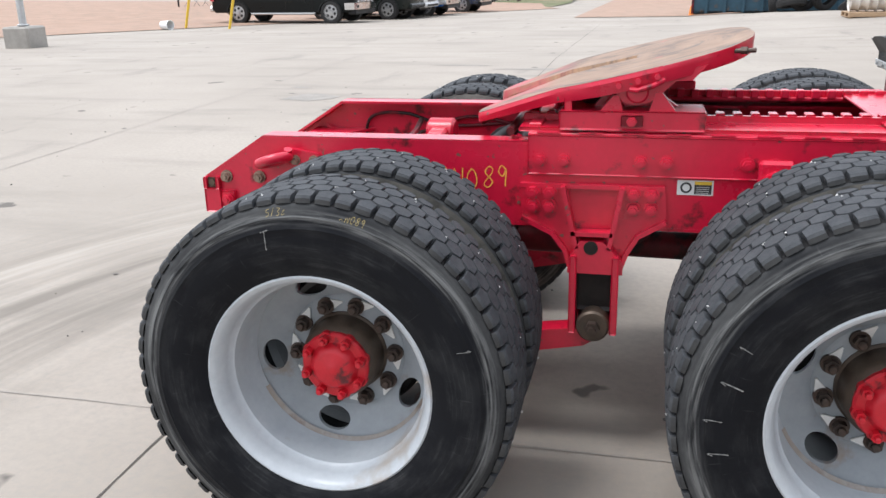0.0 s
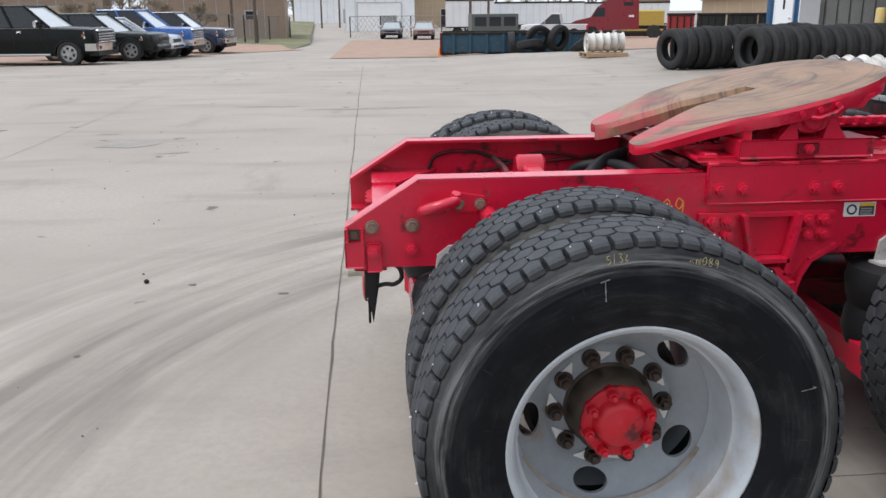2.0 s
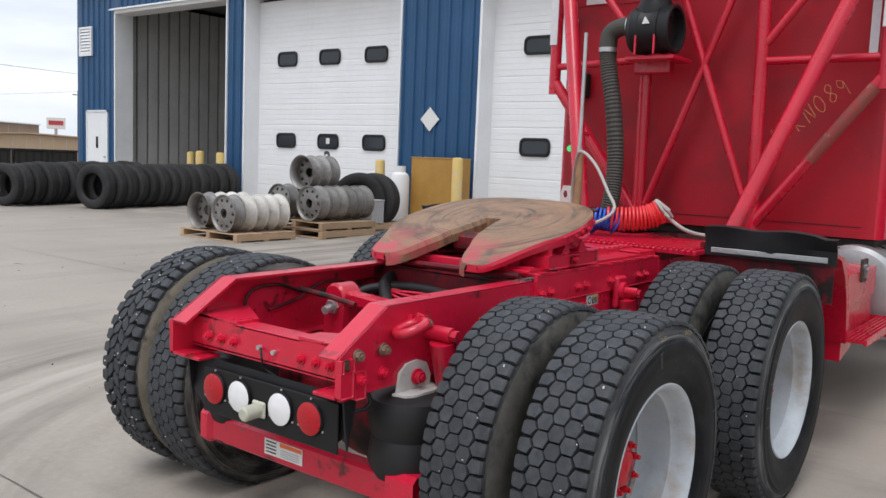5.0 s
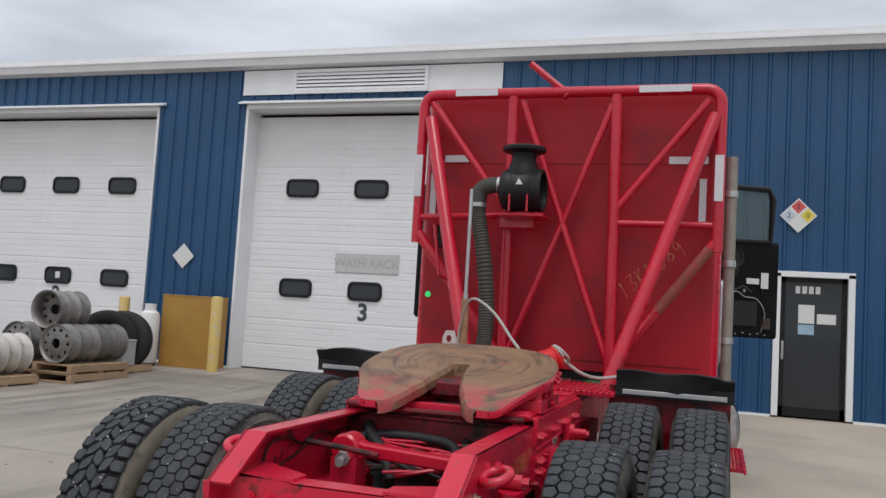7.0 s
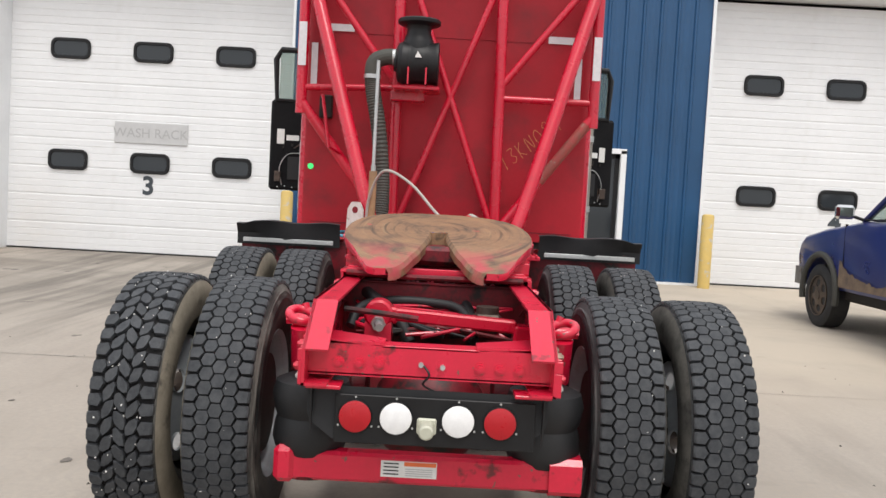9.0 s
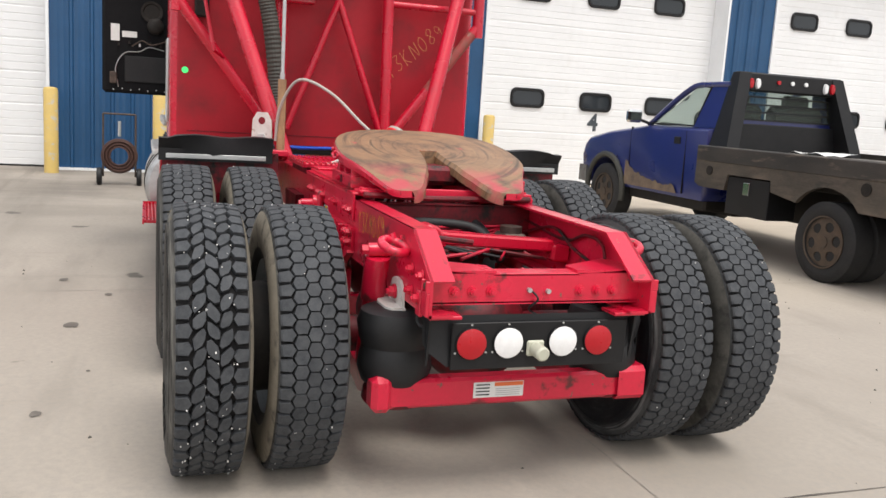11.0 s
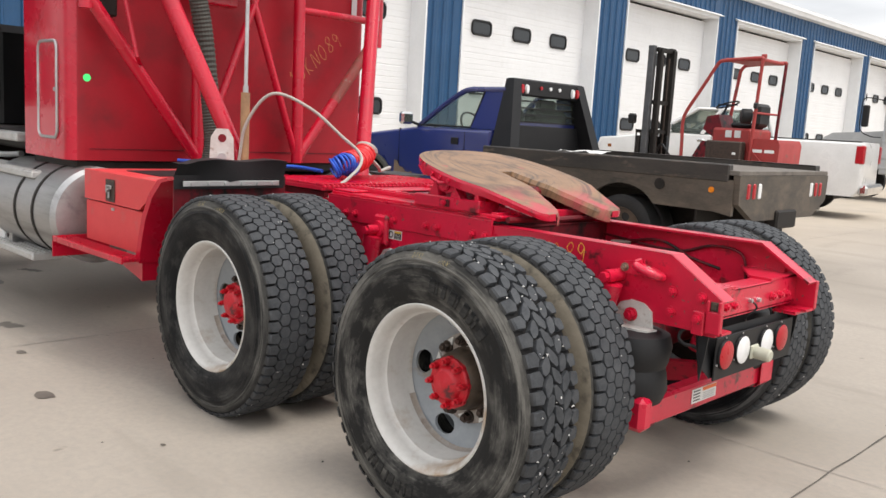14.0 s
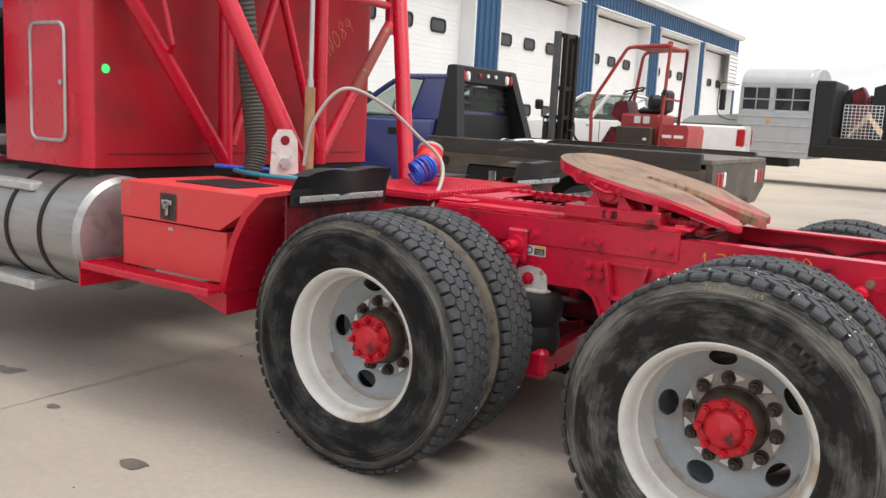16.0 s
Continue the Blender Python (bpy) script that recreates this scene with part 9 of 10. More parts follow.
def build_flatbed(v):
    f, r = -3.40, -6.85           # bed front and rear, in the truck's own length
    z = 1.15
    part("bed_deck", B().box(r, f, -1.14, 1.14, z - 0.05, z, 0.006), DECKM, v, "dusty worn steel bed deck")
    for s in (1, -1):
        part("bed_side_rail", B().box(r + 0.11, f, s * 1.06, s * 1.16, z - 0.12, z + 0.06, 0.012), BEDRAIL, v)
        sk = [(f, z - 0.10), (f, z - 0.38), (f - 0.10, z - 0.42), (f - 0.55, z - 0.42), (f - 0.60, z - 0.24), (f - 1.30, z - 0.24), (f - 1.32, z - 0.36)]
        cx = -5.50
        sk += [(cx + 0.52 * math.cos(a), 0.42 + 0.50 * math.sin(a)) for a in [radians(38 + 10.4 * i) for i in range(11)]]
        sk += [(r + 0.25, z - 0.43), (r + 0.05, z - 0.46), (r + 0.05, z - 0.10)]
        part("bed_skirt", B().prism(sk, s * 1.10, s * 1.15, "y"), BEDM, v)
        part("stake_pocket", B().cyl((f - 0.27, s * 1.15, z - 0.22), (f - 0.27, s * 1.16, z - 0.22), 0.055, 16), DARK, v)
        part("stake_pocket", B().cyl((-5.97, s * 1.15, z - 0.20), (-5.97, s * 1.16, z - 0.20), 0.06, 16), DARK, v)
        bx = part("tool_box", B().box(f - 1.27, f - 0.58, s * 0.75, s * 1.13, 0.48, z - 0.25, 0.01), BLACKP, v, "black under-bed tool box")
        part("tool_box_latch", B().box(f - 0.97, f - 0.87, s * 1.13, s * 1.145, z - 0.44, z - 0.30, 0.005), CHROME, bx)
        part("tail_lamp", B().box(r - 0.022, r + 0.02, s * 0.93 - 0.032, s * 0.93 + 0.032, z - 0.29, z - 0.13, 0.012), LENSR, v)
        part("tail_lamp", B().box(r - 0.022, r + 0.02, s * 0.80 - 0.032, s * 0.80 + 0.032, z - 0.29, z - 0.13, 0.012), LENSR, v)
        part("reversing_lamp", B().box(r - 0.022, r + 0.02, s * 0.67 - 0.032, s * 0.67 + 0.032, z - 0.29, z - 0.13, 0.012), LENSW, v)
        part("marker_lamp", B().cyl((r + 0.28, s * 1.15, z - 0.21), (r + 0.28, s * 1.165, z - 0.21), 0.03, 12), AMBER, v)
        part("mud_flap", B().box(r + 0.45, r + 0.47, s * 0.55, s * 1.10, 0.22, 0.75), DARK, v)
        for k in (0, 1):
            car_wheel(v, cx, s * (1.0 - 0.27 * k), s, 1.05, CARRIM_DARK)
    part("bed_tail", B().prism([(-1.14, z - 0.05), (1.14, z - 0.05), (1.12, z - 0.34), (0.75, z - 0.52), (-0.75, z - 0.52), (-1.12, z - 0.34)], r - 0.01, r + 0.06, "x"), BEDM, v)
    part("under_body", B().box(r + 0.25, f - 0.05, -0.95, 0.95, z - 0.30, z - 0.06, 0.01).box(r + 0.2, f + 0.1, -0.45, 0.45, 0.42, z - 0.28, 0.02), DARK, v)
    part("hitch", B().box(r - 0.05, r + 0.1, -0.25, 0.25, z - 0.62, z - 0.42, 0.02), DARK, v)
    # headache rack: leaning side plates, top bar and cross bars with lamps
    for s in (1, -1):
        base, head = s * 1.00, s * 0.76
        vs = [(f + 0.02, base, z), (f - 0.32, base, z), (f - 0.11, head, z + 0.93), (f + 0.02, head, z + 0.93)]
        vs += [(x, y - s * 0.17, zz) for x, y, zz in vs]
        part("rack_upright", B().add(vs, [(0, 1, 2, 3), (7, 6, 5, 4), (0, 4, 5, 1), (1, 5, 6, 2), (2, 6, 7, 3), (3, 7, 4, 0)]), BLACKP, v, smooth=0)
        part("rack_lamp", B().lathe([(f - 0.145, 0.001), (f - 0.14, 0.028), (f - 0.11, 0.032)], 16, "x", centre=(0, s * 0.60, z + 0.81)), LENSR, v, m=Matrix.Translation((0, 0, (z + 0.81) * -1.0)) @ Matrix.Diagonal((1, 1, 2.0, 1)))
        part("rack_lamp", B().lathe([(f - 0.145, 0.001), (f - 0.14, 0.028), (f - 0.11, 0.032)], 16, "x", centre=(0, s * 0.50, z + 0.81)), LENSW, v, m=Matrix.Translation((0, 0, (z + 0.81) * -1.0)) @ Matrix.Diagonal((1, 1, 2.0, 1)))
    part("rack_top", B().box(f - 0.11, f + 0.02, -0.76, 0.76, z + 0.72, z + 0.94, 0.02), BLACKP, v)
    part("rack_bottom", B().box(f - 0.06, f + 0.02, -0.90, 0.90, z, z + 0.34, 0.01), BLACKP, v)
    for k in range(4):
        part("rack_bar", B().box(f - 0.03, f - 0.01, -0.76, 0.76, z + 0.38 + 0.09 * k, z + 0.40 + 0.09 * k), BLACKP, v)
    for y in (-0.2, 0.0, 0.2):
        part("clearance_lamp", B().cyl((f - 0.11, y, z + 0.84), (f - 0.13, y, z + 0.84), 0.024, 12), LENSW if y < 0.1 else LENSR, v)
    sheet = [[(f - 0.5 - 0.12 * i, -0.3 + 0.12 * j, z + 0.02 + 0.05 * random.random()) for j in range(6)] for i in range(5)]
    rag = part("plastic_sheet", B().sheet(sheet), WHITE)
    rag.matrix_basis = v.matrix_basis.copy()
    tagged(rag, "crumpled white plastic sheet lying on the truck bed", "sheet")


build_flatbed(FLAT)

ORNG = mat("sunfaded_orange_red_paint", (0.36, 0.035, 0.032), (0.27, 0.03, 0.026), rough=0.55, scale=4, fine=40, bump=0.08, spots=(0.14, 0.07, 0.055), spot_at=(0.6, 0.72), spot_scale=6)


MASTG = mat("grey_mast_steel", (0.11, 0.115, 0.12), (0.06, 0.06, 0.062), rough=0.45, metal=0.3, scale=6, fine=60, bump=0.1)


def build_forklift(x, y):
    f = thing("forklift", "faded red truck-mounted forklift with open roll cage", "forklift", at=Matrix.Translation((x, y, height(x, y))))
    h = 0.45                      # half width of the cage
    for s in (1, -1):
        part("mast_rail", B().box(1.60, 1.72, s * 0.27, s * 0.37, 0.25, 3.05, 0.01), MASTG if s > 0 else DARK, f)
        part("inner_mast_rail", B().box(1.50, 1.60, s * 0.18, s * 0.26, 0.35, 3.0, 0.01), DARK, f)
        part("lift_chain", B().box(1.55, 1.57, s * 0.09, s * 0.13, 0.4, 2.85), NUT, f)
        part("fork", B().box(1.85, 2.95, s * 0.25, s * 0.37, 0.18, 0.23, 0.006).box(1.80, 1.86, s * 0.25, s * 0.37, 0.18, 1.0), DARK, f)
        part("drive_wheel", B().lathe([(-0.15, 0.15), (-0.16, 0.36), (-0.12, 0.40), (0.12, 0.40), (0.16, 0.36), (0.15, 0.15)], 28, "y", centre=(1.1, s * 0.80, 0.40)), OLDRUB, f)
        part("side_frame", B().box(-0.85, 1.5, s * 0.36, s * 0.46, 0.35, 0.98, 0.03), ORNG, f)
        part("fender", B().box(0.70, 1.45, s * 0.62, s * 0.95, 0.82, 0.90, 0.03), ORNG, f)
        front = curve_pts([(0.83, s * h, 0.95), (0.845, s * h, 1.40), (0.86, s * h, 1.72), (0.80, s * h, 1.92), (0.60, s * h, 2.24), (0.34, s * h, 2.66)], 5) if s > 0 else [(0.50, -h, 1.2), (0.44, -h, 1.9), (0.34, -h, 2.66)]
        part("cage_front_post", B().tube(front, 0.030, 10), ORNG, f)
        part("cage_rear_post", B().tube([(-0.455, s * h, 2.76), (-0.39, s * h, 1.0)], 0.028, 10), ORNG if s > 0 else RED_DARK, f)
        part("roof_tube", B().tube(curve_pts([(0.34, s * h, 2.66), (0.28, s * h, 2.735), (0.16, s * h, 2.76), (-0.40, s * h, 2.79), (-0.455, s * h, 2.76)], 4), 0.030, 10), ORNG, f)
    for z in (0.6, 1.5, 2.02, 2.95):
        part("mast_crossbar", B().box(1.54, 1.64, -0.3, 0.3, z, z + 0.07), DARK, f)
    part("lift_ram", B().cyl((1.66, 0, 0.3), (1.66, 0, 2.4), 0.045, 12), DARK, f)
    part("carriage", B().box(1.73, 1.80, -0.40, 0.40, 0.5, 1.45, 0.01), DARK, f)
    load = part("load_backrest", B().box(1.80, 1.82, -0.40, 0.40, 0.9, 0.96, 0.006), DARK, f)
    part("backrest_rail", B().box(1.80, 1.82, -0.40, 0.40, 1.50, 1.56, 0.006), DARK, load)
    for k in range(6):
        part("backrest_bar", B().box(1.80, 1.815, -0.38 + 0.15 * k, -0.355 + 0.15 * k, 0.96, 1.50), DARK, load)
    part("cage_roof", B().box(-0.43, 0.20, -h, h, 2.745, 2.80, 0.015), ORNG, f)
    part("beacon", B().cyl((-0.38, 0.25, 2.80), (-0.38, 0.25, 2.87), 0.045, 12, c=0.01), ORNG, f)
    part("cross_rail", B().cyl((-0.395, -h, 1.92), (-0.395, h, 1.92), 0.018, 8), ORNG, f)
    cover = part("engine_cover", B().prism([(-0.86, 0.85), (-0.88, 1.42), (-0.84, 1.50), (-0.40, 1.50), (-0.36, 0.85)], -0.42, 0.44, "y"), ORNG, f)
    for k in range(2):
        part("mark_bar", B().box(-0.80 + 0.20 * k, -0.64 + 0.20 * k, 0.441, 0.446, 1.28, 1.33), WHITE, cover)
    part("cover_brace", B().tube([(-0.84, 0.45, 0.95), (-0.62, 0.46, 1.12), (-0.42, 0.45, 1.30)], 0.012, 6), ORNG, cover)
    part("body_panel", B().box(-0.36, 0.62, -0.42, 0.40, 0.75, 1.12, 0.03).box(-0.36, 0.34, -0.40, 0.38, 1.10, 1.66, 0.04), ORNG, f)
    part("nose_panel", B().prism([(0.34, 0.95), (0.74, 0.95), (0.66, 1.14), (0.50, 1.42), (0.34, 1.42)], -0.34, 0.40, "y"), RED_DARK, f)
    box = part("tool_case", B().box(-0.31, 0.32, 0.42, 0.60, 1.00, 1.44, 0.02), NUT, f, "dark rusty steel box on the forklift side")
    part("case_latch", B().box(-0.23, -0.17, 0.60, 0.615, 1.22, 1.26, 0.004), WHITE, box)
    for k in range(2):
        part("notice_plate", B().box(0.02 + 0.16 * k - 0.2, 0.13 + 0.16 * k - 0.2, 0.381, 0.386, 1.50, 1.62), LABELW, f, "pale notice plate")
    part("dash", B().prism([(0.30, 1.45), (0.56, 1.62), (0.50, 1.84), (0.30, 1.88), (0.22, 1.66)], -0.20, 0.28, "y"), RED_DARK, f)
    part("steering_wheel", B().tube([(0.25 + 0.18 * math.cos(a), 0.08 + 0.18 * math.sin(a), 2.05 - 0.06 * math.cos(a)) for a in [2 * math.pi * i / 20 for i in range(20)]], 0.014, 6, loop=True).cyl((0.25, 0.08, 2.05), (0.33, 0.08, 1.86), 0.02, 8).box(0.08, 0.42, 0.06, 0.10, 2.04, 2.06), BLACKP, f)
    part("seat", B().box(-0.30, 0.12, -0.25, 0.20, 1.66, 1.76, 0.04).box(-0.38, -0.26, -0.25, 0.20, 1.70, 2.08, 0.05), BLACKP, f)
    part("air_filter", B().cyl((-0.30, 0.30, 1.86), (-0.16, 0.40, 1.86), 0.125, 18, c=0.02), BLACKP, f)
    part("hydraulic_hose", B().tube(curve_pts([(1.5, 0.2, 1.05), (1.32, 0.32, 1.32), (1.12, 0.32, 1.12), (0.95, 0.25, 0.98)], 6), 0.018, 6), BLACK, f)
    part("hydraulic_hose", B().tube(curve_pts([(1.5, -0.1, 1.35), (1.36, 0.05, 1.45), (1.25, 0.2, 1.18), (1.05, 0.2, 1.05)], 6), 0.018, 6), BLACK, f)
    part("valve_block", B().box(1.02, 1.26, 0.05, 0.35, 0.98, 1.14, 0.03), RED_DARK, f)
    part("work_lamp", B().box(1.86, 1.98, 0.30, 0.46, 1.66, 1.84, 0.03), BLACKP, f)
    part("tail_lamp", B().box(-0.47, -0.41, 0.44, 0.54, 1.98, 2.08, 0.02), BLACKP, f)
    part("rear_wheel", B().lathe([(-0.14, 0.15), (-0.15, 0.34), (-0.11, 0.38), (0.11, 0.38), (0.15, 0.34), (0.14, 0.15)], 28, "y", centre=(-0.5, 0, 0.38)), OLDRUB, f)


build_forklift(4.65, -10.65)

SILV = mat("dull_silver_bus_paint", (0.46, 0.47, 0.48), (0.38, 0.39, 0.40), rough=0.42, metal=0.4, scale=3, fine=30, bump=0.05)


def build_bus(x, y):
    """Cut-down bus: bonnet, one short body section and an open loaded deck; it runs towards -x from its front post."""
    v = thing("bus_body", "dull silver cut-down bus with sash windows and an open deck", "bus", at=Matrix.Translation((x, y, height(x, y))))
    W, D = 2.06, 2.3
    part("skirt", B().box(-W, 0, -D, 0, 0.76, 2.08, 0.02), SILV, v)
    for z in (0.92, 1.19, 1.65, 1.90):
        part("rub_rail", B().box(-W, 0, -0.005, 0.028, z, z + 0.055, 0.008), SILV, v)
    for a, b in ((-0.06, 0.0), (-0.97, -0.86), (-W, -W + 0.10)):
        part("post", B().box(a, b, -0.1, 0, 2.08, 2.76), SILV, v)
        part("post", B().box(a, b, -D, -D + 0.1, 2.08, 2.76), SILV, v)
    for b in (0.0, -D + 0.12):
        part("head_rail", B().box(-W, 0, b - 0.12, b, 2.74, 2.90, 0.02), SILV, v)
    roof = [(-D / 2 - D / 2 * math.cos(math.pi * i / 16), 2.88 + 0.46 * math.sin(math.pi * i / 16) ** 0.8) for i in range(17)]
    part("roof", B().prism(roof, -W - 0.02, -0.02, "x"), SILV, v)
    part("roof_bow", B().tube([(-W + 0.16, a, z + 0.012) for a, z in roof], 0.016, 6), GALV, v)
    for a, b in ((-0.86, -0.06), (-W + 0.10, -0.97)):
        m = (a + b) / 2
        fr = part("window_frame", B().box(a, b, -0.06, -0.03, 2.08, 2.12).box(a, b, -0.06, -0.03, 2.40, 2.43).box(a, a + 0.03, -0.06, -0.03, 2.08, 2.76).box(b - 0.03, b, -0.06, -0.03, 2.08, 2.76).box(m - 0.014, m + 0.014, -0.06, -0.03, 2.08, 2.76), GALV, v)
        part("pane", B().box(a, b, -0.05, -0.045, 2.08, 2.76), TINT if a < -1 else GLASS, fr)
    part("far_pane", B().box(-W + 0.1, -0.06, -D + 0.045, -D + 0.05, 2.08, 2.76), CARGLASS, v)
    part("driver_seat", B().box(-0.75, -0.35, -0.8, -0.35, 1.9, 2.5, 0.06), BLACK, v)
    part("reflector", B().cyl((-0.86, 0.0, 1.78), (-0.86, 0.02, 1.78), 0.055, 12), AMBER, v)
    part("bonnet", B().prism([(0.0, 0.9), (0.0, 1.98), (0.5, 1.93), (1.5, 1.86), (1.75, 1.70), (1.78, 0.9)], -D + 0.35, -0.35, "y"), SILV, v)
    part("mirror_arm", B().tube(curve_pts([(0.05, 0.0, 1.78), (0.30, 0.12, 1.80), (0.55, 0.22, 1.98), (0.56, 0.24, 2.5), (0.50, 0.22, 2.84), (0.05, 0.02, 2.80)], 5), 0.015, 6), BLACKP, v)
    part("mirror", B().box(0.36, 0.52, 0.14, 0.30, 2.05, 2.65, 0.03), BLACKP, v)
    part("under_frame", B().box(-1.5, -0.2, -D + 0.4, -0.3, 0.50, 0.76, 0.02), DARK, v)
    for k in (-1.50, -1.82):
        part("hanger_hook", B().tube([(k, -0.1, 0.76), (k - 0.02, -0.1, 0.60), (k + 0.03, -0.1, 0.52)], 0.012, 6), DARK, v)
    for xx in (0.9, -5.6):
        for s in (-0.25, -D + 0.25):
            part("wheel", B().lathe([(-0.14, 0.2), (-0.15, 0.44), (-0.1, 0.48), (0.1, 0.48), (0.15, 0.44), (0.14, 0.2)], 28, "y", centre=(xx, s, 0.48)), OLDRUB, v)
    part("bulkhead", B().box(-W - 0.52, -W, -D, -0.01, 0.86, 2.98, 0.04), BLACK, v)
    part("deck", B().box(-W - 5.5, -W - 0.02, -D, 0.05, 0.84, 1.18, 0.02).box(-W - 5.5, -W - 0.5, -D, 0.0, 1.17, 1.42, 0.02), DARK, v)
    dk = x - W
    load = thing("load_basket", "pale wire basket with scrap on the trailer deck", "basket", at=Matrix.Translation((dk - 1.75, y - 0.95, height(x, y) + 1.42)))
    for k in range(11):
        part("wire", B().cyl((0.10 * k, 0.6, 0), (0.10 * k, 0.6, 0.92), 0.008, 5), TRIM, load)
        part("wire", B().cyl((0, 0.6, 0.092 * k), (1.0, 0.6, 0.092 * k), 0.008, 5), TRIM, load)
    rnd = random.Random(5)
    heap = [[(0.1 * i, 0.12 * j, 0.75 - 1.1 * abs(i - 4) * 0.12 - 0.1 * abs(j - 2) + rnd.uniform(-0.05, 0.05)) for j in range(5)] for i in range(10)]
    part("load", B().sheet([[(a, b, max(0.02, c)) for a, b, c in r] for r in heap]), PALLET, load)
    junk = thing("scrap_pile", "dark red and black scrap on the trailer deck", "scrap", at=Matrix.Translation((dk - 0.55, y - 1.7, height(x, y) + 1.42)))
    for a, b, h, m in ((0.0, 0.22, 1.42, BLACK), (0.20, 0.62, 1.48, RED_DARK), (0.58, 0.76, 1.25, RED_DARK), (0.74, 1.35, 1.58, BLACK), (1.3, 2.0, 1.2, DARK)):
        part("scrap_piece", B().prism([(-b, 0), (-b + 0.04, h * 0.86), (-(a + b) / 2 - 0.05, h), (-a - 0.04, h * 0.93), (-a, 0)], -0.35, 0.35, "y"), m, junk)


build_bus(6.12, -22.3)


def yard_litter():
    rnd = random.Random(12)
    b = B()
    for k in range(240):
        x, y = rnd.uniform(-7, 4.5), rnd.uniform(-5, 9)
        q = rnd.choice((0.004, 0.005, 0.007, 0.010))
        m = Matrix.Translation((x, y, height(x, y) + q * 0.4)) @ pose(0, 0, 0, 0, 0, rnd.uniform(0, 360))
        b.add([(-q, -q * 0.7, -q * 0.5), (q, -q * 0.5, -q * 0.5), (q * 0.8, q * 0.8, -q * 0.5), (-q * 0.7, q * 0.5, -q * 0.5), (q * 0.1, 0.1 * q, q * 0.6)], [(0, 3, 2, 1), (0, 1, 4), (1, 2, 4), (2, 3, 4), (3, 0, 4)], m)
    tagged(part("gravel_crumbs", b, mat("dark_gravel_crumbs", (0.10, 0.09, 0.08), (0.05, 0.045, 0.04), rough=0.9, scale=3, fine=40, per_island=0.6)), "small dark stone crumbs scattered over the concrete", "gravel", kind="stuff")
    oil = mat("dark_oil_spot", (0.085, 0.072, 0.060), (0.15, 0.13, 0.11), rough=0.6, scale=14, fine=90, bump=0.05)
    for x, y, r, q in ((2.15, 1.75, 0.062, 0.8), (0.62, 1.78, 0.035, 0.8), (5.16, 1.09, 0.20, 0.7), (2.98, 1.57, 0.035, 0.8), (1.22, 1.60, 0.012, 1.0), (-1.63, 1.75, 0.022, 0.7), (-1.95, 0.75, 0.014, 1.0), (-1.10, 1.54, 0.028, 0.6), (3.5, 1.9, 0.05, 0.7), (1.7, 2.6, 0.02, 0.9), (-0.2, 3.6, 0.03, 0.8)):
        ring = [(x + r * (1 + 0.18 * math.sin(3 * a + x) + 0.10 * math.sin(7 * a)) * math.cos(a), y + r * q * (1 + 0.15 * math.sin(2 * a + y)) * math.sin(a), 0.0) for a in [2 * math.pi * i / 28 for i in range(28)]]
        o = B().add([(px, py, height(px, py) + 0.0035) for px, py, _ in ring], [tuple(range(28))])
        part("oil_spot", o, oil, GROUND, smooth=0)
    faded = mat("faded_oil_streak", (0.20, 0.18, 0.157), (0.30, 0.274, 0.243), rough=0.75, scale=5, fine=60, bump=0.05)
    for x, y, a, r, q in ((-3.40, 7.20, 12, 0.34, 0.85), (-2.75, 6.5, 20, 0.16, 0.5), (-3.9, 8.1, -10, 0.15, 0.4), (-0.6, 10.4, 3, 0.9, 0.10), (-2.2, 10.9, -4, 0.5, 0.12)):
        ring = [(r * (1 + 0.16 * math.sin(3 * t + x) + 0.09 * math.sin(7 * t + y)) * math.cos(t), r * q * (1 + 0.12 * math.sin(4 * t + y)) * math.sin(t)) for t in [2 * math.pi * i / 40 for i in range(40)]]
        c, d = math.cos(radians(a)), math.sin(radians(a))
        part("oil_streak", B().add([(x + u * c - v * d, y + u * d + v * c, height(x, y) + 0.0035) for u, v in ring], [tuple(range(40))]), faded, GROUND, smooth=0)
    part("clod", B().ball((-1.90, 1.81, 0.012), 0.016, 8, 6, sz=0.8), DARK, GROUND)


yard_litter()


# ---- the far side of the yard and beyond ----
DUMPB = mat("dull_blue_dumpster_paint", (0.022, 0.075, 0.115), (0.014, 0.045, 0.07), rough=0.6, scale=3, fine=30, bump=0.1, spots=(0.10, 0.07, 0.05), spot_at=(0.58, 0.7), spot_scale=3)
METW = mat("white_metal_cladding", (0.76, 0.77, 0.78), (0.66, 0.68, 0.69), rough=0.6, scale=1, fine=8, bump=0.02)
METT = mat("tan_metal_cladding", (0.42, 0.31, 0.20), (0.36, 0.27, 0.17), rough=0.6, scale=1, fine=8, bump=0.02)
METB = mat("brown_brick_cladding", (0.30, 0.22, 0.16), (0.25, 0.18, 0.13), rough=0.7, scale=1, fine=8, bump=0.05)
MAROON = car_paint("maroon_truck_paint", (0.20, 0.012, 0.022))
BARK = mat("grey_brown_bark", (0.16, 0.12, 0.095), (0.11, 0.085, 0.07), rough=0.9, scale=4, fine=30, bump=0.4)
TWIG = mat("bare_spring_twigs", (0.20, 0.155, 0.12), (0.26, 0.22, 0.15), rough=0.9, scale=2, fine=20, bump=0.0)
POLE = mat("weathered_timber_pole", (0.12, 0.095, 0.075), (0.08, 0.065, 0.055), rough=0.9, scale=3, fine=30, bump=0.2)


def gz(x, y):
    return height(x, y)


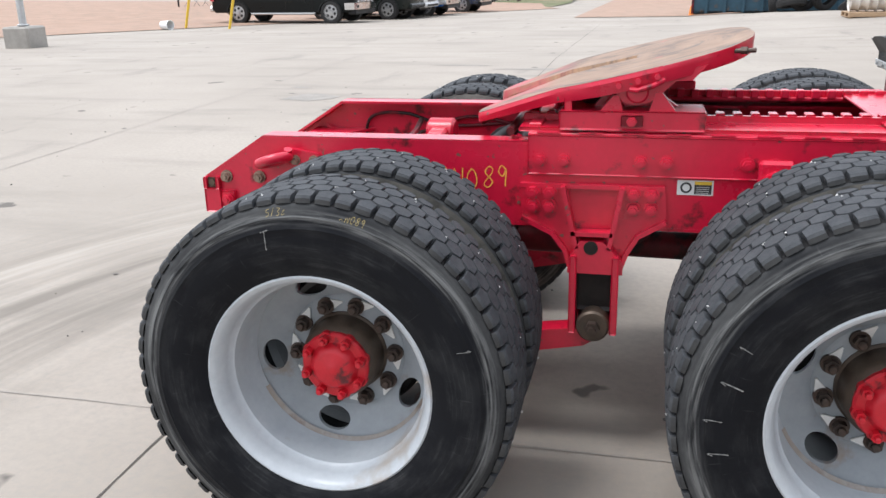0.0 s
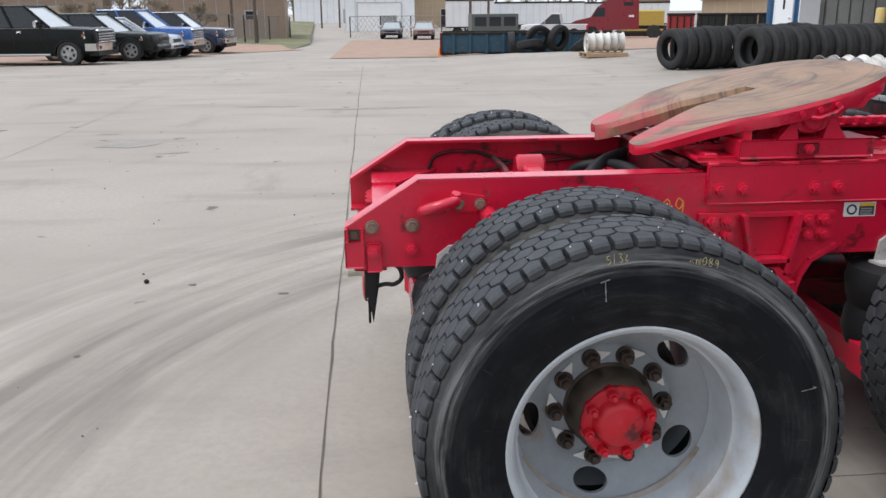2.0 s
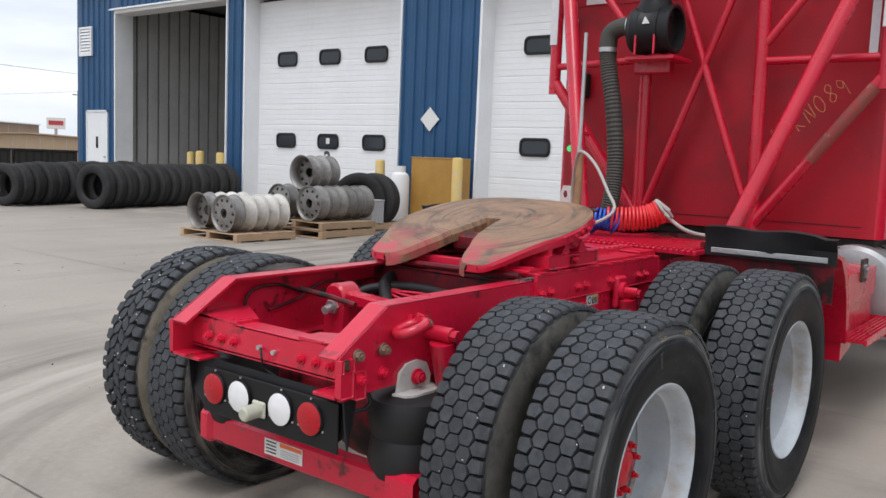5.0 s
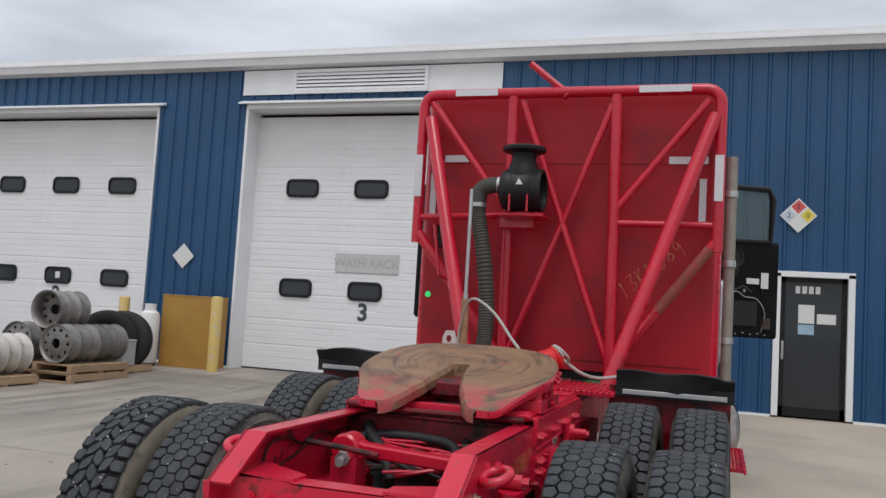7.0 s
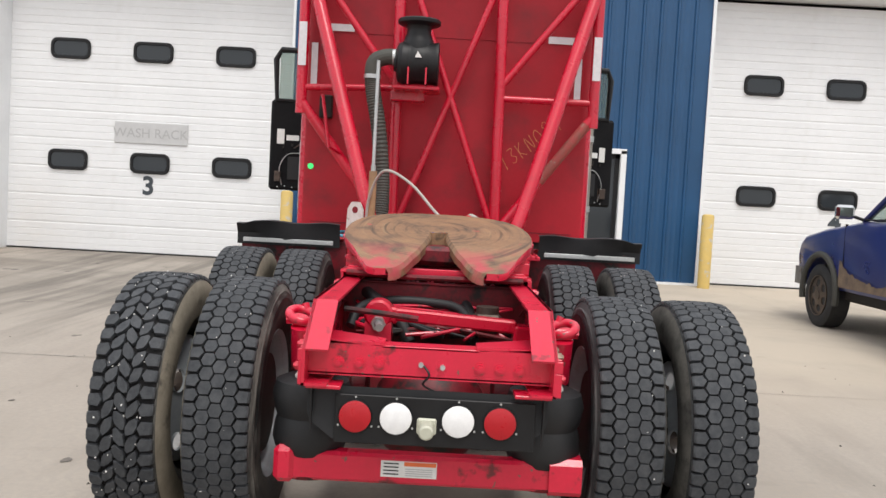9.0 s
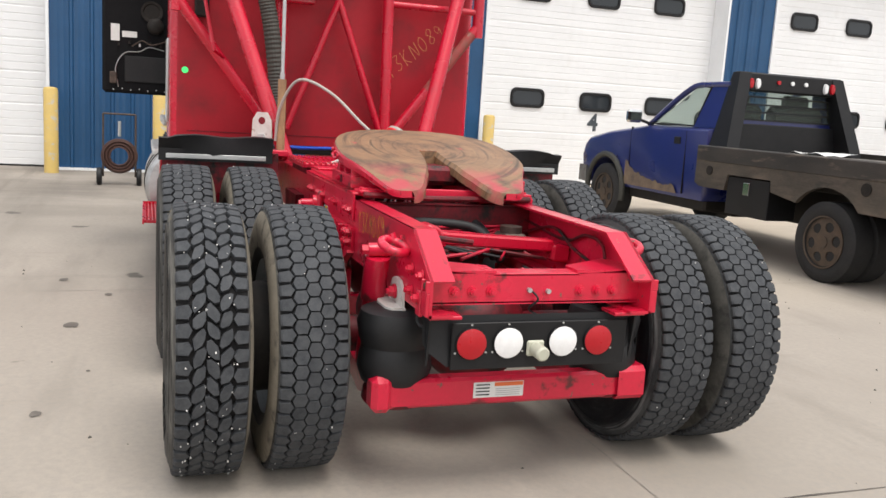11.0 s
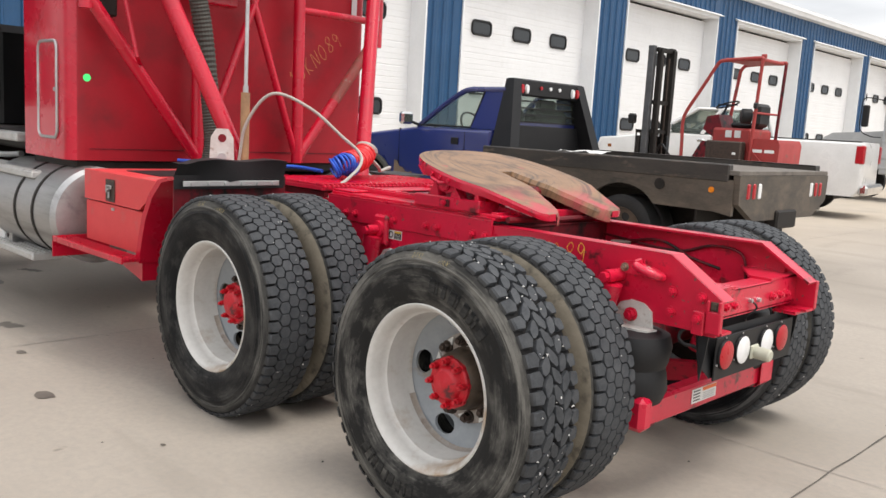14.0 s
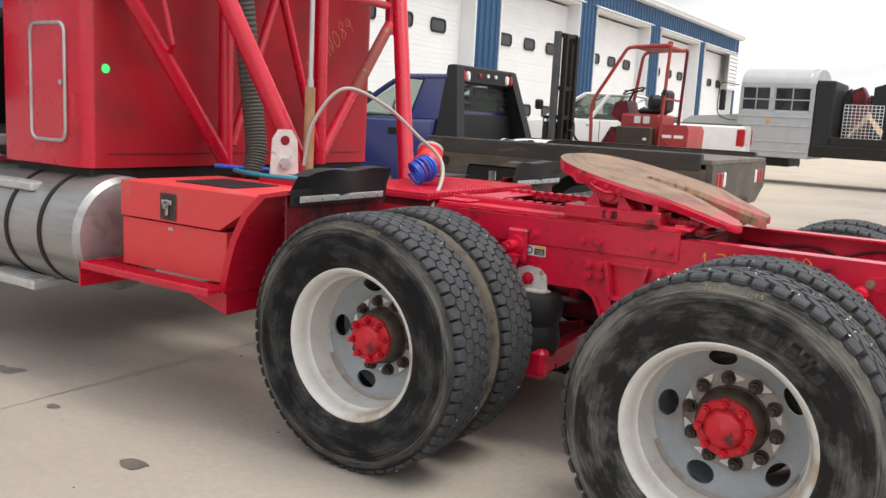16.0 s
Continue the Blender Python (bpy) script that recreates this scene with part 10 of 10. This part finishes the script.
_t = thing("dumpster", "dull blue open-top steel dumpster with a red end", "dumpster", at=Matrix.Translation((2.5, 33.6, gz(2.5, 33.6))) @ pose(0, 0, 0, 0, 0, -6))
part("floor", B().box(0, 6.2, -2.3, 0, 0.1, 0.2), DARK, _t)
for y0 in (-2.3, -0.08):
    part("side_wall", B().box(0, 6.2, y0, y0 + 0.08, 0.12, 0.88), DUMPB, _t)
    part("top_rail", B().box(0, 6.2, y0 - 0.03, y0 + 0.11, 0.85, 0.95, 0.01), DARK, _t)
for k in range(9):
    part("stake", B().box(0.4 + 0.65 * k, 0.5 + 0.65 * k, -2.38, -2.3, 0.12, 0.88), DUMPB, _t)
part("tail_gate", B().box(-0.08, 0.0, -2.35, 0.05, 0.12, 0.92, 0.01), RED_DARK, _t)
part("front_wall", B().box(6.2, 6.28, -2.3, 0, 0.12, 0.88), DUMPB, _t)
_t = thing("traffic_post", "small orange marker post at the dumpster corner", "marker", at=Matrix.Translation((2.2, 31.4, gz(2.2, 31.4))))
part("post", B().cyl((0, 0, 0), (0, 0, 0.35), 0.12, 12, r2=0.05), mat("orange_marker", (0.7, 0.22, 0.03), rough=0.6), _t)

for x, y, yaw, lean in ((5.0, 31.0, 20, 62), (5.9, 30.3, -10, 20), (6.6, 30.0, 35, 15), (7.3, 29.0, 10, 70), (5.5, 30.0, 60, 80)):
    scrap_tyre(x, y, gz(x, y) + (0.50 if lean < 40 else 0.28), yaw, lean, 1.0, "loose scrap truck tyre lying by a dumpster")
pallet(6.1, 23.5, 1.3, 1.1, gz(6.7, 24))
for k in range(5):
    loose_rim(6.30 + 0.235 * k, 24.05, gz(6.7, 24) + 0.14 + 0.308, 90, "white", 31 * k)

# maroon highway tractor, nose towards the yard
_t = thing("highway_tractor", "maroon aerodynamic sleeper tractor parked by white trailers", "truck", at=Matrix.Translation((15.2, 65.4, gz(15, 65))) @ pose(0, 0, 0, 0, 0, -15))
part("body", B().prism([(0, 0.5), (0, 1.1), (0.5, 1.35), (1.6, 1.6), (2.1, 2.35), (2.9, 2.85), (3.6, 3.15), (5.2, 3.2), (5.3, 0.7), (2.2, 0.6), (2.0, 0.9), (1.2, 0.9), (1.0, 0.5)], -1.1, 1.1, "y"), MAROON, _t)
part("side_glass", B().prism([(1.75, 1.65), (2.15, 2.3), (2.7, 2.3), (2.7, 1.65)], -1.115, -1.10, "y"), GLASS, _t)
part("sleeper_glass", B().box(4.1, 4.8, -1.115, -1.10, 2.45, 2.7), GLASS, _t)
part("mark_bar", B().box(4.5, 4.9, -1.115, -1.10, 1.6, 1.75), LABELW, _t)
for x in (1.6, 6.4, 7.6):
    part("wheel", B().lathe([(-0.14, 0.25), (-0.15, 0.46), (-0.1, 0.51), (0.1, 0.51), (0.15, 0.46), (0.14, 0.25)], 24, "y", centre=(x, -0.95, 0.51)), OLDRUB, _t)
part("chassis", B().box(5.2, 8.2, -0.5, 0.5, 0.7, 0.95), DARK, _t)

pickup("work_van", "white pickup truck among far trailers", Matrix.Translation((11.5, 66.0, gz(11, 66))) @ pose(0, 0, 0, 0, 0, 165), car_paint("white_far_paint", (0.6, 0.6, 0.6)), crew=False, length=5.2, wb=3.2)


def box_trailer(x0, y0, length, h, yaw, label="white box trailer parked in a row"):
    t = thing("box_trailer", label, "trailer", at=Matrix.Translation((x0, y0, gz(x0, y0))) @ pose(0, 0, 0, 0, 0, yaw), group="white box trailers")
    part("box", B().box(0, length, 0, 2.5, 1.0, h, 0.03), METW, t)
    part("bottom_rail", B().box(0, length, -0.01, 2.51, 0.92, 1.02), DARK, t)
    part("top_rail", B().box(-0.02, length + 0.02, -0.03, 2.53, h - 0.12, h + 0.02), DARK, t)
    for k in range(int(length / 0.6)):
        part("seam", B().box(0.6 * k, 0.6 * k + 0.02, -0.008, 0.0, 1.02, h - 0.12), GREYSIGN, t)
    for x in (1.0, 2.2):
        part("wheel", B().lathe([(-0.14, 0.25), (-0.1, 0.5), (0.1, 0.5), (0.14, 0.25)], 20, "y", centre=(x, 0.2, 0.5)), OLDRUB, t)
    part("landing_leg", B().box(length - 2.6, length - 2.45, 0.3, 0.45, 0, 1.0), DARK, t)


box_trailer(6.2, 74.0, 4.2, 3.3, -4)
box_trailer(10.8, 77.0, 8.2, 3.0, -8)
box_trailer(18.9, 76.0, 7.6, 2.9, -12)
_t = thing("site_office", "low grey site cabin with dark windows", "cabin", at=Matrix.Translation((6.4, 56.5, gz(6.4, 56))))
part("shell", B().box(0, 3.2, 0, 2.2, 0.3, 1.9, 0.02), mat("grey_green_cabin", (0.10, 0.12, 0.11), rough=0.6), _t)
for k in range(3):
    part("window", B().box(0.2 + 1.0 * k, 1.0 + 1.0 * k, -0.015, 0.0, 1.1, 1.7), GLASS, _t)

# open steel racks of red bins near the corner of the building
BIN_RED = mat("red_bin_paint", (0.36, 0.03, 0.03), rough=0.5)
BIN_GREEN = mat("dark_green_bin_paint", (0.014, 0.020, 0.016), rough=0.6)
for k in range(1, 5):
    red = k == 1
    _t = thing("red_bin" if red else "green_bin", "red steel roll-off bin with black ribs" if red else "blackish green steel bin beside a red bin", "bin", at=Matrix.Translation((12.6 + 1.35 * k, 39.5 - 0.5 * k, gz(13, 39))) @ pose(0, 0, 0, 0, 0, -18), group="yard bins")
    part("panel", B().box(0, 1.25, 0, 1.5, 0.15, 1.45, 0.02), BIN_RED if red else BIN_GREEN, _t)
    for j in range(4):
        part("rib", B().box(0.1 + 0.32 * j, 0.17 + 0.32 * j, -0.06, 0.0, 0.15, 1.4), DARK, _t)
    part("top", B().box(-0.03, 1.28, -0.05, 1.55, 1.45, 1.55), DARK, _t)


def shed(name, label, x, y, yaw, w, d, h, ridge, clad, doors=(), base=None):
    z = gz(x, y) if base is None else base
    t = thing(name, label, "building", at=Matrix.Translation((x, y, z)) @ pose(0, 0, 0, 0, 0, yaw))
    part("wall", B().prism([(0, 0), (w, 0), (w, h), (w / 2, ridge), (0, h)], 0, d, "y"), clad, t)
    part("roof", B().prism([(-0.2, h), (w / 2, ridge + 0.05), (w + 0.2, h), (w + 0.2, h + 0.12), (w / 2, ridge + 0.2), (-0.2, h + 0.12)], -0.25, d + 0.2, "y"), TRIM if clad is not METT else METT, t)
    for x0, x1, z0, z1, m in doors:
        o = part("door", B().box(x0, x1, -0.06, 0.0, z0, z1), m, t)
        part("door_frame", B().box(x0 - 0.1, x0, -0.1, 0.0, z0, z1 + 0.1).box(x1, x1 + 0.1, -0.1, 0.0, z0, z1 + 0.1).box(x0, x1, -0.1, 0.0, z1, z1 + 0.1), GREYSIGN, o)
    for k in range(int(w / 1.2)):
        part("seam", B().box(1.2 * k, 1.2 * k + 0.04, -0.02, 0.0, 0, h - 0.1), GREYSIGN, t)
    return t


shed("shed", "pale grey gabled metal shed with a white door", -3.3, 102.0, -3, 8.2, 14, 4.5, 5.1, METW, ((1.5, 6.6, 0, 3.2, WHITE), (4.2, 6.0, 0, 1.7, GREYSIGN)))
shed("shed", "tan gabled metal shed with a dark doorway", 5.7, 117.0, -4, 9.2, 16, 3.6, 5.0, METT, ((3.6, 6.0, 0, 2.4, DARK),))
shed("warehouse", "brown flat-fronted warehouse behind a fence", -17.0, 66.0, 4, 10.0, 12, 3.6, 3.8, METB, ((7.0, 7.8, 1.6, 2.2, DARK),), -0.9)
shed("warehouse", "brown low garage behind bare trees", -32, 60.0, 12, 12, 10, 3.2, 3.6, METB, ((7, 10, 0, 2.4, METT),), -0.7)
shed("warehouse", "long low white warehouse at the end of the drive", -14, 160.0, -2, 14, 10, 4.6, 4.8, METW, ((9, 11, 0, 2.4, GREYSIGN),))
shed("warehouse", "brown flat-roofed building on the skyline", 43.0, 109, -20, 9.5, 12, 4.6, 4.7, METB)
shed("warehouse", "pale low building on the skyline", 33.0, 84.0, -22, 12, 12, 3.0, 3.2, METT)
shed("warehouse", "brown gabled shed on the skyline", 32.0, 118.0, -14, 9, 12, 3.3, 4.2, METB)

for x, y in ((1.3, 74.5), (4.0, 71.0)):
    pickup("parked_car", "dusty old car parked behind the fence", Matrix.Translation((x, y, gz(x, y))) @ pose(0, 0, 0, 0, 0, -95), car_paint("dusty_car_paint", (0.10, 0.09, 0.10) if x < 2 else (0.20, 0.10, 0.09)), length=4.6, wb=2.7, suv=True, hood=0.9, belt=0.95, top=1.45, w=0.88)


def utility_pole(x, y, h, arms=True):
    t = thing("utility_pole", "weathered timber utility pole with crossarm", "pole", at=Matrix.Translation((x, y, gz(x, y))), group="utility poles")
    part("mast", B().cyl((0, 0, -0.1), (0, 0, h), 0.13, 12, r2=0.08), POLE, t)
    if arms:
        part("crossarm", B().box(-0.7, 0.7, -0.05, 0.05, h - 0.6, h - 0.5), POLE, t)
        part("transformer", B().cyl((0.28, 0, h - 2.2), (0.28, 0, h - 1.4), 0.2, 12), GREYSIGN, t)
        for s in (-0.65, -0.3, 0.3, 0.65):
            part("insulator", B().cyl((s, 0, h - 0.58), (s, 0, h - 0.4), 0.05, 8), GREYSIGN, t)


for x, y, h in ((7.4, 66.0, 6.3), (8.9, 66.5, 4.2), (-10.4, 62.0, 7.0), (-8.0, 56.0, 6.0), (-7.0, 120, 8.5), (-4.6, 122, 8.5), (23, 112, 7.5), (54, 100, 9.0)):
    utility_pole(x, y, h, h > 6.2)
_t = thing("radio_mast", "thin lattice radio mast on the skyline", "mast", at=Matrix.Translation((32.0, 150.0, gz(30, 150))))
for k in range(3):
    _a = 2 * math.pi * k / 3
    part("leg", B().cyl((0.5 * math.cos(_a), 0.5 * math.sin(_a), 0), (0.25 * math.cos(_a), 0.25 * math.sin(_a), 22), 0.07, 6), GREYSIGN, _t)
for k in range(20):
    part("brace", B().tube([(0.45 * math.cos(k * 2.1), 0.45 * math.sin(k * 2.1), 1.1 * k), (0.4 * math.cos((k + 1) * 2.1), 0.4 * math.sin((k + 1) * 2.1), 1.1 * k + 1.1)], 0.04, 5), GREYSIGN, _t)
for z in (9, 13, 17):
    part("antenna_ring", B().box(-1.0, 1.0, -0.9, 0.9, z, z + 0.7, 0.1), GREYSIGN, _t)
_t = thing("crane_boom", "thin crane boom rising behind the tractor", "crane", at=Matrix.Translation((20.5, 72.0, gz(20, 72))))
part("boom", B().cyl((2.2, 0, 2.4), (-1.0, 0, 5.6), 0.14, 8), DARK, _t)
part("base", B().box(1.0, 4.2, -1.2, 1.2, 0.4, 2.2, 0.1), mat("yellow_machine_paint", (0.5, 0.35, 0.06), rough=0.5), _t)
part("track", B().box(0.6, 4.6, -1.3, 1.3, 0.0, 0.5, 0.1), DARK, _t)
_t = thing("roadside_sign", "white roadside sign box with a red band on a post", "sign", at=Matrix.Translation((43.0, 84.5, gz(43, 84))) @ pose(0, 0, 0, 0, 0, -26))
part("post", B().cyl((0, 0, 0), (0, 0, 4.0), 0.15, 8), GREYSIGN, _t)
part("panel", B().box(-0.9, 0.9, -0.2, 0.2, 3.9, 5.1, 0.05), LABELW, _t)
part("mark_bar", B().box(-0.7, 0.7, -0.22, -0.2, 4.3, 4.75), mat("red_sign_lettering", (0.45, 0.05, 0.07), rough=0.5), _t)

# overhead cable spans
_t = thing("cable_span", "thin overhead cable", "cable", kind="structure")
for p, q, sag in (((7.5, 60, 7.15), (48, 60, 6.45), 0.1), ((7.4, 66, 5.8), (23, 112, 6.4), 0.8), ((-10.4, 62, 5.6), (7.4, 66, 5.8), 0.7), ((23, 112, 6.4), (54, 100, 7.8), 0.8)):
    pts = [Vector(p).lerp(Vector(q), i / 16) - Vector((0, 0, sag * math.sin(math.pi * i / 16))) for i in range(17)]
    part("cable", B().tube(pts, 0.014, 5), DARK, _t)

for _x, _y in ((-14.9, 24.5), (-13.0, 24.0)):
    _t = thing("guy_guard", "yellow plastic guard over a slanting guy wire", "guard", at=Matrix.Translation((_x, _y, gz(_x, _y))) @ pose(0, 0, 0, 0, 14, 0), group="guy wire guards")
    part("tube", B().cyl((0, 0, -0.1), (0, 0, 2.4), 0.045, 12), YELLOW, _t)
    part("wire", B().cyl((0, 0, 2.3), (0, 0, 6.0), 0.010, 6), GALV, _t)
_t = thing("bucket", "white plastic bucket lying on the dirt", "bucket", at=Matrix.Translation((-15.1, 23.6, gz(-15.1, 23.6) + 0.16)) @ pose(0, 0, 0, 90, 0, 70))
part("body", B().lathe([(-0.2, 0.001), (-0.2, 0.13), (0.2, 0.155), (0.21, 0.165), (0.21, 0.15), (-0.18, 0.12)], 24, "z"), WHITE, _t)
_t = thing("lamp_base", "square concrete footing of a yard light pole", "footing", at=Matrix.Translation((-13.9, 15.2, gz(-13.9, 15.2))))
part("footing", B().box(-0.35, 0.35, -0.35, 0.35, -0.1, 0.5, 0.04), mat("grey_cast_footing", (0.36, 0.34, 0.31), (0.26, 0.245, 0.22), rough=0.9, scale=4, fine=40, bump=0.3), _t)
part("pole", B().lathe([(0.5, 0.09), (0.52, 0.14), (0.54, 0.14), (0.56, 0.085), (7.0, 0.06)], 20, "z"), GALV, _t)

# chain-link fence along the lot: posts, rails and wire
MESHW = mat("grey_fence_wire", (0.22, 0.22, 0.22), rough=0.6, metal=0.5, bump=0)


def fence(p, q, h, n):
    f = thing("fence", "grey chain-link fence with steel posts", "fence")
    p, q = Vector(p), Vector(q)
    for k in range(n + 1):
        c = p.lerp(q, k / n)
        z = gz(c.x, c.y)
        part("fence_post", B().cyl((c.x, c.y, z), (c.x, c.y, z + h), 0.05, 8), DARK, f)
    w = B()
    m = n * 7
    for k in range(m):
        for a, b_ in ((0, 1), (1, 0)):
            c0, c1 = p.lerp(q, k / m), p.lerp(q, min(1, (k + 3) / m))
            z0, z1 = gz(c0.x, c0.y), gz(c1.x, c1.y)
            w.cyl((c0.x, c0.y, z0 + 0.05 + a * (h - 0.1)), (c1.x, c1.y, z1 + 0.05 + b_ * (h - 0.1)), 0.012, 3)
    part("wire_mesh", w, MESHW, f)["kind"] = "stuff"
    c0, c1 = p, q
    part("top_rail", B().cyl((p.x, p.y, gz(p.x, p.y) + h), (q.x, q.y, gz(q.x, q.y) + h), 0.03, 6), MESHW, f)


fence((-2.3, 80, 0), (9.0, 78, 0), 1.9, 4)
fence((-24, 40, 0), (-9.4, 54, 0), 2.0, 6)
fence((-9.4, 54, 0), (-7.0, 70, 0), 2.0, 5)


def bare_tree(x, y, h, seed, spread=0.5, twigs=True, z=None):
    """Tapered trunk, limbs and a loose haze of fine twigs."""
    rng = random.Random(seed)
    t = thing("tree", "bare early spring tree with fine twigs", "tree", at=Matrix.Translation((x, y, gz(x, y) if z is None else z)), group="bare trees")
    trunk, tw = B(), B()

    def grow(p, d, length, r, lvl):
        q = p + d * length
        mid = p.lerp(q, 0.5) + Vector((rng.uniform(-1, 1), rng.uniform(-1, 1), 0)) * length * 0.06
        (trunk if lvl < 3 else tw).tube([p, mid, q], [max(0.022, r), max(0.020, r * 0.8), max(0.016, r * 0.6)], 6 if lvl < 2 else 4 if lvl < 3 else 3)
        if lvl >= 6:
            return
        for k in range(rng.choice((3, 3, 4)) if lvl < 4 else 3):
            nd = (d + Vector((rng.uniform(-1, 1), rng.uniform(-1, 1), rng.uniform(-0.35, 0.6))) * spread * (1.2 if lvl else 1.5)).normalized()
            grow(p.lerp(q, rng.uniform(0.6, 1.0)), nd, length * rng.uniform(0.62, 0.84), r * 0.62, lvl + 1)

    grow(Vector((0, 0, 0)), Vector((rng.uniform(-0.1, 0.1), 0, 1)).normalized(), h * 0.24, h * 0.018, 0)
    part("trunk", trunk, BARK, t)
    c = part("crown", tw, TWIG, t, smooth=0)
    return t


for _i, (x, y, h) in enumerate(((17.0, 118, 8.5), (21.5, 122, 7.5), (25.5, 118, 9.0), (29.5, 116, 8.5), (32, 122, 7.5), (-12.2, 58, 4.5), (-14.5, 56, 5.0), (-18, 54, 4.6), (-22.5, 46, 6.2), (12.5, 150, 7.0), (9, 146, 6.0))):
    bare_tree(x, y, h * (1.3 if y > 100 else 1.0), 10 + _i, 0.66)

# far woods on the skyline
_w = B()
_rng = random.Random(5)
for k in range(90):
    x = -75 + k * 1.15 + _rng.uniform(-0.6, 0.6)
    if x > 6:
        x = 6 + (k - 70) * 6
    y = 185 + _rng.uniform(-12, 12)
    h = _rng.uniform(6, 12) if x < 6 else _rng.uniform(3, 5)
    z = -1.3
    _w.tube([(x, y, z), (x + _rng.uniform(-0.4, 0.4), y, z + h * 0.8)], [0.2, 0.06], 5)
    for j in range(64):
        a, zz = _rng.uniform(0, 6.28), z + h * _rng.uniform(0.25, 0.8)
        rr = h * 0.33 * _rng.uniform(0.4, 1.1)
        _w.tube([(x, y, zz), (x + rr * math.cos(a) * 0.5, y + rr * math.sin(a) * 0.5, zz + rr * 0.5), (x + rr * math.cos(a), y + rr * math.sin(a), zz + rr * _rng.uniform(0.5, 1.2))], [0.07, 0.05, 0.02], 3)
tagged(part("far_woods", _w, TWIG, smooth=0), "bare brown woods on the skyline", "woods", kind="stuff")
